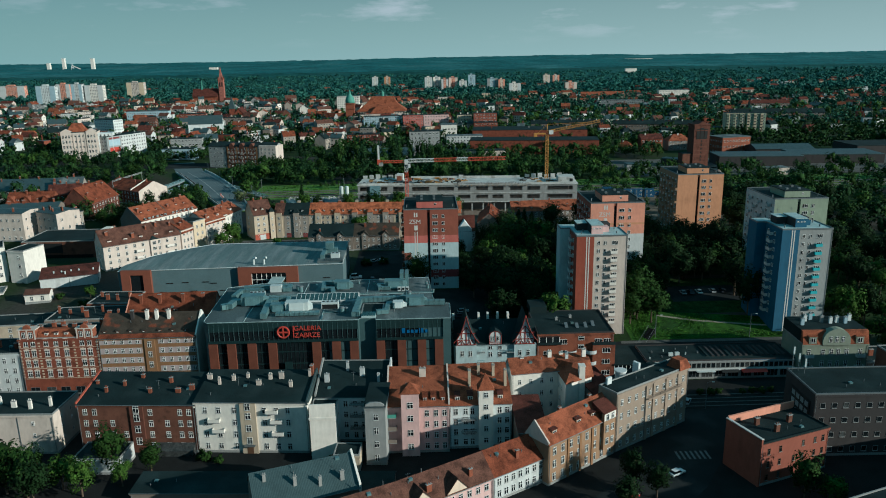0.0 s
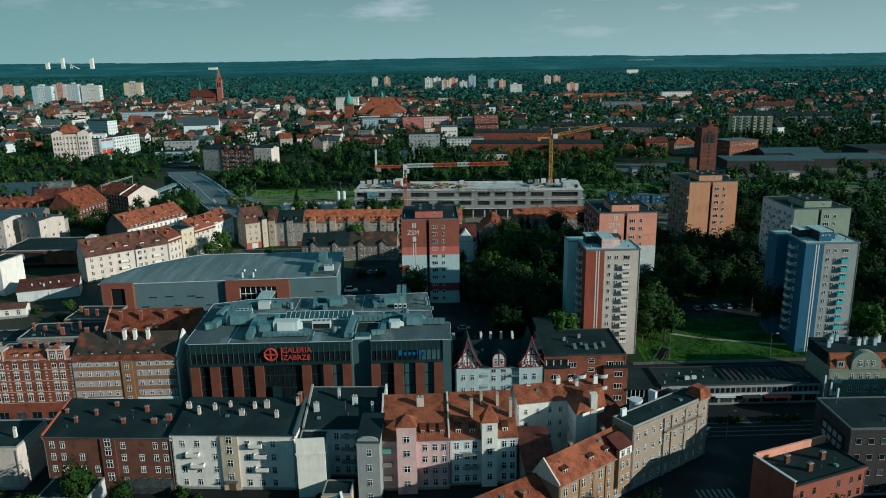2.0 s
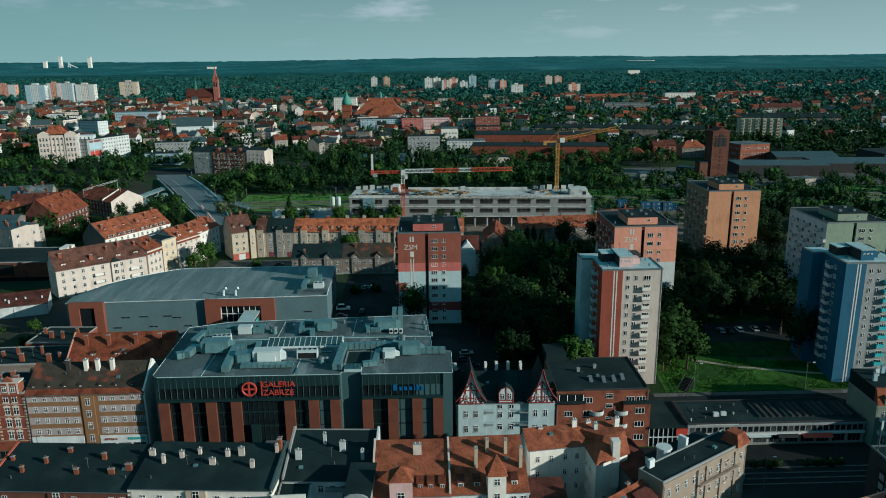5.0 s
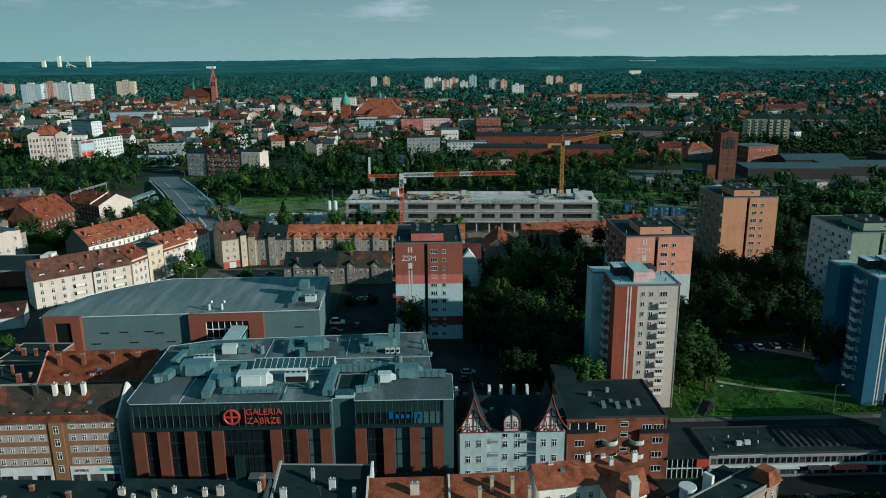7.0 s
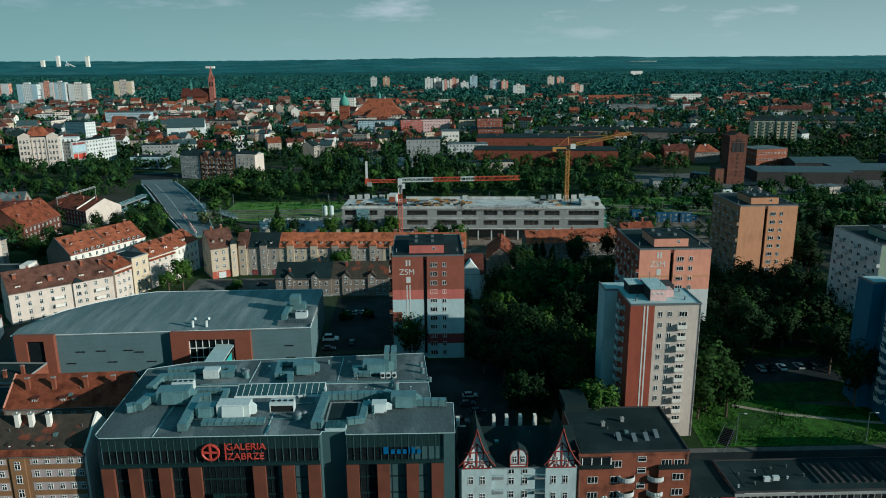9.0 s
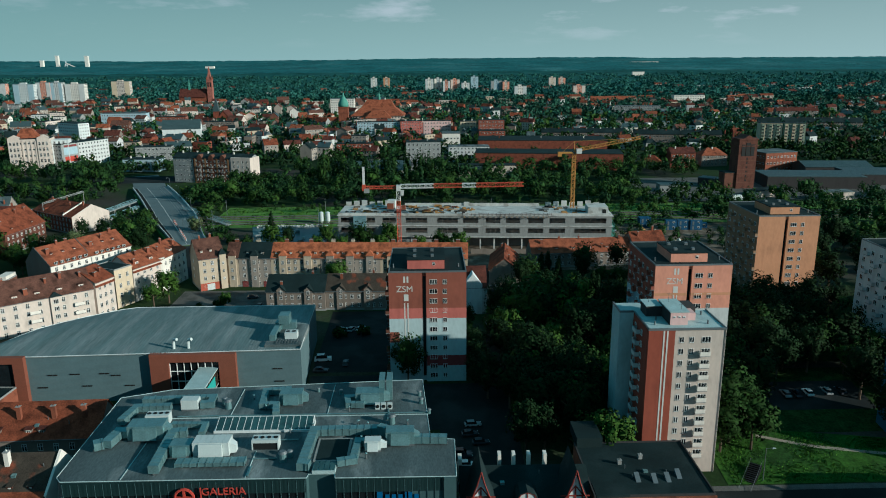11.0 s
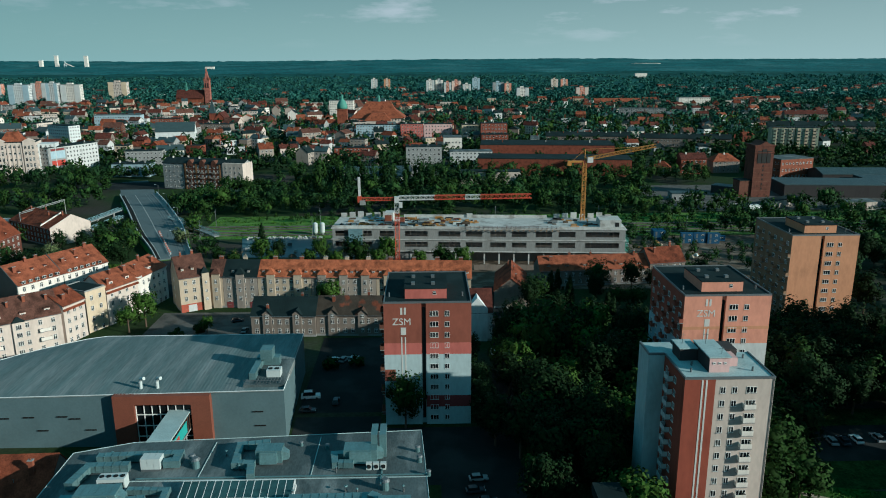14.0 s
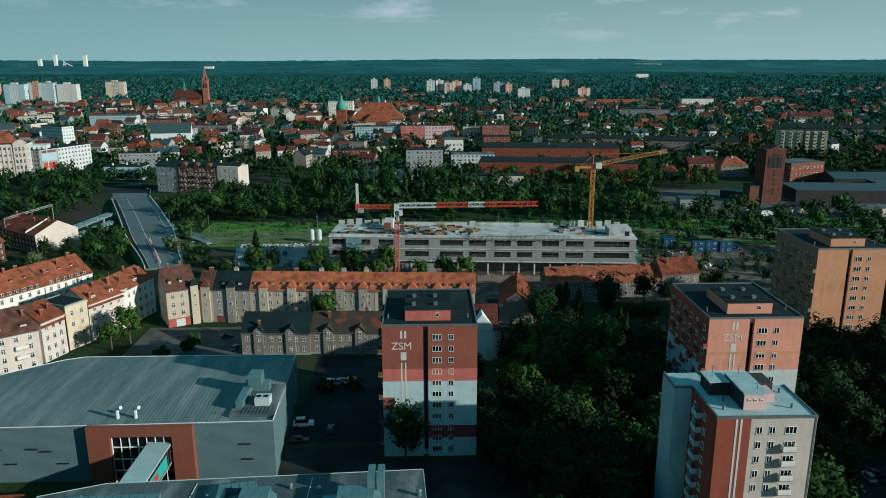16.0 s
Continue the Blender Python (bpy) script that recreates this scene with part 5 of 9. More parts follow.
tenement("low court house with a dark red tiled roof", 44.6, 182.5, 34, 8, 9.5, 11.0, "old", "tile_dark", "gable", 4.0, 0.95, floors=3, cols=2, name="house_wing")
tenement("lower court wing with a dark tiled roof", 21.5, 168.5, 1, 7.5, 17, 9.0, "old", "tile_dark", "gable", 2.4, 0.95, floors=2, cols=2, name="house_wing")
# tan house on the sloping street
a, L = base_line(27.4, 158.4, 47.0, 172.8)
tan = tenement("tan stucco tenement with brown bays and orange tiled roof", 27.4, 158.4, a, L, 8, 11.2, "tan", "tile_bright", rise=4.2, rf=0.6, floors=3, cols=8, wh=2.0)
for u in (3.4, 12.0, 17.4):
    dormer(tan, u, 1.4, 11.8, 1.8, 1.7, 3.0, "tile_dark", "tan", 1.2, 1.2)
part("bay_window", Shape().box(19.0, -0.9, 3.2, 23.4, 0, 13.4), ["tan"], tan)
part("bay_roof", Shape().along_x([(-1.2, 13.4), (3.0, 13.4), (3.0, 15.4)], 18.7, 23.7), ["tile_dark"], tan)
part("bay_front", Shape().box(19.0, -0.96, 11.3, 23.4, -0.902, 13.38), ["white"], tan, "white plastered bay top")
windows(tan, L, 8, "f", [20.2, 22.2], [5.5, 9.0, 12.2], 1.1, 1.7, "cross", o=0.96)
for u in (6.8, 11.2, 15.6):
    part("pilaster", Shape().box(u - 0.35, -0.25, 0, u + 0.35, 0, 10.8), ["ochre"], tan)
part("fire_wall", Shape().along_x([(0, 11.0), (8, 11.0), (4.8, 16.0), (-0.3, 11.8)], -0.3, 0.1), ["cream"], tan)
for u in (9, 20):
    chimney(tan, u, 5.2, 14.6, 1.5, 0.9, 0.7, "brick_orange")
# grey corner house
a, L = base_line(47.4, 173.2, 71.4, 189.0)
cor = tenement("grey stucco corner tenement with a flat black roof", 47.4, 173.2, a, L, 6.4, 16.6, "grime", "bitumen", "flat", 0, 0.5, floors=4, cols=10, ww=1.0, wh=1.7, sides="r", chim=0)
part("rear_wing", Shape().box(9.0, 6.42, -1, L - 1.0, 12, 14.2), ["cool_white"], cor, "pale rear wing")
part("rear_roof", Shape().box(8.9, 6.42, 14.2, L - 0.9, 12.1, 14.5), ["bitumen"], cor, "black felt rear roof")
part("corner_roof", Shape().loft([[(L - 4.2, -0.6, 16.6), (L + 0.5, -0.6, 16.6), (L + 0.5, 4.2, 16.6), (L - 4.2, 4.2, 16.6)], [(L - 3.4, 0.4, 19.2), (L - 0.6, 0.4, 19.2), (L - 0.6, 3.2, 19.2), (L - 3.4, 3.2, 19.2)]]), ["tile_bright"], cor, "tiled corner pavilion roof")
part("roof_house", Shape().box(2.0, 5.2, 16.6, 3.6, 5.9, 18.6), ["cool_white"], cor)
part("roof_house", Shape().box(15.6, 6.5, 14.5, 16.4, 8.6, 18.8), ["cool_white"], cor)
part("roof_light", Shape().tube((10.8, 8.6, 14.4), (10.8, 8.6, 17.2), 1.5, 1.5, 14).tube((10.8, 8.6, 17.2), (10.8, 8.6, 17.5), 1.8, 1.7, 14), ["pale_grey"], cor, "round grey roof lantern")
for u in (11.6, 14.4, 19.6, 24.6):
    part("pilaster", Shape().box(u - 0.4, -0.3, 0, u + 0.4, 0, 16.2), ["grime"], cor)
part("ledge", Shape().box(11.4, -1.0, 12.0, 25.0, -0.01, 12.25), ["grime"], cor, "long stone balcony ledge")
part("railing", Shape().box(11.4, -1.0, 12.95, 25.0, -0.94, 13.02).box(11.4, -0.99, 12.25, 11.46, -0.95, 12.95).box(16.0, -0.99, 12.25, 16.06, -0.95, 12.95).box(20.5, -0.99, 12.25, 20.56, -0.95, 12.95).box(24.94, -0.99, 12.25, 25.0, -0.95, 12.95), ["dark_grey"], cor)
for u in (13.0, 22.1):
    for z in (12.9, 8.4):
        part("window_hood", Shape().along_y([(u - 0.9, z + 1.3), (u + 0.9, z + 1.3), (u, z + 1.8)], -0.25, -0.01), ["grime"], cor)
part("downpipe", Shape().tube((11.0, -0.15, 0), (11.0, -0.15, 16), 0.09, n=6), ["steel"], cor)
part("string_course", Shape().box(-0.1, -0.18, 4.2, L + 0.1, 0, 4.5).box(-0.1, -0.3, 15.9, L + 0.1, 0, 16.4), ["grime"], cor)
# low terrace in front
a, L = base_line(13.6, 152.2, 27.2, 160.6)
tenement("low grey terrace house with an orange-brown tiled roof", 13.6, 152.2, a, L, 9.5, 7.0, "pale_grey", "tile", rise=4.2, rf=0.5, floors=2, cols=7, wh=1.8, chim=1)
a, L = base_line(-6.0, 140.4, 13.4, 152.0)
lr = tenement("low pinkish terrace house with gabled dormers and brown tiled roof", -6.0, 140.4, a, L, 9.5, 7.0, "pink", "tile_brown", rise=4.2, rf=0.5, floors=2, cols=9, wh=1.7, chim=2)
for u in (3.6, 12.6):
    part("gable", Shape().along_y([(u - 2.6, 6.4), (u + 2.6, 6.4), (u + 2.6, 7.4), (u, 10.2), (u - 2.6, 7.4)], -0.3, 4.6), ["cream_warm"], lr)
    part("gable_roof", Shape().slab([(u - 3.0, -0.6, 7.2), (u, -0.6, 10.5), (u, 4.9, 10.5), (u - 3.0, 4.9, 7.2)], 0.2).slab([(u, -0.6, 10.5), (u + 3.0, -0.6, 7.2), (u + 3.0, 4.9, 7.2), (u, 4.9, 10.5)], 0.2), ["tile_brown"], lr)
a, L = base_line(-24.0, 131.5, -6.2, 140.2)
tenement("low terrace house with a brown tiled roof", -24.0, 131.5, a, L, 9.5, 7.0, "cream_warm", "tile_brown", rise=4.2, rf=0.5, floors=2, cols=7, wh=1.7)
sl = tenement("low house with a grey sheet metal roof", -38.5, 139.6, 20, 23, 12.5, 8.4, "old", "slate", rise=4.8, rf=0.55, floors=2, cols=6, chim=4, chim_m="concrete")
part("fire_wall", Shape().along_x([(-0.3, 6), (12.5, 6), (12.5, 9.4), (7, 14.2), (-0.3, 9.4)], 22.8, 23.3), ["white"], sl)
tenement("long low shed with a dark felt roof", -72, 156.5, -3, 62, 9, 2.8, "old", "bitumen", "gable", 0.6, 0.9, floors=1, cols=None, name="shed", group="")
tenement("small grey garage with a flat roof", -91.5, 170.0, -3, 12, 8.5, 4.2, "pale_grey", "bitumen", "flat", 0, 0.5, floors=1, cols=None, name="garage", group="")
# red house and dark office on the east side
red = tenement("terracotta red house with a flat felt roof", 77.6, 155.6, 20, 21.4, 11.5, 11.2, "salmon", "bitumen", "flat", 0, 0.5, floors=3, cols=[2.4, 6.0, 10.4, 13.2, 17.0, 19.6], ww=0.8, wh=1.6, parapet="bitumen", style="bar", sash="sash_brown", skip=0.12)
part("fire_wall", Shape().box(-0.3, -0.2, -2, 0.15, 11.6, 12.6), ["salmon"], red, "bare red plastered fire wall")
part("coping", Shape().box(-0.4, -0.3, 12.6, 0.25, 11.7, 12.8), ["white_paint"], red)
part("fire_wall", Shape().box(0.15, 11.2, 11, 21.4, 11.7, 13.2), ["coral"], red)
for u, yy in ((6, 8), (8, 3.5), (14.5, 6)):
    chimney(red, u, yy, 11.3, 1.9, 1.2, 0.8, "brick_brown")
# Window frames greyed, the shade on this block put into their colour.
off = tenement("dark grey office block with pale framed windows", 96.6, 168.6, -1, 34, 16, 17.2, "dark_grey", "bitumen", "flat", 0, 0.5, floors=4, cols=11, ww=1.35, wh=1.45, style="none", name="office_block", parapet="steel", sash="grey")
part("billboard", Shape().box(-0.25, 2, 7.0, -0.06, 12, 14.5), ["black"], off, "large dark wall banner")
for k in range(3):
    for i in range(4):
        part("billboard_mark", Shape().box(-0.3, 2.8 + i * 2.3, 8.0 + k * 2.2, -0.25, 4.4 + i * 2.3, 9.4 + k * 2.2), ["grey"], off, "pale bar of worn lettering")
mast = thing("phone_mast", "white mobile phone antennas on steel poles", "antenna", 97.5, 183.0, 6.2)
for i, (dx, hh) in enumerate(((0, 7.0), (1.2, 5.4), (2.6, 4.2))):
    part("pole", Shape().tube((dx, -i * 0.8, -0.3), (dx, -i * 0.8, hh), 0.09), ["steel"], mast)
    part("antenna", Shape().box(dx - 0.2, -i * 0.8 - 0.35, hh - 2.2, dx + 0.2, -i * 0.8 - 0.12, hh + 0.2), ["unit"], mast)
# ornate green house
gho = tenement("ornate grey-green tenement with orange mansard and arched gable", 116.4, 213.4, -2, 20.6, 14, 12.2, "green_grey", "bitumen", "flat", 0, 0.5, floors=3, cols=[2.2, 6.6, 9.2, 11.4, 14.0, 18.2], wh=2.0, name="tenement_house")
part("mansard", Shape().along_x([(-0.3, 12.2), (0.9, 16.2), (1.6, 16.5), (1.6, 12.2)], 0, 20.6), ["tile_bright"], gho, "steep orange tiled mansard")
part("roof", Shape().box(0.0, 1.6, 12.2, 20.6, 14, 16.4), ["bitumen"], gho)
arch = [(6.0, 12.0), (14.6, 12.0)] + [(10.3 + 4.3 * math.cos(math.pi * i / 10), 13.4 + 4.0 * math.sin(math.pi * i / 10)) for i in range(11)]
part("gable", Shape().along_y(arch, -0.5, 2.0), ["green_grey"], gho, "arched gable wall")
windows(gho, 20.6, 14, "f", [8.4, 10.3, 12.2], [14.0], 1.0, 1.8, "cross", o=0.52)
for u in (3.0, 17.6):
    dormer(gho, u, -0.3, 12.4, 2.4, 2.4, 2.2, "tile_bright", "green_grey", 1.4, 1.6)
for u in (2.2, 18.2):
    for z in (4.2, 8.0):
        balcony(gho, SIDES["f"](20.6, 14, u, z, 0), 2.6, 1.1, "pale_grey")
for u in spaced(1, 20, 8):
    chimney(gho, u, 8 + pick.uniform(-2, 3), 16.7, 1.8, 1.0, 0.7, pick.choice(("concrete", "light_blue", "cool_white")), 1)
tenement("low cream house beside the ornate tenement", 137.4, 213.0, -2, 22, 12, 6.0, "cream", "bitumen", "flat", 0, 0.5, floors=2, cols=5, chim=3)
# shops
shop = thing("shop_pavilion", "long two-storey shop pavilion with a black flat roof", "shops", 68.5, 216.4, -11)
# Walls greyed: the shade on the shop front is put into their colour.
walls(shop, 47.5, 13.5, 6.2, "grey")
roofing(shop, 47.5, 13.5, 6.2, "bitumen", "flat", parapet="dark_grey")
windows(shop, 47.5, 13.5, "f", spaced(0.4, 47.1, 30), [4.6], 1.15, 1.5, "none", "dark_grey")
windows(shop, 47.5, 13.5, "f", spaced(0.6, 47.0, 11), [1.55], 3.4, 2.5, "triple", "steel")
part("fascia", Shape().box(0, -0.5, 3.0, 47.5, 0, 3.6), ["pale_grey"], shop)
part("sign", Shape().box(2.0, -0.12, 5.45, 13.5, -0.01, 6.25), ["white_paint"], shop, "white name board")
part("sign", Shape().box(33, -0.12, 5.4, 45, -0.01, 6.2), ["blue_sign"], shop, "blue name board")
part("awning", Shape().along_x([(-1.8, 2.6), (0, 2.6), (0, 3.4), (-0.3, 3.4)], 30.5, 38.5), ["red_sign"], shop, "red awning")
part("awning", Shape().along_x([(-1.5, 2.6), (0, 2.6), (0, 3.4), (-0.3, 3.4)], 24.0, 29.5), ["black"], shop)
part("awning", Shape().box(16, -1.2, 2.75, 22, 0, 2.95), ["unit"], shop)
for x, y in ((9.0, 4.5), (11.2, 4.8)):
    part("roof_unit", Shape().box(x - 0.7, y - 0.4, 6.3, x + 0.7, y + 0.4, 7.4), ["unit"], shop, "white roof unit")
for k in range(15):
    x = 20 + k * 1.8
    part("roof_light", Shape().along_y([(x, 6.3), (x + 1.2, 6.3), (x + 0.95, 6.75), (x + 0.25, 6.75)], 3.0, 11.0), ["dark_grey" if k % 4 else "bitumen"], shop, "ridged dark roof light")
for k in range(9):
    part("roof_vent", Shape().tube((1.5 + k * 2.1, 2.2 + (k * 5) % 9, 6.3), (1.5 + k * 2.1, 2.2 + (k * 5) % 9, 7.0), 0.22, n=8), ["unit" if k % 3 == 0 else "steel"], shop)
for k in range(2):
    part("roof_patch", Shape().box(3 + k * 7.3, 2.0 + (k % 2), 6.32, 7.5 + k * 7.3, 10.5 - (k % 3), 6.38), ["bitumen"], shop)
link = thing("glass_pavilion", "low glazed pavilion with a dark roof and red sign", "pavilion", 58.2, 216.6, -11)
part("wall", Shape().box(0.1, 0.3, -2, 10.2, 15, 5.4), ["glass"], link)
s = Shape()
for i in range(9):
    s.box(i * 1.27, 0, 0, i * 1.27 + 0.14, 0.3, 5.4)
s.box(0, 0.02, 2.6, 10.3, 0.28, 2.8)
part("mullion", s, ["cool_white"], link)
part("roof", Shape().box(-0.1, -0.3, 5.4, 10.3, 15, 5.9), ["bitumen"], link)
part("sign", Shape().box(7.2, -0.4, 3.2, 10.2, -0.01, 5.2), ["red_sign"], link, "red sign board")

# gabled twin house and brick block
# Pale walls are tinted blue: their shade is in the plaster colour.
tw = tenement("pale grey tenement with twin half-timbered gables and a black roof", 7.4, 218.2, -0.5, 26, 14, 13.2, "shade_blue", "bitumen", "gable", 5.0, 0.6, floors=3, cols=[], first=2.4)
windows(tw, 26, 14, "f", [2.4, 5.0, 20.6, 23.2], [2.2, 6.2, 10.4], 1.1, 1.9)
windows(tw, 26, 14, "f", [11.4, 14.4], [2.4, 6.2, 9.6, 12.2], 1.2, 1.7, o=0.02)
part("bay", Shape().box(0.4, -1.0, -1, 7.0, 0.0, 13.4), ["shade_blue"], tw)
part("bay", Shape().box(18.8, -1.0, -1, 25.6, 0.0, 13.4), ["shade_blue"], tw)
windows(tw, 26, 14, "f", [2.4, 5.0, 20.6, 23.2], [2.2, 6.2, 10.4], 1.1, 1.9, o=1.0)
for c in (3.7, 22.2):
    body = [(c - 3.0, 13.4), (c + 3.0, 13.4), (c + 2.7, 15.4), (c + 1.4, 17.6), (c + 0.6, 20.0), (c, 22.2), (c - 0.6, 20.0), (c - 1.4, 17.6), (c - 2.7, 15.4)]
    part("gable", Shape().along_y(body, -1.2, 7.0), ["cool_white"], tw)
    tb = Shape()
    for dx in (-2.8, -1.4, 0, 1.4, 2.8):
        tb.box(c + dx - 0.14, -1.34, 13.4, c + dx + 0.14, -1.2, 15.2 + (2.8 - abs(dx)) * 1.5)
    for z in (13.4, 15.0, 17.2):
        tb.box(c - 3.2 + max(0, z - 16.6) * 0.57, -1.36, z, c + 3.2 - max(0, z - 16.6) * 0.57, -1.22, z + 0.25)
    for sx in (-1, 1):
        tb.tube((c + sx * 3.0, -1.3, 13.5), (c + sx * 1.6, -1.3, 15.0), 0.12, n=4).tube((c + sx * 0.2, -1.3, 13.5), (c + sx * 1.5, -1.3, 15.0), 0.12, n=4).tube((c, -1.3, 19.5), (c + sx * 1.6, -1.3, 17.3), 0.12, n=4)
    part("timber", tb, ["timber_red"], tw, "red half-timbering")
    rr = Shape()
    for sx in (-1, 1):
        rows = []
        for (dx, z) in ((4.0, 14.4), (2.9, 15.7), (1.65, 17.9), (0.75, 20.4), (0.0, 23.2)):
            rows.append((c + sx * dx, z))
        for (x0, z0), (x1, z1) in zip(rows, rows[1:]):
            q = [(x0, -1.9, z0), (x1, -1.9, z1), (x1, 8.0, z1), (x0, 8.0, z0)]
            rr.slab(q if sx < 0 else q[::-1], 0.22)
            rr.tube((x0, -1.95, z0), (x1, -1.95, z1), 0.14, n=4, m=1)
    part("gable_roof", rr, ["bitumen", "timber_red"], tw, "sweeping black gable roof with red verge boards")
    windows(tw, 26, 14, "f", [c - 1.3, c + 1.3], [15.3], 0.9, 1.5, o=1.3)
part("gable", Shape().along_y([(11.0, 13.2), (14.8, 13.2), (14.8, 16.2), (14.2, 17.2), (12.9, 17.7), (11.6, 17.2), (11.0, 16.2)], -0.6, 3.5), ["pale_grey"], tw, "small round timbered gable")
tb = Shape()
for x0, z0, x1, z1 in ((11.0, 13.3, 11.0, 16.2), (14.8, 13.3, 14.8, 16.2), (11.0, 16.2, 11.6, 17.25), (11.6, 17.25, 12.9, 17.75), (12.9, 17.75, 14.2, 17.25), (14.2, 17.25, 14.8, 16.2), (11.0, 14.0, 14.8, 14.0), (12.9, 14.0, 12.9, 17.6), (11.0, 13.4, 14.8, 13.4)):
    tb.tube((x0, -0.66, z0), (x1, -0.66, z1), 0.13, n=4)
part("timber", tb, ["timber_red"], tw, "red half-timbering")
cap = Shape()
ring = ((15.05, 15.6), (15.0, 16.3), (14.35, 17.4), (12.9, 17.95), (11.45, 17.4), (10.8, 16.3), (10.75, 15.6))
for (x0, z0), (x1, z1) in zip(ring, ring[1:]):
    cap.slab([(x0, -0.75, z0), (x0, 3.6, z0), (x1, 3.6, z1), (x1, -0.75, z1)], 0.14)
part("gable_roof", cap, ["bitumen"], tw, "rounded black felt gable roof")
windows(tw, 26, 14, "f", [12.0, 13.8], [15.2], 0.9, 1.6, o=0.62)
for z in (3.2, 7.0, 10.6):
    for u in (8.4, 17.6):
        balcony(tw, SIDES["f"](26, 14, u, z, 0), 2.4, 1.0, "net", True)
for x in (8.4, 11.4, 14.6, 18.0):
    part("chimney", Shape().box(x - 0.35, 10.5, 15, x + 0.35, 12.2, 19.6), ["white"], tw)
part("chimney", Shape().box(-0.4, 8.5, 14, 0.4, 11, 19.8), ["white"], tw)
bb = tenement("modern brick block with curved balconies and white window frames", 33.6, 217.6, 0, 24.2, 21, 16.2, "brick_orange", "bitumen", "flat", 0, 0.5, floors=4, cols=[3.2, 8.3, 19.4, 22.2], ww=2.3, wh=1.6, style="triple", sides="r", parapet="dark_grey")
windows(bb, 24.2, 21, "f", [13.9], [4.2, 8.0, 11.8, 14.6], 1.9, 1.3, "bar")
for z in (2.2, 5.9, 9.6):
    for u in (10.6, 17.2):
        m = SIDES["f"](24.2, 21, u, z, 0)
        s = Shape()
        arc = [(1.9 * math.cos(math.pi * (1 + i / 10)), 1.5 * math.sin(math.pi * (1 + i / 10))) for i in range(11)]
        s.prism(arc, -0.2, 0.0, 0)
        for (x0, y0), (x1, y1) in zip(arc, arc[1:]):
            s.loft([[(x0, y0, 0), (x1, y1, 0), (x1 * 0.95, y1 * 0.95, 0), (x0 * 0.95, y0 * 0.95, 0)], [(x0, y0, 1.0), (x1, y1, 1.0), (x1 * 0.95, y1 * 0.95, 1.0), (x0 * 0.95, y0 * 0.95, 1.0)]], 1)
        part("balcony", s, ["concrete", "pale_grey"], bb, at=m)
part("terrace", Shape().box(0.4, -0.1, 15.2, 7.0, 4.5, 16.65), ["bitumen"], bb)
part("roof_house", Shape().box(0.3, 19.0, 16.2, 6.0, 27, 18.6), ["bitumen"], bb)
part("side_block", Shape().box(17.5, -0.9, -1, 24.6, 0.0, 12.4), ["brick_orange"], bb)
windows(bb, 24.2, 21, "f", [21.8], [3.0, 6.8, 10.6], 2.5, 1.6, "triple", o=0.9)
for x, y in ((10.2, 6), (13.6, 5.5), (16.4, 5.8), (19, 7)):
    part("roof_vent", Shape().along_x([(y - 1.2, 16.3), (y + 1.2, 16.3), (y + 1.2, 17.3)], x - 0.5, x + 0.5), ["steel"], bb)
for x, y in ((8, 12), (13, 14)):
    chimney(bb, x, y, 16.3, 0.9, 0.8, 0.7, "concrete", 1)
part("loggia", Shape().box(0.6, -0.14, 13.4, 7.0, -0.01, 15.1), ["glass"], bb, "long band of dark loggia glass")
for u in (0.7, 2.8, 4.9, 7.0):
    part("loggia_post", Shape().box(u - 0.09, -0.2, 13.4, u + 0.09, -0.145, 15.1), ["sash"], bb)
part("ledge", Shape().box(0.2, -0.7, 12.7, 7.6, -0.01, 13.35), ["bitumen"], bb, "black felt ledge under the loggia")
part("ledge", Shape().box(17.3, -1.1, 12.45, 24.8, -0.01, 13.1), ["bitumen"], bb, "black felt ledge over the side block")

# houses west of the mall
apt = tenement("brown-banded corner house with a mossy tiled roof and shops below", -103.0, 217.2, 0.5, 29.8, 13, 18.6, "ochre", "mossy_tile", "gable", 5.2, 0.62, floors=5, cols=[], first=2.0)
for k in range(4):
    z = 8.1 + 3.1 * k
    windows(apt, 29.8, 13, "f", [2.2, 4.7, 7.2, 9.7, 12.0, 19.4, 21.9, 24.4, 26.9, 28.9][:10], [z], 1.0, 1.45, o=0.06)
    part("band", Shape().box(0.2, -0.06, z - 0.95, 13.2, -0.003, z + 0.95).box(18.2, -0.06, z - 0.95, 29.6, -0.003, z + 0.95), ["band"], apt, "grey plaster band between windows")
part("stair_bay", Shape().box(14.0, -0.3, 0, 17.2, 0.0, 18.2), ["ochre"], apt)
windows(apt, 29.8, 13, "f", [15.6], [6.2, 9.7, 13.1, 16.4], 1.2, 1.9, "cross", o=0.3)
part("shop_front", Shape().box(0.2, -0.3, 0, 13.4, -0.01, 6.7, 0).box(17.6, -0.3, 0, 29.6, -0.01, 6.7, 0), ["cool_white"], apt, "white shop fronts")
windows(apt, 29.8, 13, "f", [2.4, 6.8, 11.2, 19.8, 23.8, 27.6], [2.6], 3.2, 4.0, "split", "steel", o=0.3)
lettering(apt, "APTEKA", 0.95, "timber_red", pose(18.6, -0.38, 5.35), 0.08, "dark shop letters")
s = Shape()
for i in range(9):
    s.box(24.6 + i * 0.5, -0.37, 5.4, 24.95 + i * 0.5, -0.31, 6.1)
part("sign", s, ["teal_sign"], apt, "pale green sign bars")
for u in (1.5, 5.5, 9.5, 13.5, 18.5, 22.5, 26.5):
    dormer(apt, u, 1.6, 19.5, 1.1, 0.8, 1.8, "mossy_tile", "tile_dark", 0.5, 0.4)
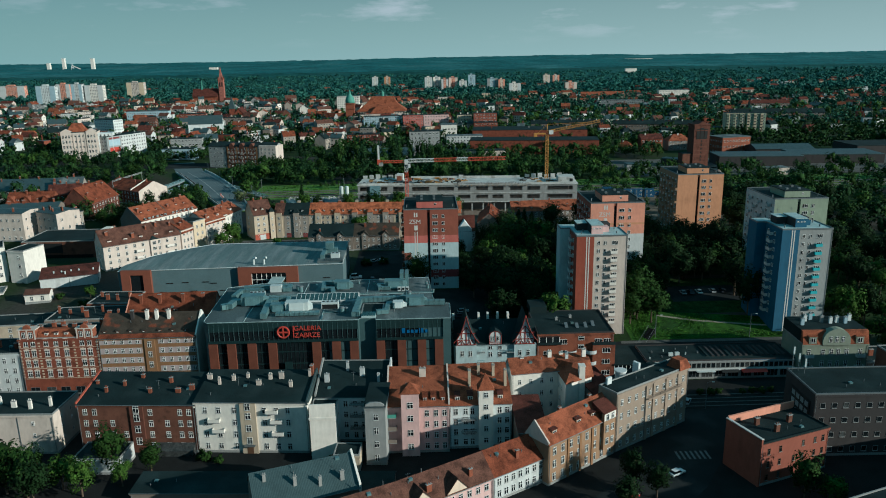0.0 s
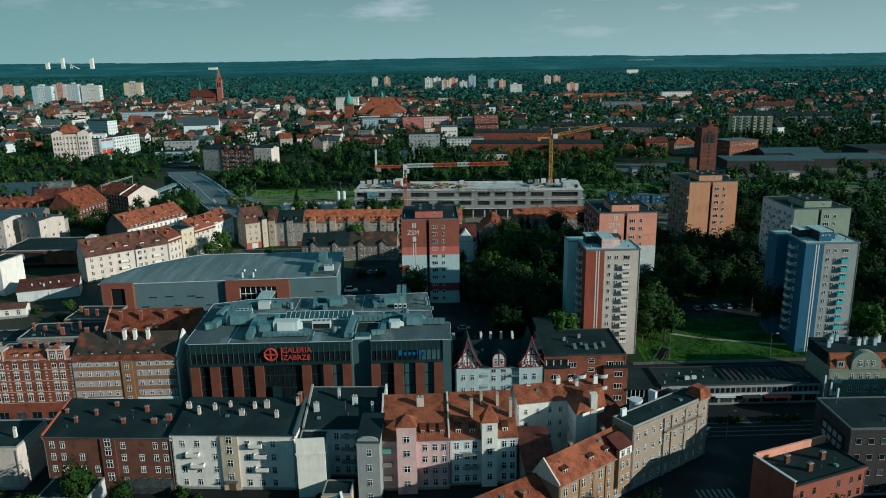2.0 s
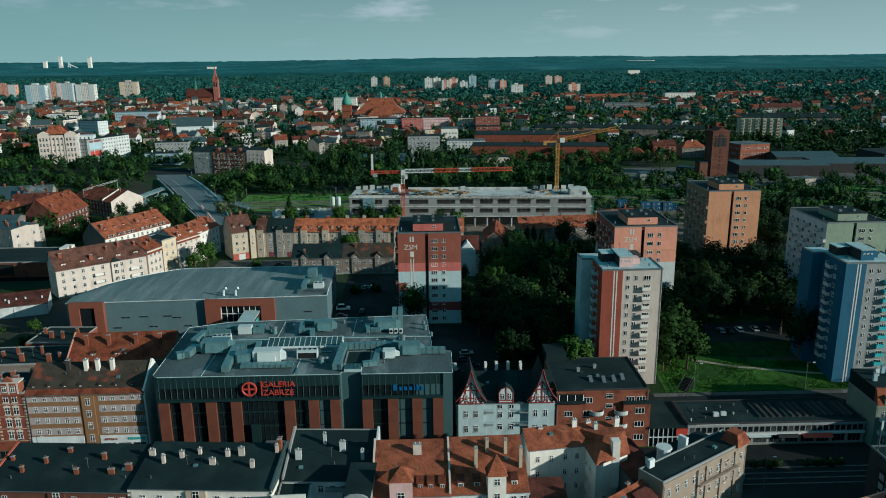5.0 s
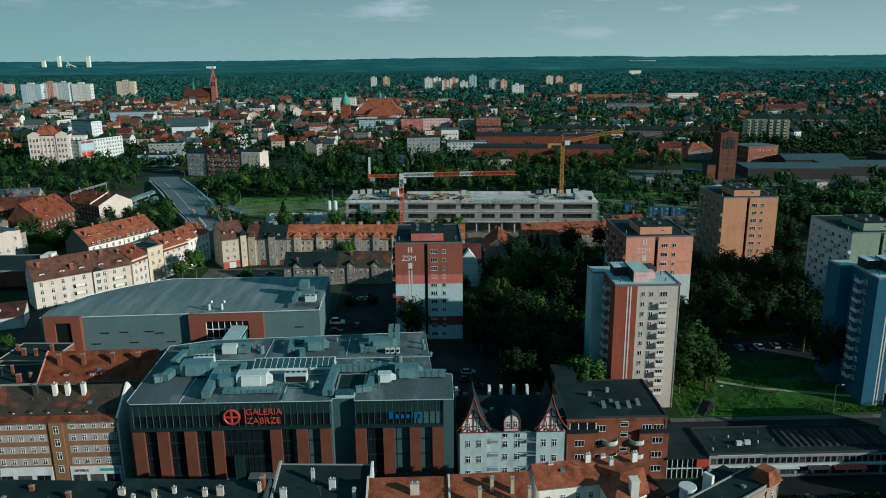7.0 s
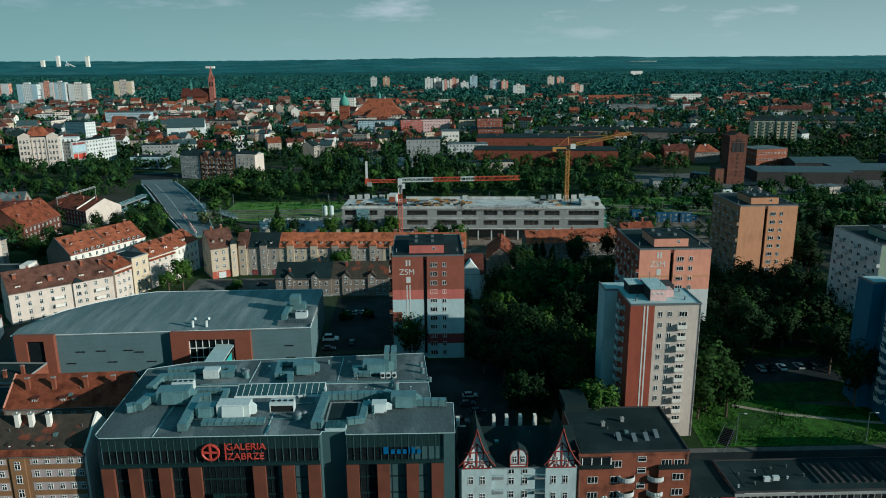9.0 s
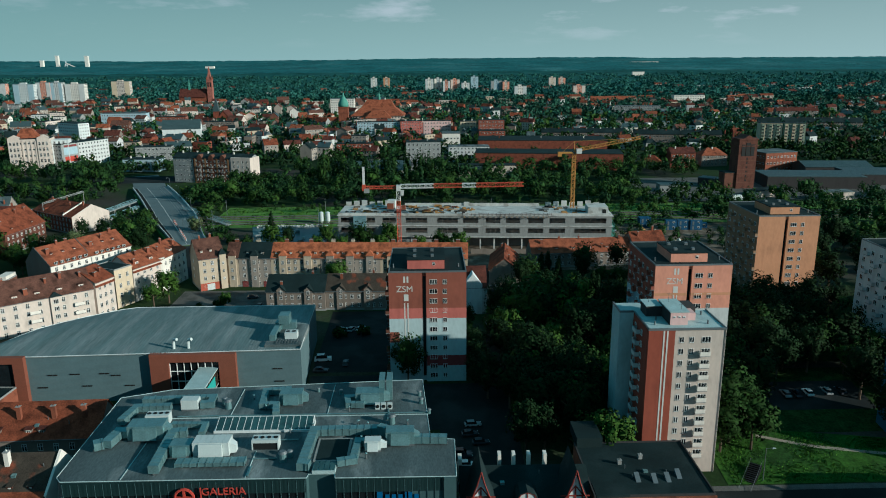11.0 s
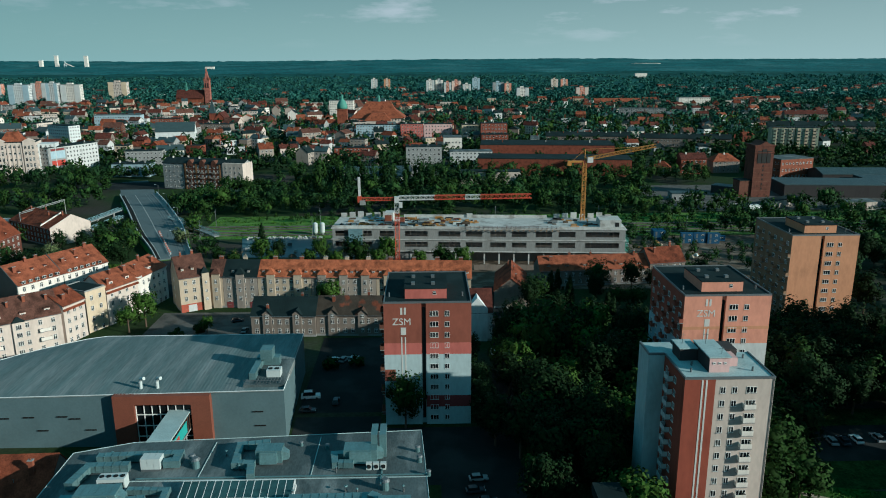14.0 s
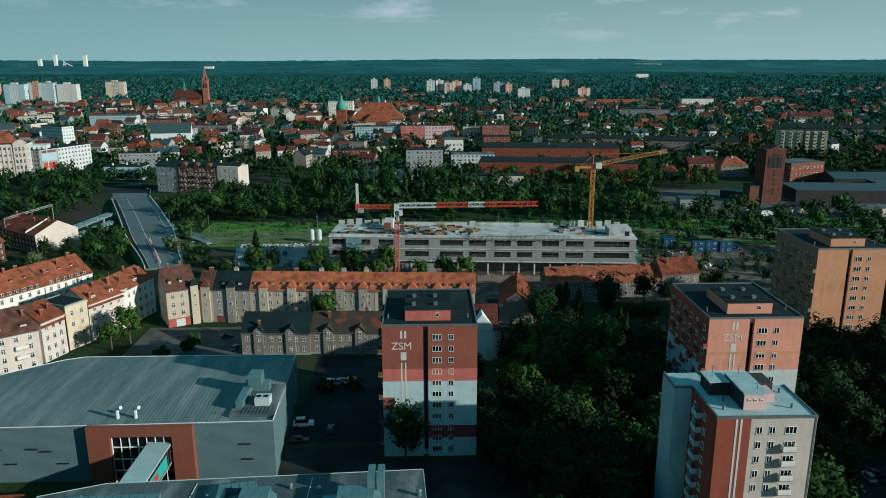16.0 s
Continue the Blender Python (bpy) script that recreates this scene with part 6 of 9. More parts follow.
for u, mm in ((9.0, "dark_grey"), (13.6, "white"), (16.6, "white"), (20.4, "white")):
    chimney(apt, u, 6.0, 22.6, 2.8, 0.9, 1.1, mm, 1)
part("eave_strip", Shape().along_x([(-0.55, 18.60), (0.9, 19.50), (0.9, 19.58), (-0.55, 18.68)], 0.1, 29.6), ["tile"], apt, "reddish tiles along the eaves")
part("fire_wall", Shape().along_x([(0, -2), (13, -2), (13, 19.2), (8, 24.6), (0, 19.2)], 29.7, 30.2), ["white"], apt, "white gable wall")
orn = tenement("ornate red brick tenement with white trim and tiled mansard", -127.4, 217.0, 0.5, 24.2, 13, 19.0, "brick", "bitumen", "flat", 0, 0.5, floors=5, cols=[], first=2.0)
for k in range(4):
    z = 7.4 + 3.4 * k
    windows(orn, 24.2, 13, "f", [2.2, 4.4, 8.4, 11.4, 14.4, 19.4, 21.6], [z], 1.35, 2.0)
    part("string_course", Shape().box(-0.05, -0.12, z - 1.62, 24.25, 0.0, z - 1.52), ["beige"], orn)
    for u in (2.2, 4.4, 8.4, 11.4, 14.4, 19.4, 21.6):
        part("lintel", Shape().along_y([(u - 0.95, z + 1.02), (u + 0.95, z + 1.02), (u + 0.8, z + 1.42), (u, z + 1.62), (u - 0.8, z + 1.42)], -0.14, -0.002), ["cream"], orn)
        part("sill", Shape().box(u - 0.85, -0.22, z - 1.2, u + 0.85, -0.002, z - 1.05), ["cream"], orn)
    for u in (0.3, 6.2, 16.9, 23.9):
        for q in range(3):
            part("quoin", Shape().box(u - 0.3, -0.14, z - 1.2 + q * 1.0, u + 0.3, -0.003, z - 0.75 + q * 1.0), ["beige"], orn)
part("mansard", Shape().along_x([(-0.1, 19.0), (1.6, 21.6), (3.0, 21.6), (3.0, 19.0)], 6.0, 17.2), ["tile_bright"], orn)
for u in (3.2, 20.6):
    part("gable", Shape().box(u - 2.6, -0.2, 19.0, u + 2.6, 2.4, 22.0), ["brick_orange"], orn)
    part("cornice", Shape().box(u - 2.8, -0.35, 22.0, u + 2.8, 2.5, 22.3), ["cream"], orn)
    part("pediment", Shape().along_y([(u - 1.3, 22.3), (u + 1.3, 22.3), (u + 0.9, 23.2), (u, 23.7), (u - 0.9, 23.2)], -0.25, 0.4), ["brick_orange"], orn)
    for e in (-2.3, 0.0, 2.3):
        part("pilaster", Shape().box(u + e - 0.22, -0.3, 19.0, u + e + 0.22, -0.21, 22.0), ["cream"], orn)
    windows(orn, 24.2, 13, "f", [u - 1.1, u + 1.1], [20.4], 1.1, 1.8, o=0.22)
for u in (8.6, 11.6, 14.6):
    dormer(orn, u, 0.6, 19.4, 1.3, 1.4, 1.6, "tile_dark", "cream")
for u in spaced(1, 23, 9):
    chimney(orn, u, 8 + pick.uniform(-2.5, 3), 19.2, 2.0, 1.2, 0.8, "brick_orange", 2)
windows(orn, 24.2, 13, "f", [3, 8, 12.4, 17, 21.4], [1.7], 2.8, 2.4, "split", "steel")
tenement("pale grey tenement with shops and a black roof", -152, 217.0, 0.5, 24.2, 13, 14.2, "pale_grey", "bitumen", "flat", 0, 0.5, floors=4, cols=8, chim=4)
rr = tenement("rear wing with a steep red tiled roof and tall brick chimneys", -106, 246.0, 2, 30, 13, 10.5, "old", "tile", "gable", 5.6, 0.6, floors=3, cols=8, z=-6)
for u in (4.5, 11, 19, 26):
    chimney(rr, u, 4.2, 14.0, 2.8, 1.0, 0.8, "brick_orange", 1)
for u in (7, 14, 17):
    dormer(rr, u, 1.2, 11.0, 1.6, 1.3, 2.4, "tile_dark", "old")
part("fire_wall", Shape().along_x([(0, -2), (13, -2), (13, 11), (8, 16.6), (0, 11)], -0.3, 0.1), ["coral"], rr, "bare pink-orange gable wall")
tenement("low dark-roofed rear building with brick chimneys", -134, 246, 2, 27, 14, 9.5, "old", "bitumen", "flat", 0, 0.5, floors=2, cols=5, z=-6, chim=7, chim_m="brick_orange")
tenement("grey rear building with a flat roof", -160, 248, 4, 24, 12, 6, "beige", "bitumen", "flat", 0, 0.5, floors=2, cols=5, z=-5)

# unseen plain houses, added out of view to shade the street and shops
for x, y, a, w in ((134, 176, 0, 22), (134, 193, 0, 24), (72, 112, 20, 26), (98, 122, 20, 30), (130, 136, 20, 26)):
    tenement("unseen plain brick house added to shade the street", x, y, a, w, 11, 15, "brick_brown", "bitumen", "flat", 0, 0.5, floors=4, cols=7)


# ---- houses in the middle distance ----
w1 = tenement("white rendered house with bare walls", -195, 300, 28, 17, 14, 17.0, "white", "bitumen", "flat", 0, 0.5, floors=5, cols=5, z=-2, sides="r", skip=0.15)
tenement("white plastered house beside the brown shop block", -177.6, 305.9, -14, 8, 12, 16.0, "white", "bitumen", "flat", 0, 0.5, floors=4, cols=[5.5], z=-2)
shopb = tenement("brown flat-roofed commercial block with a dark poster", -193, 345.5, 0, 34, 25, 9, "brick_brown", "bitumen", "flat", 0, 0.5, floors=2, cols=None, z=-1, name="commercial_block", group="")
part("billboard", Shape().box(7, -0.25, 3.6, 19, -0.05, 8.2), ["black"], shopb, "large dark poster")
part("billboard_mark", Shape().box(8.6, -0.3, 4.6, 10.4, -0.25, 7.6), ["grey"], shopb)
part("glazing", Shape().box(7, -0.12, -1, 33, -0.02, 2.6), ["glass"], shopb)
part("fire_wall", Shape().box(30, 18, 9, 33.6, 25, 10.6), ["white"], shopb)
# Dark roof colour holds the shadow of the white house beside it.
pv = tenement("low pavilion with a red-brown metal roof darkened as in shadow", -160, 295, 19, 22, 11, 5.2, "pale_grey", "tile_dark", "gable", 2.2, 0.95, floors=1, cols=None, z=-1, name="pavilion", group="")
for u in (5, 8, 9.4, 11.5, 14.5, 20):
    part("roof_vent", Shape().tube((u, 2 + u % 3, 5.8), (u, 2 + u % 3, 7.1), 0.3, n=8), ["unit"], pv)
for u in (11, 22):
    part("downpipe", Shape().tube((u, -0.15, -1), (u, -0.15, 5.5), 0.08), ["steel"], pv)
tenement("small white shed with a red-brown tiled roof", -158.5, 279.5, 10, 9, 5, 3.6, "white", "tile_brown", "gable", 1.2, 0.6, floors=1, cols=2, z=-1, name="shed", group="")
bk = tenement("low brick house with a flat dark felt roof", -126.5, 262.5, -3, 16, 14, 9.0, "brick_orange", "bitumen", "flat", 0, 0.5, floors=2, cols=6, z=-5, sides="l", chim=4, chim_m="brick_orange")
tenement("white building with an odd stepped outline", -193, 282, 20, 22, 10, 4.5, "white", "felt_grey", "flat", 0, 0.5, floors=1, cols=3, z=-4, name="pavilion", group="")


def row_house(label, x0, y0, x1, y1, d, h, wall, roof_m, z=0.0, rise=4.5, rf=0.5, floors=4, per=3.0, chim=3, dorm=0, kind="gable", wh=1.6, sides=""):
    a, L = base_line(x0, y0, x1, y1)
    t = tenement(label, x0, y0, a, L, d, h, wall, roof_m, kind, rise, rf, floors=floors, cols=max(2, int(L / per)), z=z, wh=wh, chim=chim, sides=sides, group="row houses")
    for i in range(dorm):
        dormer(t, L * (i + 0.5) / dorm, 1.4, h + 0.5, 1.7, 1.5, 2.6, roof_m, wall)
    return t


c1 = row_house("long cream row house with a brown tiled roof and wall dormers", -143.4, 319.4, -116.6, 341.3, 12, 12.4, "cream", "tile_brown", -1, 6.0, 0.62, 4, 3.6, 6, 5, sides="l")
part("bay", Shape().box(20.5, -0.8, 0, 24.0, 0, 12.2), ["cream"], c1)
part("bay_roof", Shape().loft([[(20.2, -1.1, 12.2), (24.3, -1.1, 12.2), (24.3, 1.6, 12.2), (20.2, 1.6, 12.2)], [(22.0, 0.4, 13.6), (22.5, 0.4, 13.6), (22.5, 0.8, 13.6), (22.0, 0.8, 13.6)]]), ["bitumen"], c1)
windows(c1, 38.5, 12, "f", [22.2], [2.4, 5.2, 8.0, 10.6], 1.6, 1.5, "triple", o=0.8)
for u in (15.5, 29.5):
    for z in (4.6, 7.6):
        balcony(c1, SIDES["f"](38.5, 12, u, z, 0), 3.2, 1.1, "white")
wr = row_house("cream row house with a black roof edge", -116.3, 342.4, -113.3, 351.0, 12, 14.0, "cream", "tile", -1, 4.0, 0.62, 4, 3.0, 2)
part("shop_roof", Shape().along_x([(-0.6, 12.2), (0, 12.2), (0, 12.9)], 0, 9.1), ["tile"], wr)
row_house("pale yellow stair house", -113.4, 352.2, -109.8, 359.5, 12, 15.6, "yellow", "bitumen", -1, 0, 0.5, 4, 3.4, 0, kind="flat")
cr_ = row_house("cream row house with an orange tiled roof", -109.6, 359.7, -103.5, 373.0, 12, 14.0, "cream", "tile_bright", -1, 4.2, 0.6, 4, 3.0, 3, 2)
part("shop_roof", Shape().along_x([(-0.6, 12.4), (0, 12.4), (0, 13.1)], 0, 14.5), ["tile"], cr_)
wc = row_house("white row house with a rounded corner and orange roof", -103.3, 373.4, -99.2, 390.0, 12, 14.2, "white", "tile_bright", -1, 4.0, 0.6, 4, 3.2, 3, 1)
part("corner", Shape().tube((0.6, 1.4, -1), (0.6, 1.4, 14.6), 1.9, n=14), ["white"], wc, "rounded white corner")
be = row_house("beige end house with a red tiled roof", -88.6, 372.0, -79.6, 377.2, 14, 13.0, "beige", "tile_brown", 0, 6.2, 0.6, 4, 3.0, 2)
part("plinth_band", Shape().box(0, -0.08, 0, 10.4, -0.01, 3.0), ["red_paint"], be, "brick-red painted ground floor")
part("garage_door", Shape().box(2.6, -0.14, 0, 5.6, -0.09, 2.6), ["pale_grey"], be)
part("stair_tower", Shape().box(8.0, -1.0, 0, 10.6, 0.5, 14.2), ["beige"], be)
part("stair_roof", Shape().loft([[(7.7, -1.3, 14.2), (10.9, -1.3, 14.2), (10.9, 1.2, 14.2), (7.7, 1.2, 14.2)], [(9.2, -0.1, 16.4), (9.4, -0.1, 16.4), (9.4, 0.1, 16.4), (9.2, 0.1, 16.4)]]), ["bitumen"], be)
windows(be, 10.4, 14, "f", [9.3], [4.2, 7.4, 10.6], 0.8, 1.1, o=1.0)
windows(be, 10.4, 14, "l", [5.0], [4.2, 7.4, 10.6], 0.9, 1.4)
for u in (2.0, 5.6):
    dormer(be, u, 2.4, 15.0, 1.0, 0.9, 1.6, "tile_brown", "beige", 0.7, 0.6)
x = -79.4
for i, (wd, wl_, rf_) in enumerate(((5, "beige", "tile_brown"), (13, "stucco", "bitumen"), (20, "beige", "tile_orange"), (24, "stucco", "tile_orange"), (35, "beige", "tile_orange"))):
    y = 378.0 - 0.06 * (x + 79)
    y2 = 378.0 - 0.06 * (x + wd + 79)
    t = row_house("weathered brown row house with tiled roof and small stair gables" if rf_ != "bitumen" else "weathered grey row house with a black roof", x, y, x + wd - 0.15, y2, 11, 12.2, wl_, rf_, 0, 4.8, 0.52, 4, 2.7, 0)
    for c in spaced(0, wd, max(1, int(wd / 8))):
        for du in (-2.9, 2.9):
            if 0.8 < c + du < wd - 0.8:
                dormer(t, c + du, 1.2, 13.3, 1.1, 0.9, 1.9, rf_, wl_, 0.8, 0.7)
        chimney(t, c + 0.4, 6.6, 16.2, 1.9, 1.5, 0.8, "beige" if i % 2 else "brick_orange", 2)
    if i < 2:
        for du in spaced(0, wd, max(1, int(wd / 4))):
            part("garage_door", Shape().box(du - 1.2, -0.1, 0, du + 1.2, -0.02, 2.3), ["copper" if int(du) % 2 else "wine"], t, "painted garage door")
    for c in spaced(0, wd, max(1, int(wd / 8))):
        part("stair_bay", Shape().box(c - 1.5, -0.7, 0, c + 1.5, 0, 13.2), [wl_], t)
        part("stair_roof", Shape().face([(c - 1.8, -1.0, 13.2), (c + 1.8, -1.0, 13.2), (c, 0.9, 15.4)]).face([(c + 1.8, -1.0, 13.2), (c + 1.8, 3, 13.2), (c, 0.9, 15.4)]).face([(c - 1.8, 3, 13.2), (c - 1.8, -1.0, 13.2), (c, 0.9, 15.4)]), [rf_], t)
        windows(t, wd, 11, "f", [c], [4, 7.2, 10.4], 1.0, 1.5, o=0.7)
    x += wd
for x0, x1, rf_ in ((-57.5, -36, "bitumen"), (-35.8, -14, "mossy_tile")):
    t = row_house("low brown row house with a black tiled roof", x0, 347.5, x1, 346.5, 12, 7.4, "old", rf_, 0, 4.6, 0.5, 2, 2.6, 2)
    for c in (5.5, 15.5):
        part("gable", Shape().along_y([(c - 1.5, 0), (c + 1.5, 0), (c + 1.5, 8.0), (c, 9.4), (c - 1.5, 8.0)], -0.5, 4), ["old"], t)
        part("gable_roof", Shape().slab([(c - 1.9, -0.8, 7.8), (c, -0.8, 9.7), (c, 4, 9.7), (c - 1.9, 4, 7.8)], 0.15).slab([(c, -0.8, 9.7), (c + 1.9, -0.8, 7.8), (c + 1.9, 4, 7.8), (c, 4, 9.7)], 0.15), [rf_], t)
        windows(t, 21, 12, "f", [c], [2.2, 5.2, 7.2], 1.1, 1.3, o=0.52)
sg = row_house("small grey house with a steep red roof", 13.5, 341, 22.5, 341, 12, 10.0, "pale_grey", "tile_dark", 0, 6.0, 0.5, 3, 3.6, 1)
part("gable", Shape().along_y([(0.6, 0), (7.4, 0), (7.4, 11.0), (4, 15.0), (0.6, 11.0)], -0.5, 5), ["cool_white"], sg)
row_house("old row house with a broad red tiled roof", 47, 399, 92, 402, 12, 6.6, "old", "tile_bright", 0, 4.6, 0.5, 2, 3.0, 5, 6)
row_house("old end house with a steep red roof", 38, 372, 41, 397, 12, 6.6, "old", "tile", 0, 5.0, 0.5, 2, 3.0, 3, 4)
row_house("old row house with a dark red roof", 92.5, 402, 108, 405, 12, 8.5, "old", "tile", 0, 5.0, 0.5, 3, 3.0, 2)
for x0, y0, x1, y1 in ((-144, 367.5, -135.2, 382.8), (-135.0, 383.1, -125.5, 399.5)):
    t = row_house("white row house with a bright orange tiled roof and roof windows", x0, y0, x1, y1, 15, 12.4, "white", "tile_bright", 0, 6.0, 0.6, 4, 3.0, 3)
    for u in (4, 9, 14):
        dormer(t, u, 4.5, 15.0, 1.0, 1.0, 1.6, "tile_dark", "concrete", 0.7, 0.6)
    windows(t, 17.6, 15, "f", spaced(1, 16.6, 6), [13.2], 1.4, 1.0, "split", o=0.3)
    part("fire_wall", Shape().along_x([(0, 0), (15, 0), (15, 12.6), (9, 19.0), (0, 12.6)], -0.35, -0.05), ["slate"], t)
tp = None
for x0, y0, x1, y1, d_, zz, rs_, rf_, wl_ in ((-196, 430.4, -193, 462, 18, 10, 9.0, "tile", "brick_dark"), (-217, 497, -185, 474, 21, 9, 5.0, "tile", "brick"),
                                              (-262, 386, -210, 380.8, 14, 15, 0.8, "slate", "cream"), (-206, 387, -192, 379.6, 14, 14.5, 0.8, "slate", "sand"), (-190, 390, -187.5, 400, 9, 12, 0.8, "bitumen", "stucco"), (-300, 505, -252, 508, 24, 6, 6.0, "slate", "old"), (-250, 500, -234, 503, 16, 8, 6.0, "felt_grey", "stucco"),
                                              (-236, 404, -206, 410, 15, 12, 2.0, "slate", "old"),
                                              (-250, 438, -224, 441, 14, 10, 5.0, "tile", "brick_orange"), (-240, 468, -214, 474, 13, 9, 5.5, "tile_dark", "brick"), (-300, 420, -266, 428, 14, 11, 4.5, "bitumen", "white"), (-292, 448, -268, 456, 14, 10, 5.0, "tile_dark", "brick")):
    t = row_house("old town house with " + ("a red tiled roof" if rf_.startswith("tile") else "a dark roof") + {"white": " and white walls", "cream": " and cream walls", "cool_white": " and pale walls"}.get(wl_, ""), x0, y0, x1, y1, d_, zz, wl_, rf_, 0, rs_, 0.55, 3, 3.2, 4, 2 if rf_ in ("tile", "tile_bright") else 0, sides="lr" if wl_ != "brick_dark" else "")
    if wl_ == "brick_orange":
        for c in (3.0, 12.0, 22.5):
            part("gable", Shape().along_y([(c - 2.2, 4), (c + 2.2, 4), (c + 2.2, 11.0), (c + 0.9, 13.6), (c - 0.9, 13.6), (c - 2.2, 11.0)], -0.5, 5), ["brick_orange"], t, "curved brick gable")
            part("gable_roof", Shape().slab([(c - 2.7, -0.8, 10.2), (c, -0.8, 13.9), (c, 6, 13.9), (c - 2.7, 6, 10.2)], 0.15).slab([(c, -0.8, 13.9), (c + 2.7, -0.8, 10.2), (c + 2.7, 6, 10.2), (c, 6, 13.9)], 0.15), [rf_], t)
            windows(t, 30, d_, "f", [c], [8.2], 1.2, 1.6, o=0.52)
    if y0 == 497:
        part("end_wall", Shape().along_x([(-0.1, 0), (d_ + 0.1, 0), (d_ + 0.1, 9.4), (d_ * 0.55, 14.6), (-0.1, 9.4)], 39.45, 39.7), ["cream"], t, "bare cream rendered end wall")
        part("fire_wall", Shape().along_x([(0, 9.2), (d_ * 0.55, 14.0), (d_ * 0.55, 14.9), (0, 10.0)], 30.6, 31.0), ["white"], t)
    if wl_ == "brick_orange":
        tp = t.matrix_basis.copy()
tagged(new("tarpaulin", Shape().slab([tuple(tp @ Vector(p)) for p in ((6, 0.6, 10.0), (17, 0.6, 10.0), (17, 6.4, 14.2), (6, 6.4, 14.2))], 0.12).mesh("tarpaulin", ["tarp"])), "bright blue tarpaulin laid over a roof", "tarpaulin")

# ---- building site ----
site = thing("building_shell", "unfinished concrete building with open storeys and formwork on top", "building site", -41, 438.0, 0, -4.0)
CW, CD = 130.5, 24.0
BAYS = ((1.3, 7.2), (13.9, 17.8), (21.3, 27.8), (32.6, 42.9), (47.7, 57.5), (60.0, 67.3), (70.9, 77.8), (80.5, 87.0), (91.0, 98.2), (101.1, 108.5), (113.0, 127.8))
# Pale slab edges and darker infill put sun and recess shade into the concrete.
for z in (6.2, 11.6, 16.6):
    part("floor_slab", Shape().box(-0.5, -0.5, z - 0.4, CW + 0.5, CD, z), ["concrete_pale"], site)
for i in range(20):
    x = 2 + i * (CW - 4.5) / 19
    for yy in (0.6, 9, 20):
        part("column", Shape().box(x - 0.3, yy, 0, x + 0.3, yy + 0.6, 5.8), ["concrete_pale"], site)
part("wall", Shape().box(0, 0.9, 0, 56, 1.2, 5.8), ["concrete"], site)
part("wall", Shape().box(104, 0.9, 0, CW, 1.2, 5.8), ["concrete"], site)
for z0, z1, z2, z3 in ((6.2, 8.0, 10.3, 11.2), (11.6, 12.9, 15.3, 16.2)):
    part("spandrel", Shape().box(0, -0.2, z0 + 0.003, CW, 0.15, z1), ["concrete"], site, "board-marked concrete spandrel")
    part("lintel", Shape().box(0, -0.2, z2, CW, 0.15, z3), ["concrete"], site)
    edge_x = 0.0
    for x0, x1 in BAYS + ((CW, CW),):
        part("pier", Shape().box(edge_x, -0.2, z1, x0, 0.15, z2), ["concrete"], site)
        edge_x = x1
        if x1 > x0:
            s = Shape()
            for i in range(1, max(2, int((x1 - x0) / 2.2))):
                x = x0 + (x1 - x0) * i / max(2, int((x1 - x0) / 2.2))
                s.box(x - 0.07, 0.3, z1, x + 0.07, 0.44, z2)
            s.box(x0, -0.12, z1 + 0.5, x1, -0.06, z1 + 0.58).box(x0, -0.12, z1 + 1.0, x1, -0.06, z1 + 1.08)
            part("guard_rail", s, ["old"], site, "timber guard rail and props in an open bay")
part("scaffold_net", Shape().box(7.4, -1.0, 0.3, 13.7, -0.9, 16.2), ["net"], site, "blue-grey net over the scaffold")
s = Shape()
for i in range(22):
    x = 60 + i * 2.0
    s.box(x - 0.05, -0.75, 16.6, x + 0.05, -0.65, 17.9)
s.box(60, -0.74, 17.2, 102, -0.68, 17.28).box(60, -0.74, 17.75, 102, -0.68, 17.83)
part("guard_rail", s, ["tile_dark"], site, "rusty edge railing of the deck")
for i in range(17):
    part("deck_beam", Shape().box(60.5 + i * 2.5, -1.6, 15.75, 60.8 + i * 2.5, -0.5, 16.1), ["formwork"], site)
part("back_wall", Shape().box(0, CD - 0.4, 0, CW, CD - 0.05, 16.2).box(-0.1, 0.4, 0, 0.25, CD - 0.4, 16.2).box(CW - 0.25, 0.4, 0, CW + 0.1, CD - 0.4, 16.2).box(4, 7, 0, 126, 7.3, 16.2), ["concrete"], site)
for x0, x1 in ((0, 27), (60, 66), (101, 130)):
    for j in range(int((x1 - x0) / 4)):
        part("parapet_wall", Shape().box(x0 + j * 4, CD - 1.0, 16.6, x0 + j * 4 + 2.8, CD - 0.7, 18.6 + (j % 3) * 0.4), ["concrete_pale"], site)
    part("parapet_wall", Shape().box(x0, 0.2, 16.6, x1, 0.5, 17.6), ["concrete_pale"], site)
part("stair_core", Shape().box(CW - 11, 3, 16.6, CW - 1.5, 13, 20.0), ["concrete_pale"], site)
part("stair_door", Shape().box(CW - 4.2, 2.9, 16.62, CW - 2.4, 2.99, 19.0), ["black"], site)
for x0, x1, z1 in ((22.5, 25.5, 20.0), (29.5, 31.5, 19.0)):
    part("brick_stub", Shape().box(x0, 10, 16.6, x1, 12, z1), ["brick_orange"], site, "unfinished red brick stub wall")
part("stair_core", Shape().box(22, 14, 16.6, 26, 20, 20.6), ["concrete_pale"], site)
for x0, y0, x1, top in ((27, -0.6, 60, 17.5), (66, -0.6, 101, 17.3), (30, CD - 0.5, 98, 17.9)):
    part("edge_wall", Shape().box(x0, y0, 16.6, x1, y0 + 0.3, top), ["concrete_pale"], site)
rnd = random.Random(11)
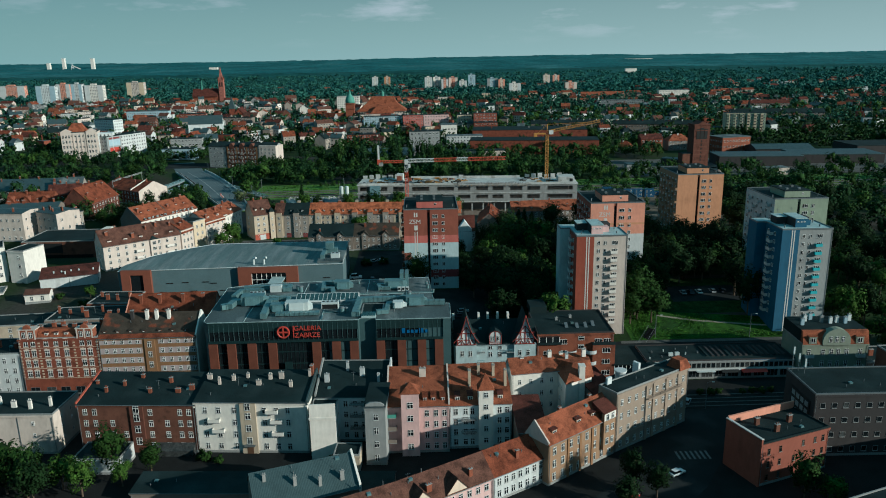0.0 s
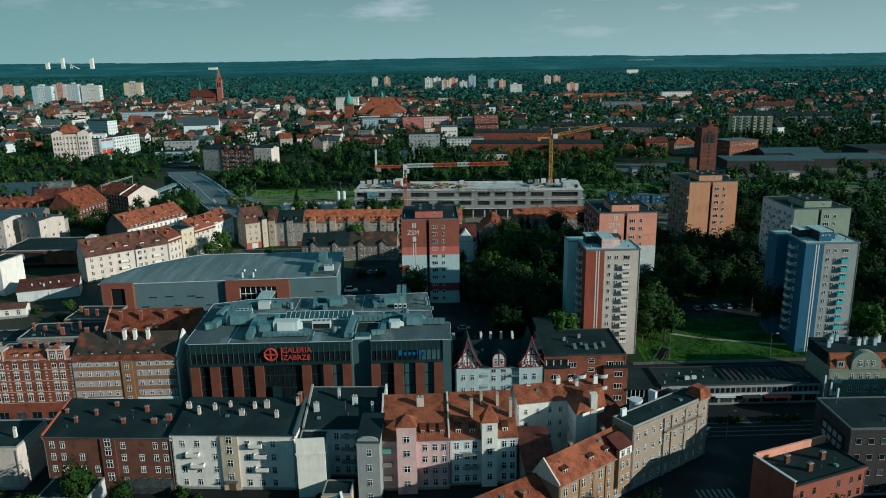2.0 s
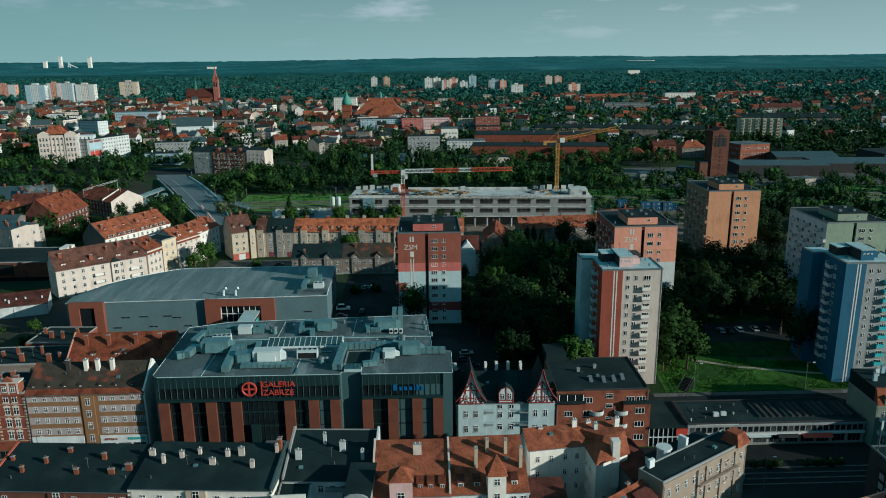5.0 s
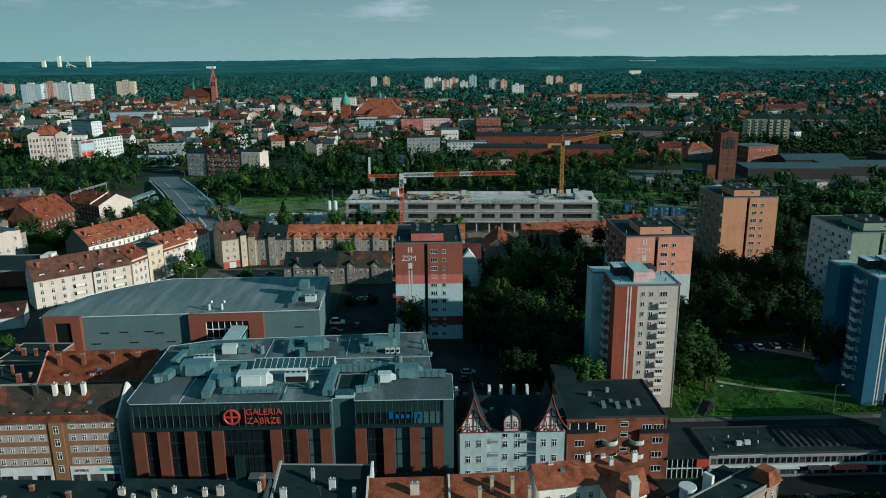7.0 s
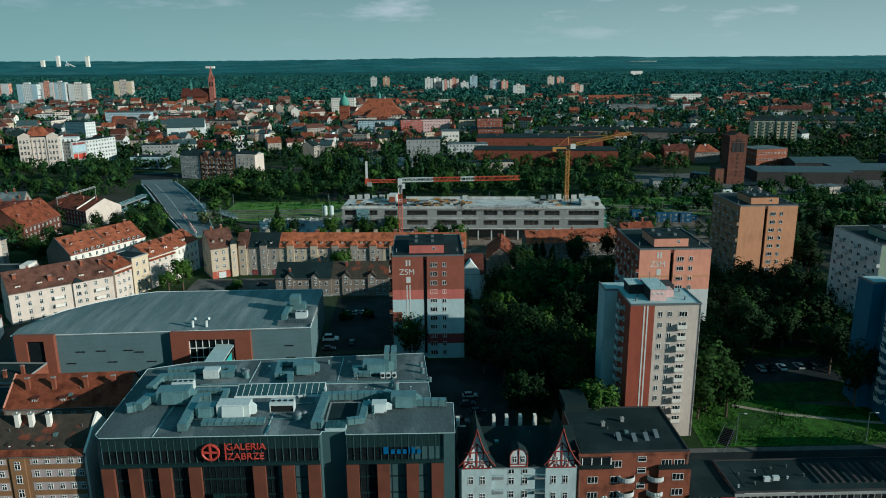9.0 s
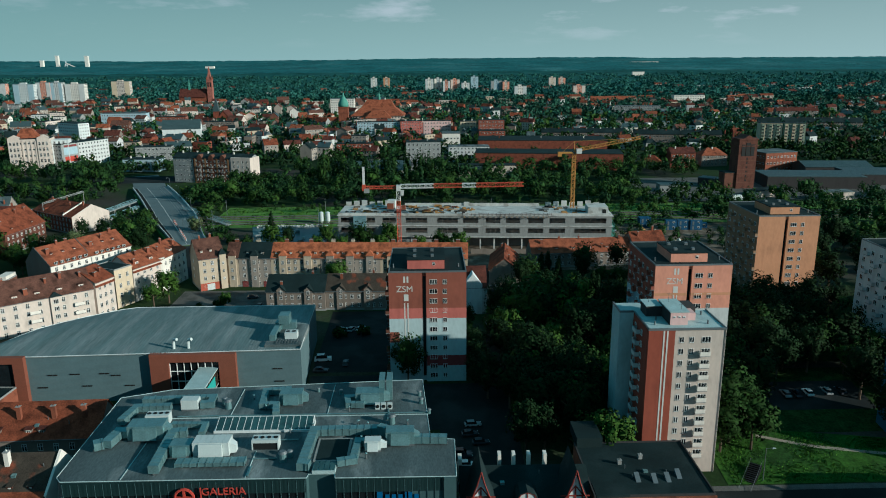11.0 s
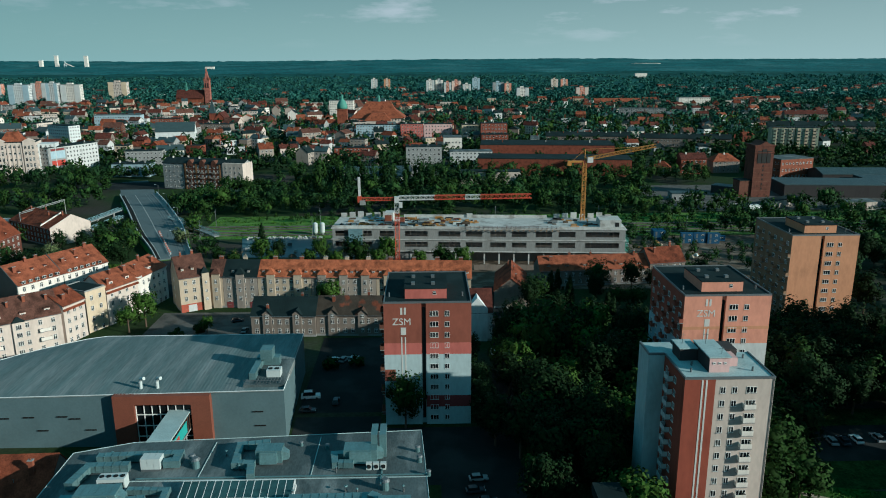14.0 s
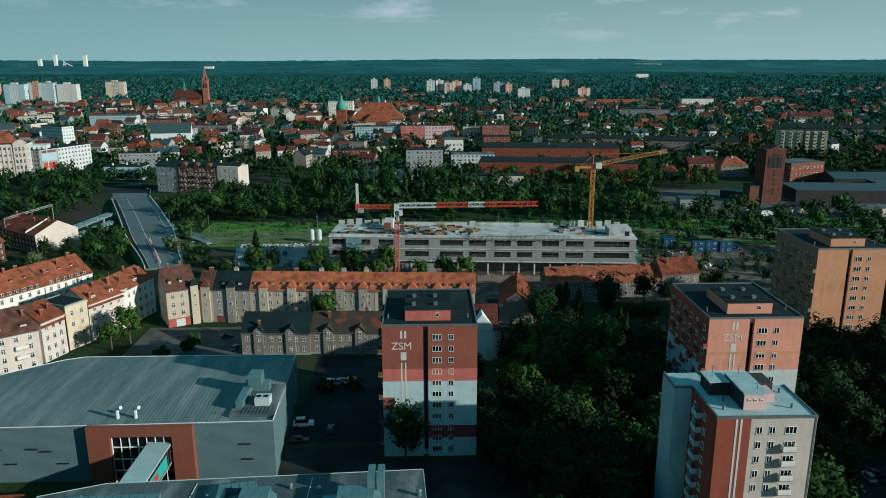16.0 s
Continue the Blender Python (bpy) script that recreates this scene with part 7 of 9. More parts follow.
for i in range(150):
    x = rnd.choice((rnd.uniform(24, 64), rnd.uniform(96, 122), rnd.uniform(26, 62), rnd.uniform(22, 60), rnd.uniform(2, 24)))
    y = rnd.uniform(2, 20)
    l, b = rnd.uniform(0.7, 4.2), rnd.uniform(0.3, 1.7)
    t = thing("formwork_stack", "stack of yellow formwork timber on the concrete deck", "formwork", *(site.matrix_basis @ Vector((x, y, 16.6))), rnd.uniform(-15, 15), "formwork stacks")
    s = Shape()
    for q in range(rnd.randint(1, 3)):
        s.box(q * 0.12, q * 0.06, q * 0.34, l, b, q * 0.34 + 0.26)
    part("timber", s, [rnd.choice(("formwork", "formwork", "soil", "tile_dark", "unit", "steel", "crane_yellow", "black"))], t)
sc = Shape()
for i in range(10):
    sc.box(CW + 0.3 + (i % 2) * 1.1, i // 2 * 2.2, 0, CW + 0.4 + (i % 2) * 1.1, i // 2 * 2.2 + 0.1, 13)
for z in (2.2, 4.4, 6.6, 8.8, 11):
    sc.box(CW + 0.3, 0, z, CW + 1.5, 9, z + 0.1)
part("scaffold", sc, ["copper"], site, "green netted scaffold")


def lattice(s, p, q, half, n, m=0, r=0.09, mid=None):
    """A square truss from p to q; mid(i) may give the material of each bay."""
    p, q = Vector(p), Vector(q)
    ax = (q - p).normalized()
    up = Vector((0, 0, 1)) if abs(ax.z) < 0.9 else Vector((0, 1, 0))
    sd = ax.cross(up).normalized()
    up = sd.cross(ax)
    cs = [sd * a * half + up * b * half for a, b in ((1, 1), (1, -1), (-1, -1), (-1, 1))]
    for i in range(n):
        a, b = p.lerp(q, i / n), p.lerp(q, (i + 1) / n)
        k = mid(i) if mid else m
        for j in range(4):
            s.tube(a + cs[j], b + cs[j], r, n=4, m=k)
            s.tube(a + cs[j], b + cs[(j + 1) % 4], r * 0.7, n=4, m=k)
            s.tube(a + cs[j], a + cs[(j + 1) % 4], r * 0.7, n=4, m=k)


cr = thing("tower_crane", "tower crane with a red and white lattice jib", "crane", -11.2, 421, 0)
s = Shape()
lattice(s, (0, 0, 0), (0, 0, 31), 0.85, 14, r=0.13, mid=lambda i: 1 if i > 11 else 0)
part("mast", s, ["crane_red", "crane_white"], cr)
s = Shape()
lattice(s, (1, 0, 33), (57, 0, 33.4), 0.85, 26, r=0.15, mid=lambda i: (1, 1, 1, 1, 1, 1, 1, 0, 0, 0, 0, 0, 0, 1, 1, 1, 0, 0, 0, 0, 0, 0, 0, 0, 0, 0)[i])
part("jib", s, ["crane_red", "crane_white"], cr)
s = Shape()
lattice(s, (-1, 0, 32.6), (-16, 0, 32.6), 0.6, 7, r=0.14)
part("counter_jib", s, ["crane_red"], cr)
part("counterweight", Shape().box(-15.5, -0.8, 30.2, -13.2, 0.8, 32.2), ["concrete"], cr)
part("tail_post", Shape().box(-16.1, -0.5, 31.4, -15.1, 0.5, 42.0).box(-16.4, -0.7, 31.2, -14.8, 0.7, 34.0, 1), ["crane_white", "crane_red"], cr)
part("cabin", Shape().box(-0.9, -1.4, 31, 1.0, 1.4, 33.6).box(1.0, -1.2, 29.0, 2.4, 0.6, 31.2), ["crane_white"], cr)
cr = thing("tower_crane", "yellow luffing tower crane", "crane", 74.0, 449.0, 0)
s = Shape()
lattice(s, (0, 0, 0), (0, 0, 44), 0.8, 20, r=0.16)
part("mast", s, ["crane_yellow"], cr)
s = Shape()
lattice(s, (0, 0, 45), (32, -1, 51.2), 0.65, 15, r=0.12)
s.tube((0, 0, 49.5), (26, -1, 50.5), 0.09, n=4).tube((0, 0, 44.5), (0, 0, 49.5), 0.2, n=4).tube((0, 0, 49.5), (-6, 0, 44), 0.09, n=4)
part("jib", s, ["crane_yellow"], cr)
part("counterweight", Shape().box(-8, -0.9, 42.2, -6.2, 0.9, 44.4).box(-6.2, -0.7, 43.6, -1, 0.7, 44.4), ["crane_yellow"], cr)
part("cabin", Shape().box(1.0, -1.4, 43.6, 3.6, 0.6, 46.0), ["crane_white"], cr)
for i, (x, y, a) in enumerate(((116, 474, -4), (116, 477, -4), (128, 468, -4), (134.5, 468, -4), (141, 467, -4), (131, 474, 0), (146, 472, 0))):
    for k in range(2 if i < 5 else 1):
        t = thing("site_container", "blue site office container", "container", x, y, 0.05 + k * 2.62, a, "site containers")
        part("body", Shape().box(0, 0, 0, 6.0, 2.4, 2.6), ["blue_cont"], t)
        part("window", window_mesh(1.2, 0.9, "bar"), None, t, at=pose(4.2, 0, 1.6))
        part("door", Shape().box(1.0, -0.03, 0.1, 1.9, -0.003, 2.1), ["steel"], t)
for i in range(44):
    x, y = rnd.uniform(90, 128), rnd.uniform(432, 470)
    if rnd.random() < 0.4:
        x, y = rnd.uniform(-95, -52), rnd.uniform(448, 470)
    t = thing("rubble_mound", "heap of building materials and sand", "rubble", x, y, 0.0, rnd.uniform(0, 180))
    a, b, h = rnd.uniform(0.6, 2.6), rnd.uniform(0.5, 1.6), rnd.uniform(0.5, 1.8)
    part("mound", Shape().loft([[(-a, -b, 0), (a, -b * 0.8, 0), (a * 0.9, b, 0), (-a * 0.8, b, 0)], [(-a * 0.4, -b * 0.3, h), (a * 0.3, -b * 0.3, h * 0.9), (a * 0.4, b * 0.3, h), (-a * 0.3, b * 0.4, h * 0.8)]]), [rnd.choice(("soil", "concrete", "unit", "formwork", "path_sand", "steel"))], t)

hoard = thing("hoarding", "long grey timber hoarding before the building site", "fence", 22, 424.5, 0, -4)
for i in range(22):
    part("panel", Shape().box(i * 2.5, 0, 0, i * 2.5 + 2.42, 0.1, 2.3 + 0.15 * (i % 3)), ["old"], hoard)
for i in range(23):
    part("post", Shape().box(i * 2.5 - 0.06, 0.1, -0.2, i * 2.5 + 0.06, 0.22, 2.2), ["concrete"], hoard)

# ---- road bridge over the railway ----
br = thing("road_bridge", "asphalt road bridge with pavements over the railway", "bridge", 0, 0, 0)
A0, A1 = Vector((-117.0, 446, 0)), Vector((-197.5, 618, 0))
ax = (A1 - A0).normalized()
sd = Vector((ax.y, -ax.x, 0))


def along(u, o, z):
    k = min(1.0, max(0.0, u / 0.34))
    p = A0.lerp(A1, u) + sd * (o * (0.64 + 0.3 * k * k * (3 - 2 * k)) + 1.5)
    return (p.x, p.y, z)


hump = lambda u: 0.15 + 0.45 * (1 - u) + 3.2 * math.sin(math.pi * min(1, max(0, u * 0.95 + 0.05)))


def ribbon(o0, o1, lift, thick):
    """A band along the bridge, between two offsets from its middle line."""
    return Shape().loft([[along(i / 16, o, hump(i / 16) + dz) for o, dz in ((o0, lift - thick), (o0, lift), (o1, lift), (o1, lift - thick))] for i in range(17)])


part("deck", ribbon(-12.5, 12.5, 0.0, 1.2), ["bridge_road"], br)
part("kerb", ribbon(-12.2, -9.6, 0.18, 0.15), ["paving"], br, "raised pavement")
part("kerb", ribbon(8.8, 12.2, 0.18, 0.15), ["concrete"], br, "raised pavement")
part("tram_rail", ribbon(4.4, 4.6, 0.03, 0.02), ["steel"], br)
part("tram_rail", ribbon(6.0, 6.2, 0.03, 0.02), ["steel"], br)
part("parapet", ribbon(-12.6, -12.15, 1.3, 1.25), ["cool_white"], br)
part("parapet", ribbon(12.15, 12.6, 1.3, 1.25), ["cool_white"], br)
part("lane_line", ribbon(-9.3, -9.1, 0.02, 0.012), ["marking"], br)
part("lane_line", ribbon(-2.6, -2.35, 0.02, 0.012), ["marking"], br)
for u0, u1, z0, z1 in ((0, 0.34, 0.5, 2.2), (0.66, 0.97, 1.6, -0.6)):
    part("embankment", Shape().slab([along(u0, -14, z0), along(u0, 14, z0), along(u1, 14, z1), along(u1, -14, z1)], 3.5), ["grass_bright"], br)
s = Shape()
for u in (0.4, 0.5, 0.6):
    for o in (-9, 0, 9):
        p = along(u, o, 0)
        s.box(p[0] - 0.6, p[1] - 0.6, -1, p[0] + 0.6, p[1] + 0.6, 3)
part("pier", s, ["concrete"], br)
draped("road", "asphalt street from the bridge into the old town", "bridge_road", strip([(-194, 612), (-205, 640), (-222, 676)], 22), 4, 12, 0.08, "road")
draped("road", "asphalt street from the bridge to the row houses", "asphalt", strip([(-119.5, 450), (-108, 420), (-97, 392)], 15), 4, 12, 0.08, "road")
draped("road", "asphalt junction before the bridge head", "asphalt", rect(-262, 640, -178, 672), 10, 6, 0.1, "road")


def bridge_stair(label, p, q, width):
    """A long straight flight on posts with lattice railings, from the bridge at p down to q."""
    p, q = Vector(p), Vector(q)
    t = thing("platform_stair", label, "stair", q.x, q.y, 0)
    p, q = p - Vector((q.x, q.y, 0)), Vector((0, 0, q.z))
    n = (q - p).cross(Vector((0, 0, 1))).normalized() * width / 2
    part("flight", Shape().slab([p - n, q - n, q + n, p + n], 0.35), ["grey"], t)
    for e in (n, -n):
        s = Shape()
        lattice(s, p + e + Vector((0, 0, 0.9)), q + e + Vector((0, 0, 0.9)), 0.45, 12, r=0.07)
        part("railing", s, ["net"], t, "pale steel lattice railing")
    for k in (0.15, 0.5, 0.85):
        c = p.lerp(q, k)
        part("support", Shape().box(c.x - 0.4, c.y - 0.4, -0.5, c.x + 0.4, c.y + 0.4, c.z - 0.3), ["concrete"], t)


bridge_stair("long pale steel stair from the bridge to the platforms", (-141.0, 520.5, 4.2), (-108.0, 491.0, 0.6), 3.2)
bridge_stair("pale steel lattice stair from the bridge to the tracks", (-178.7, 544.3, 4.4), (-192.0, 513.0, 1.0), 2.6)
bridge_stair("pale steel lattice ramp beside the bridge", (-169.4, 523.3, 4.2), (-181.0, 505.0, 1.0), 2.4)
for i in range(2):
    t = thing("silo", "white cement silo on the building site", "silo", -57 + i * 3.6, 493, 0, 0, "cement silos")
    part("tank", Shape().tube((0, 0, 1.8), (0, 0, 6.4), 1.3, n=16).tube((0, 0, 6.4), (0, 0, 7.0), 1.3, 0.5, n=16), ["unit"], t)
    part("hopper", Shape().tube((0, 0, 0.5), (0, 0, 1.8), 0.3, 1.3, n=16), ["unit"], t)
    for a in range(4):
        part("leg", Shape().tube((1.1 * math.cos(a * 1.57 + 0.8), 1.1 * math.sin(a * 1.57 + 0.8), -0.1), (1.1 * math.cos(a * 1.57 + 0.8), 1.1 * math.sin(a * 1.57 + 0.8), 2.2), 0.1), ["steel"], t)
draped("pavement", "wet blue-grey concrete yard of the building site", "yard_wet", lambda u, v: (-94 + 36 * u + 9 * (1 - v), 449 + 38 * v), 6, 6, 0.08, "yard")
for i in range(22):
    x, y = rnd.uniform(-92, -52), rnd.uniform(450, 488)
    t = thing("material_pallet", "pallet of pale building material on the site", "pallet", x, y, 0.08, rnd.uniform(-20, 20), "pallets")
    part("load", Shape().box(0, 0, 0.15, rnd.uniform(1, 3), rnd.uniform(0.8, 1.6), rnd.uniform(0.5, 1.6)), [rnd.choice(("unit", "concrete_pale", "steel", "cool_white"))], t)
    part("base", Shape().box(-0.05, -0.05, -0.02, 1.0, 0.8, 0.15), ["formwork"], t)
s = Shape()
for i in range(150):
    x, y = rnd.uniform(-91, -58), 486.2 + rnd.gauss(0, 1.1)
    c, a, z = rnd.uniform(0.25, 0.8), rnd.uniform(0, 3.1), 0.05 + max(0, 1.0 - abs(y - 486.2)) * rnd.random()
    e = [(x + c * math.cos(a + k * 1.57), y + c * 0.8 * math.sin(a + k * 1.57)) for k in range(4)]
    s.loft([[(p, q, z) for p, q in e], [(p * 0.9 + x * 0.1, q * 0.9 + y * 0.1, z + c * rnd.uniform(0.5, 1.2)) for p, q in e]])
tagged(new("rubble", s.mesh("rubble", ["concrete_pale"])), "heap of pale broken concrete along the yard", "rubble", kind="stuff")
t = thing("signal_gantry", "pale grey steel lattice gantry across the railway tracks", "gantry", -201.5, 526, 0)
s = Shape()
lattice(s, (0, 0, 14.0), (-6.5, -35, 13.6), 0.4, 16, r=0.07)
part("boom", s, ["grey"], t, "lattice boom")
for p in ((0, 0, 14.6), (-6.5, -35, 14.2)):
    part("mast", Shape().tube((p[0], p[1], -0.4), p, 0.22, 0.16, 6), ["grey"], t)
t = thing("platform_roof", "long pale platform canopy by the tracks", "platform", -318, 516, 0)
part("roof", Shape().box(0, 0, 4, 118, 8, 4.4), ["concrete_pale"], t)
part("post", Shape().box(10, 3.5, -0.5, 10.6, 4.1, 4).box(45, 3.5, -0.5, 45.6, 4.1, 4).box(80, 3.5, -0.5, 80.6, 4.1, 4).box(110, 3.5, -0.5, 110.6, 4.1, 4), ["steel"], t)
for i in range(13):
    x = -330 + i * 52 + (i % 3) * 6
    if -190 < x < -120:
        continue
    for y in (489, 519):
        t = thing("catenary_mast", "grey overhead line mast beside the railway", "mast", x, y, 0, 0, "overhead line masts")
        part("pole", Shape().tube((0, 0, -0.3), (0, 0, 9.5), 0.16, 0.1), ["steel"], t)
        part("arm", Shape().tube((0, 0, 8.2), (0, 3.2 if y < 500 else -3.2, 8.0), 0.06, n=4), ["steel"], t)


# ---- old town and far buildings ----
def far_house(label, x, y, ang, w, d, h, wall, roof_m, kind="gable", rise=4.0, floors=3, sides="fr", z=0.0, name="house", category="house", chim=1, group="", pitch=3.2, ww=1.3, wh=1.5):
    t = thing(name, label, category, x, y, z, ang, group)
    FOOT.append((t.matrix_basis.inverted(), w, d))
    s = Shape()
    if kind == "gable":
        s.along_x([(0, -2), (d, -2), (d, h), (d / 2, h + rise), (0, h)], 0, w)
    else:
        s.box(0, 0, -2, w, d, h)
    part("wall", s, [wall], t)
    r = Shape()
    if kind == "gable":
        k = rise / (d / 2)
        r.along_x([(-0.5, h - 0.5 * k), (d / 2, h + rise), (d + 0.5, h - 0.5 * k), (d + 0.5, h + 0.35 - 0.5 * k), (d / 2, h + rise + 0.35), (-0.5, h + 0.35 - 0.5 * k)], -0.3, w + 0.3)
    elif kind == "hip":
        e = min(w, d) / 2
        c = [(-0.5, -0.5, h), (w + 0.5, -0.5, h), (w + 0.5, d + 0.5, h), (-0.5, d + 0.5, h)]
        if w >= d:
            p, q = (e, d / 2, h + rise), (w - e, d / 2, h + rise)
            for f in ((c[0], c[1], q, p), (c[1], c[2], q), (c[2], c[3], p, q), (c[3], c[0], p)):
                r.face(f)
        else:
            p, q = (w / 2, e, h + rise), (w / 2, d - e, h + rise)
            for f in ((c[0], c[1], p), (c[1], c[2], q, p), (c[2], c[3], q), (c[3], c[0], p, q)):
                r.face(f)
    else:
        r.loft([[(-0.15, -0.15, h), (w + 0.15, -0.15, h), (w + 0.15, d + 0.15, h), (-0.15, d + 0.15, h)], [(-0.15, -0.15, h + 0.5), (w + 0.15, -0.15, h + 0.5), (w + 0.15, d + 0.15, h + 0.5), (-0.15, d + 0.15, h + 0.5)]])
    part("roof", r, [roof_m], t)
    if floors and y < 650 and category == "building":
        st = (h - 0.6) / floors
        for sd_ in sides:
            length = w if sd_ in "fb" else d
            windows(t, w, d, sd_, spaced(0.6, length - 0.6, max(1, int(length / pitch))), [1.9 + st * k for k in range(floors)], ww, wh, "split")
    elif floors:
        windows_far(t, w, d, h, floors, sides, pitch, ww, wh)
    for i in range(chim):
        cx, cy = w * (i + 0.5) / chim, d * 0.5 + (1.2 if i % 2 else -1.2)
        zz = h + (rise * 0.75 if kind != "flat" else 0.4)
        part("chimney", Shape().box(cx - 0.5, cy - 0.4, zz - 1, cx + 0.5, cy + 0.4, zz + 2.0), [pick.choice(("brick", "concrete", "white"))], t)
    return t


def far_tower(label, x, y, w, d, h, wall, accent, z=0.0, ang=0.0):
    t = far_house(label, x, y, ang, w, d, h, wall, "felt_grey", "flat", 0, max(4, int(h / 2.9)), "fr", z, "apartment_tower", "apartment block", 0, "far towers", 3.4, 1.7, 1.4)
    for a, b in ((0, w * 0.28), (w * 0.72, w)):
        part("wall_panel", Shape().box(a, -0.3, 0, b, -0.01, h), [accent], t)
    part("roof_house", Shape().box(w * 0.3, d * 0.3, h + 0.5, w * 0.6, d * 0.7, h + 3.2), [wall], t)
    return t


for x, y, w, h, wl_, ac in ((-813, 1605, 40, 43, "cool_white", "light_blue"), (-806, 1680, 29, 44, "coral", "pale_grey"), (-737, 1600, 22, 46, "pale_grey", "light_blue"), (-712, 1606, 38, 43, "white", "pale_grey"), (-696, 1792, 40, 42, "cream", "yellow"),
                            (-1066, 1924, 64, 35, "coral", "pale_grey"), (-149, 2231, 17, 34, "white", "pale_grey"), (-113, 2229, 17, 34, "cream_warm", "orange"), (5, 1997, 20, 37, "white", "pale_grey"), (28, 2010, 19, 37, "pale_grey", "white"), (49, 1990, 18, 32, "coral", "pale_grey"),
                            (69, 2002, 23, 35, "coral", "cream"), (96, 1991, 20, 27, "white", "pale_grey"), (129, 2143, 20, 38, "light_blue", "light_blue"), (165, 1931, 27, 33, "light_blue", "grey"), (193, 1925, 16, 31, "cream_warm", "coral"), (197, 1717, 26, 28, "white", "pale_grey"),
                            (369, 2305, 20, 30, "cream_warm", "cream"), (397, 2303, 20, 29, "cream", "coral"), (336, 1773, 27, 26, "coral", "cream")):
    far_tower("distant high-rise of " + {"white": "white", "cool_white": "white and turquoise", "coral": "coral", "pale_grey": "pale grey", "cream": "cream", "cream_warm": "warm cream", "light_blue": "blue-grey"}[wl_] + " panels", x, y, w, 15, h, wl_, ac)

# church with a tall brick tower
ch = thing("church", "red brick church with a tall tower and brick spire", "church", -430, 1584, 0)
part("tower", Shape().box(3.5, 3.5, 0, 13.5, 13.5, 50).box(3.1, 3.1, 32, 13.9, 13.9, 33).box(3.1, 3.1, 49, 13.9, 13.9, 50.6), ["brick_sunlit"], ch)
part("belfry_window", Shape().box(5, 3.4, 36, 7.4, 3.48, 45).box(9.6, 3.4, 36, 12, 3.48, 45), ["black"], ch)
part("spire", Shape().loft([[(4.5, 4.5, 50), (12.5, 4.5, 50), (12.5, 12.5, 50), (4.5, 12.5, 50)], [(8.3, 8.3, 76), (8.7, 8.3, 76), (8.7, 8.7, 76), (8.3, 8.7, 76)]]), ["brick_sunlit"], ch, "pointed brick spire")
for a, b in ((4, 4), (13, 4), (4, 13), (13, 13)):
    part("pinnacle", Shape().loft([[(a - 1, b - 1, 50), (a + 1, b - 1, 50), (a + 1, b + 1, 50), (a - 1, b + 1, 50)], [(a - .1, b - .1, 57), (a + .1, b - .1, 57), (a + .1, b + .1, 57), (a - .1, b + .1, 57)]]), ["brick_orange"], ch)
part("nave", Shape().along_x([(3, 0), (25, 0), (25, 17), (14, 30), (3, 17)], -52, 0), ["brick_orange"], ch)
part("nave_roof", Shape().along_x([(1, 16), (14, 31.4), (27, 16), (27, 17), (14, 32.5), (1, 17)], -52.5, 0), ["tile_dark"], ch, "steep dark red nave roof")
part("ridge_spire", Shape().loft([[(-36, 12, 29), (-32, 12, 29), (-32, 16, 29), (-36, 16, 29)], [(-34.1, 13.9, 52), (-33.9, 13.9, 52), (-33.9, 14.1, 52), (-34.1, 14.1, 52)]]), ["copper"], ch)
c2 = thing("chapel", "small brick church with a slender grey spire", "church", -300, 1164, 0)
part("tower", Shape().box(0, 0, 0, 8, 8, 17), ["brick"], c2)
part("spire", Shape().loft([[(-0.5, -0.5, 17), (8.5, -0.5, 17), (8.5, 8.5, 17), (-0.5, 8.5, 17)], [(3.8, 3.8, 36), (4.2, 3.8, 36), (4.2, 4.2, 36), (3.8, 4.2, 36)]]), ["slate"], c2)
part("nave", Shape().along_y([(8, 0), (20, 0), (20, 10), (14, 17), (8, 10)], 0, 30), ["brick"], c2)
part("nave_roof", Shape().along_y([(7, 9.4), (14, 17.6), (21, 9.4), (21, 10), (14, 18.4), (7, 10)], -0.4, 30.4), ["tile_dark"], c2)
# tower with green dome and the large roofed hall
ct = thing("dome_tower", "brick tower with a green copper dome", "tower", -113, 1088, 0)
part("tower", Shape().box(0, 0, 0, 12.5, 12.5, 26).box(-0.8, -0.8, 18, 13.3, 13.3, 19.2).box(-0.8, -0.8, 25.5, 13.3, 13.3, 26.6), ["brick_orange"], ct)
part("dome", Shape().loft([[(6.25 + r * math.cos(2 * math.pi * i / 12), 6.25 + r * math.sin(2 * math.pi * i / 12), z) for i in range(12)] for r, z in ((6.6, 26.6), (7.0, 29), (6.4, 32), (4.8, 35.5), (2.6, 38.5), (1.6, 40), (1.4, 42.5), (0.1, 46))]), ["copper"], ct, "green copper dome", smooth=True)
bh = thing("great_hall", "large orange-roofed institutional building with curved hipped roofs", "public building", -97, 1103, 0)
part("wall", Shape().box(0, 0, 0, 70, 42, 14), ["cream"], bh)
part("roof", Shape().loft([[(-2, -2, 13.5), (72, -2, 13.5), (72, 44, 13.5), (-2, 44, 13.5)], [(12, 10, 24), (58, 10, 24), (58, 34, 24), (12, 34, 24)], [(20, 18, 34), (52, 18, 34), (52, 27, 34), (20, 27, 34)]]), ["tile_bright"], bh, "sweeping orange tiled roof")
part("wing_roof", Shape().loft([[(18, -12, 11), (54, -12, 11), (54, 6, 11), (18, 6, 11)], [(28, -3, 21), (44, -3, 21), (44, 4, 21), (28, 4, 21)]]), ["tile_bright"], bh)
part("wing", Shape().box(19, -11, 0, 53, 5, 11), ["cream"], bh)
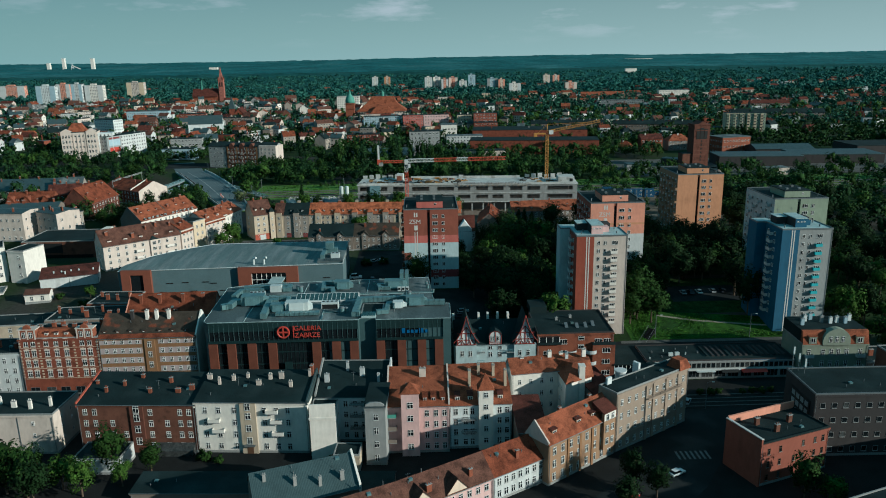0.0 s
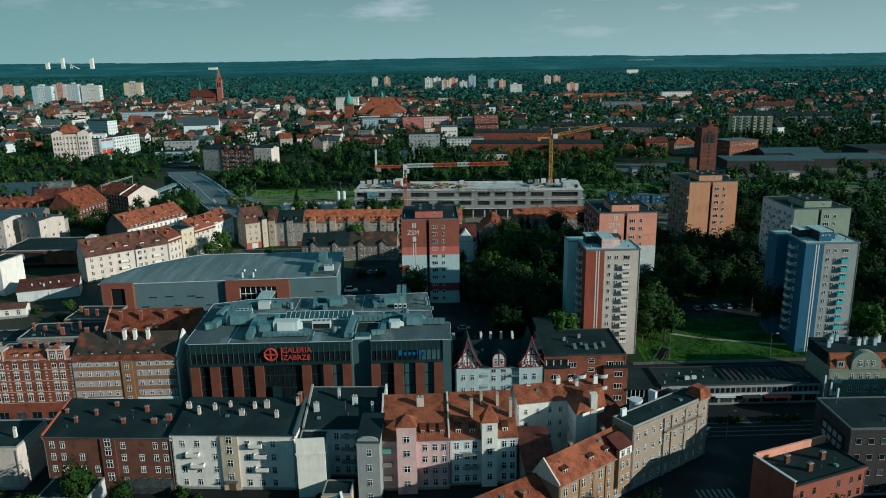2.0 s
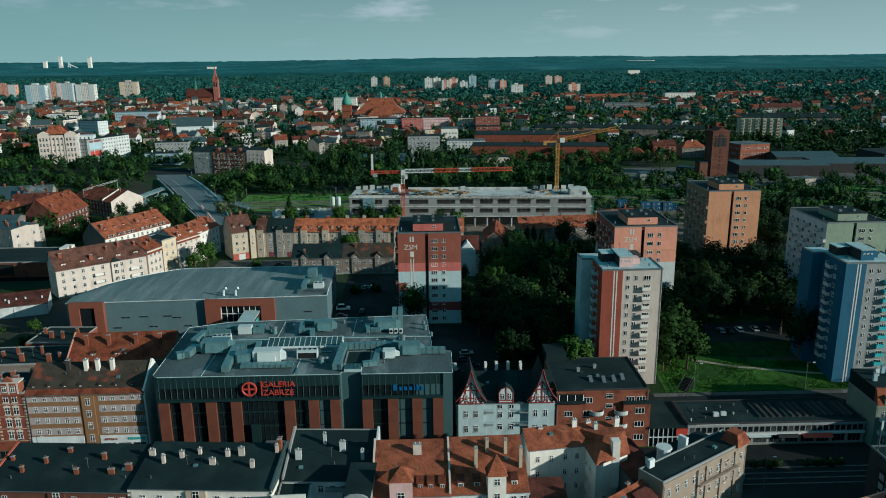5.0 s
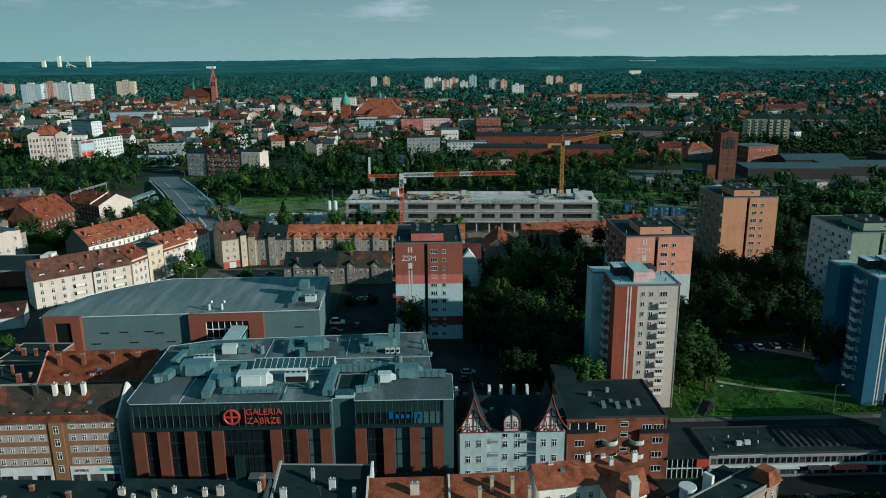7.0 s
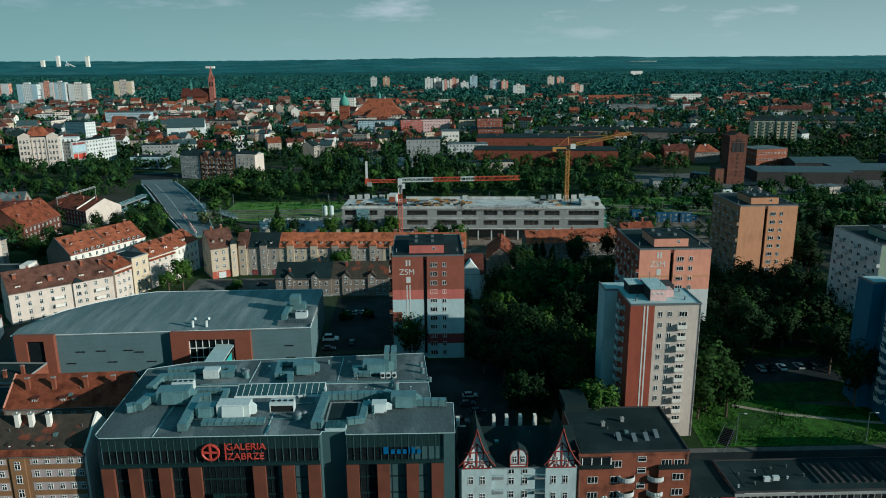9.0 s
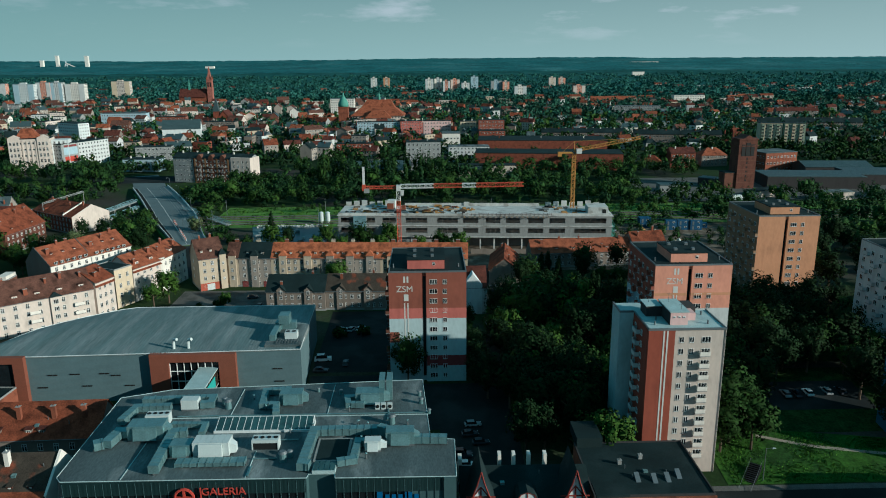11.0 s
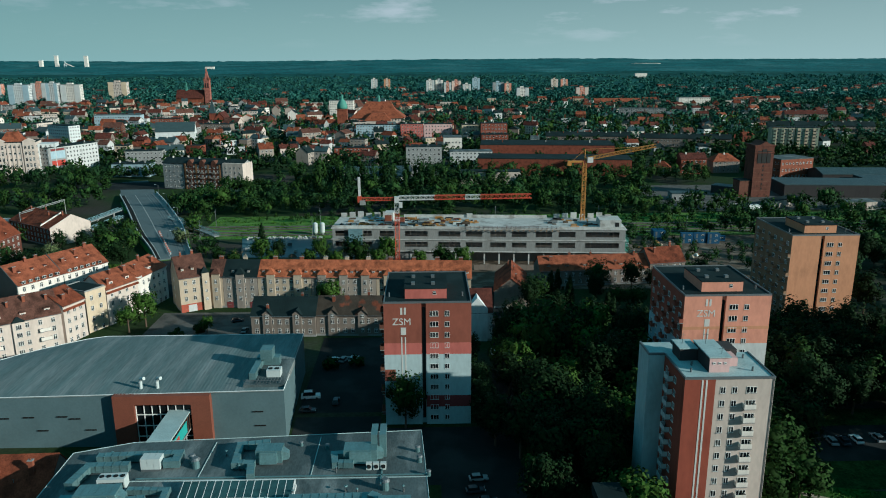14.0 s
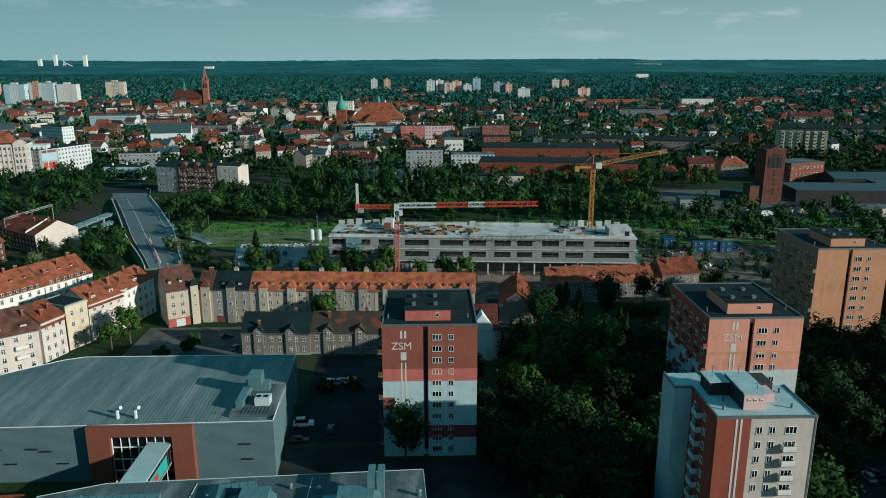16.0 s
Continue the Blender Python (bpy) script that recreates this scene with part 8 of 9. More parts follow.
part("lantern", Shape().tube((36, 22, 33), (36, 22, 39), 2.2, 2.0, 8).tube((36, 22, 39), (36, 22, 43), 2.4, 0.1, 8), ["copper"], bh)
windows_far(bh, 70, 42, 14, 3, "f", 4, 1.6, 2.2)
far_house("white modern block behind the dome tower", -142, 1240, 0, 36, 16, 29, "white", "felt_grey", "flat", 0, 8, "fr", 0, "apartment_block", "apartment block", 0)

# named larger buildings between railway and old town
FAR = (
    ("long dark red brick factory hall", 42, 696, -8, 120, 30, 13, "brick", "bitumen", "flat", 0, 0, "f", 0),
    ("long brick factory hall with a flat roof", 50, 772, -6, 118, 40, 15, "brick", "bitumen", "flat", 0, 0, "f", 3),
    ("grey rendered block with many windows", -14, 690, 2, 28, 16, 23, "grey", "bitumen", "flat", 0, 6, "fr", 4),
    ("white cubic building by the factory", 18, 798, 0, 17, 20, 19, "white", "felt_grey", "flat", 0, 3, "fr", 0),
    ("white glazed office building", 22, 740, 0, 36, 14, 13, "pale_grey", "felt_grey", "flat", 0, 4, "fr", 0),
    ("pale blue panel block of flats", -78, 968, 3, 50, 12, 16, "light_blue", "bitumen", "flat", 0, 5, "fr", 3),
    ("pink tenement row with flat roof", -27, 966, 3, 26, 12, 17, "rose", "bitumen", "flat", 0, 5, "fr", 2),
    ("rose grey tenement row, flat roof", 0, 930, 2, 31, 12, 20, "pink", "bitumen", "flat", 0, 5, "fr", 3),
    ("yellow tenement with flat roof", 41, 920, 0, 18, 12, 20, "yellow", "bitumen", "flat", 0, 5, "fr", 2),
    ("brick tenement with flat roof", 58, 862, 0, 27, 14, 15, "brick", "bitumen", "flat", 0, 4, "fr", 3),
    ("salmon tenement with flat roof", 60, 900, 0, 28, 14, 23, "salmon", "bitumen", "flat", 0, 6, "fr", 3),
    ("brick cube with a flat roof", 268, 660, 16, 30, 22, 15, "brick_orange", "felt_grey", "flat", 0, 3, "flr", 0),
    ("brown tenement house with tiled roof", 203, 690, 4, 21, 12, 12, "brick", "tile_dark", "gable", 4, 3, "fr", 2),
    ("brown house with orange hipped roof", 231, 696, 4, 22, 14, 9, "old", "tile_bright", "hip", 6, 3, "fr", 1),
    ("long low factory shed, dark roof", 238, 590, -6, 66, 30, 8, "dark_grey", "slate", "flat", 0, 0, "f", 0),
    ("low factory shed with pale roof", 306, 600, -6, 70, 36, 7, "dark_grey", "slate", "flat", 0, 0, "f", 0),
    ("grey storage hall with gabled roof", 290, 640, -4, 50, 26, 7, "dark_grey", "slate", "gable", 3, 0, "f", 0),
    ("low grey depot with flat roof", 380, 640, 0, 60, 40, 8, "dark_grey", "bitumen", "flat", 0, 0, "f", 0),
    ("white depot wall building", 213.8, 552, 28, 27, 8, 4.5, "sand", "bitumen", "flat", 0, 0, "f", 0),
    ("low grey workshop by the yard", 160, 580, -3, 17, 10, 4.5, "grey", "slate", "flat", 0, 1, "f", 0),
    ("dark workshop beside the brick tower", 196, 608, -40, 20, 10, 5, "dark_grey", "slate", "flat", 0, 0, "f", 0),
    ("small pale hall with a ribbed roof", 254, 542, 10, 20, 9, 5, "sand", "felt_grey", "flat", 0, 1, "f", 0),
    ("red-roofed house by the factory street", 176, 688, -24, 17, 11, 6, "stucco", "tile", "hip", 5, 2, "fr", 1),
    ("yellow panel block of flats", 335, 822, -10, 21, 13, 24, "yellow", "bitumen", "flat", 0, 7, "fr", 0),
    ("pale green panel block of flats", 356.5, 818, -10, 21, 13, 24, "mint", "bitumen", "flat", 0, 7, "fr", 0),
    ("white house with a gabled front", 237, 966, 0, 17, 12, 8, "white", "slate", "gable", 4, 1, "f", 0),
    ("white office block with a red poster", -304.6, 719.5, 67, 51, 14, 20.5, "pale_grey", "bitumen", "flat", 0, 6, "flr", 3),
    ("classical white building with pilasters", -342.6, 709.4, 13.7, 31, 20, 26, "cream", "bitumen", "flat", 0, 5, "fr", 2),
    ("brown and ochre tenement row", -187.4, 645.9, -16.4, 63.8, 14, 18.5, "grey", "bitumen", "gable", 3, 5, "fr", 6),
    # Light blue wall colour carries the shade on this pale house.
    ("pale two-storey house by the bridge", -247, 700, -2, 30, 13, 10, "light_blue", "bitumen", "flat", 0, 2, "fr", 3),
    ("grey tenement behind the bridge", -252, 742, 8, 30, 13, 15, "grey", "bitumen", "flat", 0, 4, "fr", 3),
    ("long terrace under dark roofs", 130, 905, -8, 90, 12, 9, "old", "bitumen", "gable", 4, 2, "f", 12),
    ("long terrace under dark roofs", 225, 880, -12, 90, 12, 9, "old", "bitumen", "gable", 4, 2, "f", 12),
    ("long terrace with a dark roof", 420, 1010, -10, 120, 14, 9, "old", "bitumen", "gable", 5, 3, "f", 12),
    ("long block with a red roof", 520, 1180, -6, 60, 13, 10, "old", "tile_dark", "gable", 5, 3, "f", 9),
    ("long grey panel block", 300, 1260, -10, 70, 13, 14, "grey", "felt_grey", "flat", 0, 5, "fr", 0),
    ("distant long orange-roofed hall", 330, 1560, 0, 90, 20, 7, "old", "tile_bright", "gable", 6, 1, "f", 0),
    ("distant white offices among trees", 480, 1520, 0, 60, 16, 16, "white", "felt_grey", "flat", 0, 4, "f", 0),
    ("white modern church hall", -284, 905, 10, 40, 18, 16, "cool_white", "slate", "gable", 9, 0, "f", 0),
    ("long tenement street front", -290, 1010, -6, 60, 14, 15, "old", "bitumen", "flat", 0, 4, "f", 6),
    ("dark glass office with flat roof", -440, 1120, 3, 60, 16, 18, "light_blue", "felt_grey", "flat", 0, 4, "f", 0),
    ("brick corner tenement with flat roof", -350, 1080, 3, 36, 16, 16, "brick", "bitumen", "flat", 0, 4, "fr", 4),
    ("white panel slab of flats", -395, 905, -30, 34, 13, 24, "cool_white", "bitumen", "flat", 0, 7, "fr", 0),
    ("brick school with pale trim", -82, 790, 2, 34, 14, 11, "brick", "bitumen", "flat", 0, 3, "fr", 3),
    ("low halls with green sheet roofs", -70, 672, 4, 60, 20, 6, "grey", "slate", "gable", 3, 0, "f", 0),
    ("terrace behind the poplars", -40, 640, 2, 26, 11, 8, "pale_grey", "slate", "gable", 3, 2, "f", 2),
    ("grey block beside the rails", 27, 650, 0, 44, 12, 9, "sand", "bitumen", "flat", 0, 0, "f", 0),
)
for lab, x, y, a, w, d, h, wl_, rm, kd, rs, fl_, sds, cm in FAR:
    t = far_house(lab, x, y, a, w, d, h, wl_, rm, kd, rs, fl_, sds, 0, "town_building", "building", cm)
    if "panel block" in lab and y < 900:
        for k in range(3):
            part("wall_panel", Shape().box(w * (k + 0.18) / 3, -0.9, 0, w * (k + 0.55) / 3, -0.02, h - 0.5), ["yellow" if wl_ == "mint" else "mint"], t, "column of coloured balconies")
            for q in range(7):
                part("balcony_gap", Shape().box(w * (k + 0.2) / 3, -0.95, 1.6 + q * 3.1, w * (k + 0.53) / 3, -0.91, 2.9 + q * 3.1), ["black"], t)
    if "poster" in lab:
        part("mural", Shape().box(0.3, -0.3, 0.5, 17.5, -0.2, 20.2), ["grey"], t, "grey painted wall with large posters")
        part("billboard", Shape().box(2.5, -0.4, 5.5, 15.5, -0.31, 10), ["red_sign"], t, "red wall poster")
        part("billboard", Shape().box(2.0, -0.4, 11.5, 16.0, -0.31, 17.5), ["light_blue"], t, "pale blue wall poster")
        part("billboard", Shape().box(2.5, -0.4, 18.0, 15.5, -0.31, 19.6), ["wine"], t, "dark red wall poster")
    if "brown and ochre" in lab:
        for u in (22.5, 32, 41.5):
            part("gable", Shape().along_y([(u - 1.9, 16.5), (u + 1.9, 16.5), (u + 1.9, 19.6), (u + 0.5, 21.2), (u - 0.5, 21.2), (u - 1.9, 19.2)], -0.6, 4), ["brick_brown"], t, "stepped gable")
            for z in (4.5, 8.2, 11.9):
                balcony(t, SIDES["f"](63.8, 14, u, z, 0.3), 3.0, 1.0, "old")
        for u in (18.5, 27.2, 36.8, 46.0):
            part("pilaster", Shape().box(u - 0.5, -0.5, 0, u + 0.5, -0.3, 18.4), ["ochre"], t)
        part("wall_panel", Shape().box(17, -0.3, 0, 47, -0.02, 18.4), ["brick_brown"], t, "brown brick front")
        windows(t, 63.8, 14, "f", spaced(18, 46, 9), [2.4, 6.0, 9.6, 13.2, 16.4], 1.3, 1.9, o=0.3)
        part("end_wall", Shape().box(48.5, -0.6, 0, 64.2, 13, 19.6), ["cream"], t, "pale cream rendered end house")
        windows(t, 63.8, 14, "f", [51, 54.5, 58, 61.5], [2.4, 6.0, 9.6, 13.2, 16.4], 1.2, 1.8, o=0.6)
    if "pilasters" in lab:
        for u in (10.5, 13.8, 17.1, 20.5):
            part("pilaster", Shape().box(u - 0.4, -0.5, 0, u + 0.5, 0, h - 1.5), ["cream"], t)
        for u in (0, 22):
            part("corner_bay", Shape().box(u, -1.2, 0, u + 9, -0.5, 27).along_y([(u - 0.3, 27), (u + 9.3, 27), (u + 4.5, 29.5)], -1.4, 3), ["cream"], t, "pedimented corner bay")
            windows(t, w, d, "f", [u + 1.8, u + 4.5, u + 7.2], [3.2, 8.0, 12.8, 17.6, 22.4], 1.6, 2.8, o=1.2)
        part("wing", Shape().box(31.1, 6, 0, 44, 20, 24), ["cool_white"], t, "pale rear wing")
        windows(t, 44, d, "f", [33.5, 37, 40.5], [3.2, 8.0, 12.8, 17.6, 22.0], 1.4, 2.2, o=-6.0)
        part("roof_pavilion", Shape().loft([[(4, 4, h), (22, 4, h), (22, 18, h), (4, 18, h)], [(9, 9, h + 8), (17, 9, h + 8), (17, 13, h + 8), (9, 13, h + 8)]]), ["tile_bright"], t)
bt = thing("brick_tower", "tall dark brick industrial tower with a gabled head", "tower", 216, 590, 0, 4)
part("shaft", Shape().box(0, 0, 0, 13, 12, 34).box(-0.4, -0.4, 29, 13.4, 12.4, 29.7).box(-0.4, -0.4, 33.4, 13.4, 12.4, 34.4), ["brick_dark"], bt)
part("gable", Shape().along_y([(2.5, 34.4), (10.5, 34.4), (6.5, 36.8)], -0.3, 12.3), ["brick_dark"], bt)
for x0, x1, z1 in ((2.0, 4.6, 30.4), (5.0, 8.0, 31.6), (8.4, 11.0, 30.4)):
    part("louvre", Shape().box(x0, -0.2, 22.5, x1, -0.01, z1), ["black"], bt)
for z in (4, 7, 10, 13, 16, 19):
    part("band", Shape().box(-0.15, -0.15, z, 13.15, -0.002, z + 0.5), ["brick_brown"], bt)
    part("slit_window", Shape().box(6.0, -0.1, z + 1.2, 6.9, -0.005, z + 2.4), ["black"], bt)
part("annex", Shape().box(-8, 1, 0, -0.02, 10, 11), ["brick_brown"], bt)
part("annex_roof", Shape().box(-8.3, 0.7, 11, -0.02, 10.3, 11.4), ["bitumen"], bt)
gable_cols = ("tile", "tile_dark", "slate", "tile_brown", "bitumen", "slate", "bitumen", "tile_bright", "tile_brown", "bitumen")
wall_cols = ("white", "cream", "beige", "grey", "old", "pale_grey", "stucco", "old", "stucco", "grey", "brick_brown", "sand")


def clear_of(x, y, r):
    for inv, w, d in FOOT:
        p = inv @ Vector((x, y, 0))
        if -r < p.x < w + r and -r < p.y < d + r:
            return False
    return True


rt = random.Random(23)
count = 0
for k in range(2400):
    y = 640 + 900 * rt.random() ** 1.15
    left = rt.random() < 0.62
    x = rt.uniform(-0.66 * y - 30, -0.05 * y) if left else rt.uniform(-0.05 * y, 0.70 * y)
    if y < 760 and x < -110 or (y < 740 and x < 120):
        continue
    if not clear_of(x, y, 11 if left else 14):
        continue
    if not left and rt.random() < 0.8 or (left and -0.33 * y < x < -0.05 * y and 760 < y < 880 and rt.random() < 0.7):
        continue
    if left:
        w, d, h = rt.uniform(10, 25), rt.uniform(9, 13), rt.uniform(9, 15)
        rm = rt.choice(gable_cols)
        kd = "flat" if rm == "bitumen" and rt.random() < 0.7 else "gable"
        wl_ = rt.choice(wall_cols)
    else:
        w, d, h = rt.uniform(9, 17), rt.uniform(9, 12), rt.uniform(5, 9)
        rm = rt.choice(gable_cols)
        kd = rt.choice(("gable", "hip", "gable"))
        wl_ = rt.choice(wall_cols)
    rn = {"tile": "red tiled", "tile_bright": "orange tiled", "tile_dark": "dark red tiled", "tile_brown": "brown tiled", "bitumen": "black felt", "slate": "grey metal"}[rm]
    wn_ = {"white": "White", "cream": "Cream", "beige": "Beige", "pale_grey": "Pale grey", "old": "Weathered brown", "brick": "Brick", "sand": "Sand coloured", "cream_warm": "Warm cream", "pink": "Pink", "stucco": "Grey stucco", "brick_brown": "Dark brick", "grey": "Grey", "cool_white": "White", "brick_orange": "Orange brick"}[wl_]
    far_house(f"{wn_} {'town house' if left else 'villa'} with a {rn} roof among trees", x, y, rt.choice((0, 8, -12, 25, 90, 75, -30)) + rt.uniform(-6, 6), w, d, h, wl_, rm, kd, rt.uniform(3.2, 5.5), max(2, int(h / 3.3)), "fr", 0, "house", "house", 1, "town houses")
    count += 1
    if count >= 165:
        break
joined = Shape()
sorts = ["white", "cream", "pale_grey", "felt_grey", "tile", "tile_bright", "glass", "old", "brick", "tile_dark", "bitumen", "beige"]
for k in range(820):
    y = rt.uniform(800, 1560)
    x = rt.uniform(-0.66 * y - 20, 0.02 * y) if rt.random() < 0.74 else rt.uniform(0.02 * y, 0.66 * y)
    if not clear_of(x, y, 7):
        continue
    FOOT.append((pose(x, y, 0).inverted(), 12, 10))
    a, w, d, h = radians(rt.choice((0, 10, -14, 26, 78, -30)) + rt.uniform(-6, 6)), rt.uniform(8, 18), rt.uniform(8, 11), rt.uniform(5, 11)
    one, n0 = Shape(), len(joined.v)
    wl_, rm = rt.choice((1, 2, 7, 8, 11, 7, 2)), rt.choice((4, 5, 9, 3, 10, 9, 10, 10))
    one.box(0, 0, -1, w, d, h, wl_, rm)
    if rm not in (3, 10) or rt.random() < 0.4:
        one.along_x([(-0.4, h), (d + 0.4, h), (d / 2, h + rt.uniform(3, 5))], -0.3, w + 0.3, rm)
    cx = rt.uniform(1, w - 2)
    one.box(cx, d * 0.4, h, cx + 1.0, d * 0.4 + 0.8, h + rt.uniform(4.2, 6.0), 8)
    for u in spaced(0.5, w - 0.5, max(2, int(w / 3.2))):
        for v in range(int(h / 3.2)):
            one.face([(u - 0.6, -0.05, 1.0 + v * 3.1), (u + 0.6, -0.05, 1.0 + v * 3.1), (u + 0.6, -0.05, 2.5 + v * 3.1), (u - 0.6, -0.05, 2.5 + v * 3.1)], 6)
    c, d2 = math.cos(a), math.sin(a)
    joined.v += [(x + p[0] * c - p[1] * d2, y + p[0] * d2 + p[1] * c, p[2]) for p in one.v]
    joined.f += [tuple(n0 + i for i in f) for f in one.f]
    joined.m += one.m
for k in range(190):
    y = rt.uniform(1500, 2350)
    x = rt.uniform(-0.66 * y, 0.68 * y)
    if not clear_of(x, y, 20):
        continue
    w, h, flat = rt.uniform(10, 30), rt.uniform(6, 11), rt.random() < 0.4
    zb = level(x, y)
    joined.box(x, y, zb - 2, x + w, y + 12, zb + h, rt.choice((1, 2, 7, 11)), 3 if flat else None)
    if not flat:
        joined.along_x([(y - 0.5, zb + h), (y + 12.5, zb + h), (y + 6, zb + h + 4)], x - 0.5, x + w + 0.5, rt.choice((4, 9, 9, 5)))
    for u in spaced(0.5, w - 0.5, int(w / 5)):
        for v in range(int(h / 3.4)):
            joined.face([(x + u - 1, y - 0.05, zb + 1.2 + v * 3.3), (x + u + 1, y - 0.05, zb + 1.2 + v * 3.3), (x + u + 1, y - 0.05, zb + 2.7 + v * 3.3), (x + u - 1, y - 0.05, zb + 2.7 + v * 3.3)], 6)
tagged(new("distant_houses", joined.mesh("distant_houses", sorts)), "many distant pale and red-roofed houses among the woods", "houses", kind="stuff")
# pit towers and halls on the horizon
for x, y, z, w, h in ((-2096, 4300, 50, 17, 36), (-2010, 4300, 56, 15, 54), (-1852, 4300, 46, 18, 62)):
    t = thing("pit_tower", "distant white colliery tower", "tower", x, y, z)
    part("shaft", Shape().box(0, 0, -20, w, 18, h), ["white"], t)
    part("head", Shape().box(-1.2, -1.2, h, w + 1.2, 19.2, h + 3), ["cool_white"], t)
t = thing("pit_conveyor", "distant white conveyor gallery", "conveyor", -1945, 4280, 40)
part("gallery", Shape().slab([(0, 0, 34), (0, 6, 34), (70, 6, 2), (70, 0, 2)][::-1], 4), ["white"], t)
part("headframe", Shape().tube((-14, 3, -5), (-2, 3, 42), 1.5, n=4).tube((10, 3, -5), (-2, 3, 42), 1.5, n=4).box(-9, 0, 20, 6, 8, 25), ["cool_white"], t, "pale steel headframe")
for x, y, z, w in ((808, 3000, 24, 46), (-1115, 4000, 46, 44), (1150, 4300, 52, 160), (520, 4400, 44, 70), (-500, 3900, 30, 120), (200, 4100, 36, 150)):
    t = thing("far_hall", "distant pale industrial hall", "hall", x, y, z)
    part("body", Shape().box(0, 0, -10, w, 20, 7), ["white"], t)
    part("roof", Shape().box(-0.5, -0.5, 7, w + 0.5, 20.5, 7.6), ["felt_grey"], t)


# ---- trees ----
def leaf_cards(seed, clumps, cards, rx, rz, z0, size, shape="round"):
    """Corners of many small leaf cards in clumps: an uneven crown with gaps."""
    g = np.random.default_rng(seed)
    cen = g.normal(size=(clumps, 3))
    cen /= np.linalg.norm(cen, axis=1)[:, None]
    cen *= (g.uniform(0.35, 1.0, clumps) ** 0.6)[:, None]
    if shape == "cone":
        cen[:, 2] = g.uniform(-1, 1, clumps)
        cen[:, :2] *= (0.15 + 0.85 * (1 - cen[:, 2:]) / 2)
    rad = g.uniform(0.22, 0.42, clumps)
    c = np.repeat(cen, cards, 0)
    r = np.repeat(rad, cards)
    n = g.normal(size=(len(c), 3))
    n /= np.linalg.norm(n, axis=1)[:, None]
    p = c + n * (r * g.uniform(0.55, 1.0, len(c)))[:, None]
    p *= np.array([rx, rx, rz])
    p[:, 2] += z0
    nn = n + c * 0.8 + np.array([0, 0, 0.35]) + g.normal(scale=0.5, size=n.shape)
    nn /= np.linalg.norm(nn, axis=1)[:, None]
    out = c * 0.9 + n * 0.75 + g.normal(scale=0.22, size=n.shape)
    out /= np.linalg.norm(out, axis=1)[:, None]
    nn *= np.where((nn * out).sum(1) < 0, -1.0, 1.0)[:, None]
    u = np.cross(nn, g.normal(size=n.shape))
    u /= np.linalg.norm(u, axis=1)[:, None]
    v = np.cross(nn, u)
    s = (size * g.uniform(0.6, 1.35, len(c)))[:, None]
    return np.stack([p - u * s - v * s * 0.6, p + u * s - v * s * 0.7, p + u * s * 0.8 + v * s * 0.7, p - u * s * 0.9 + v * s * 0.6, out, out, out, out], 1)


def blob_cards(seed, clumps, rx, rz, z0, r0=0.3, r1=0.48, reach=0.85):
    """Rough solid leaf clumps that fill a crown, as small six-sided lumps with rounded shading."""
    g = np.random.default_rng(seed)
    cen = g.normal(size=(clumps, 3))
    cen /= np.linalg.norm(cen, axis=1)[:, None]
    cen *= (reach * g.uniform(0.15, 1.0, clumps) ** 0.5)[:, None]
    sign = np.array([(a, b, c) for a in (-1, 1) for b in (-1, 1) for c in (-1, 1)], dtype=float) / math.sqrt(3)
    faces = ((0, 1, 3, 2), (4, 6, 7, 5), (0, 4, 5, 1), (2, 3, 7, 6), (0, 2, 6, 4), (1, 5, 7, 3))
    quads = []
    for c in cen:
        q, _ = np.linalg.qr(g.normal(size=(3, 3)))
        if np.linalg.det(q) < 0:
            q[:, 0] *= -1
        way = sign @ q.T
        pts = c + way * (g.uniform(r0, r1) * g.uniform(0.7, 1.25, 8))[:, None]
        out = c * 0.9 + way * 0.7
        out /= np.linalg.norm(out, axis=1)[:, None]
        pts = pts * np.array([rx, rx, rz]) + np.array([0, 0, z0])
        for f in faces:
            quads.append(np.concatenate([pts[list(f)], out[list(f)]]))
    return np.array(quads)


def card_mesh(name, q, mats):
    q = np.asarray(q, dtype=np.float32)
    facing = q[:, 4:] if q.shape[1] == 8 else None
    q = q[:, :4]
    me = bpy.data.meshes.new(name)
    k = len(q)
    me.vertices.add(k * 4)
    me.vertices.foreach_set("co", q.reshape(-1))
    me.loops.add(k * 4)
    me.loops.foreach_set("vertex_index", np.arange(k * 4, dtype=np.int32))
    me.polygons.add(k)
    me.polygons.foreach_set("loop_start", np.arange(0, k * 4, 4, dtype=np.int32))
    me.polygons.foreach_set("loop_total", np.full(k, 4, dtype=np.int32))
    for m in mats:
        me.materials.append(M[m])
    me.update(calc_edges=True)
    if facing is not None:
        me.attributes.new("custom_normal", 'FLOAT_VECTOR', 'POINT').data.foreach_set("vector", facing.reshape(-1))
        me.update()
    return me


def trunk_shape(seed, h, r):
    g = random.Random(seed)
    s = Shape().tube((0, 0, -0.6), (0.1, 0, h * 0.35), r, r * 0.75, 7).tube((0.1, 0, h * 0.35), (0, 0.15, h * 0.75), r * 0.75, r * 0.3, 7)
    for i in range(6):
        a, z = g.uniform(0, 6.28), h * g.uniform(0.28, 0.55)
        L = h * g.uniform(0.2, 0.34)
        s.tube((0.05, 0.05, z), (math.cos(a) * L, math.sin(a) * L, z + L * 0.7), r * 0.4, r * 0.12, 5)
    return s


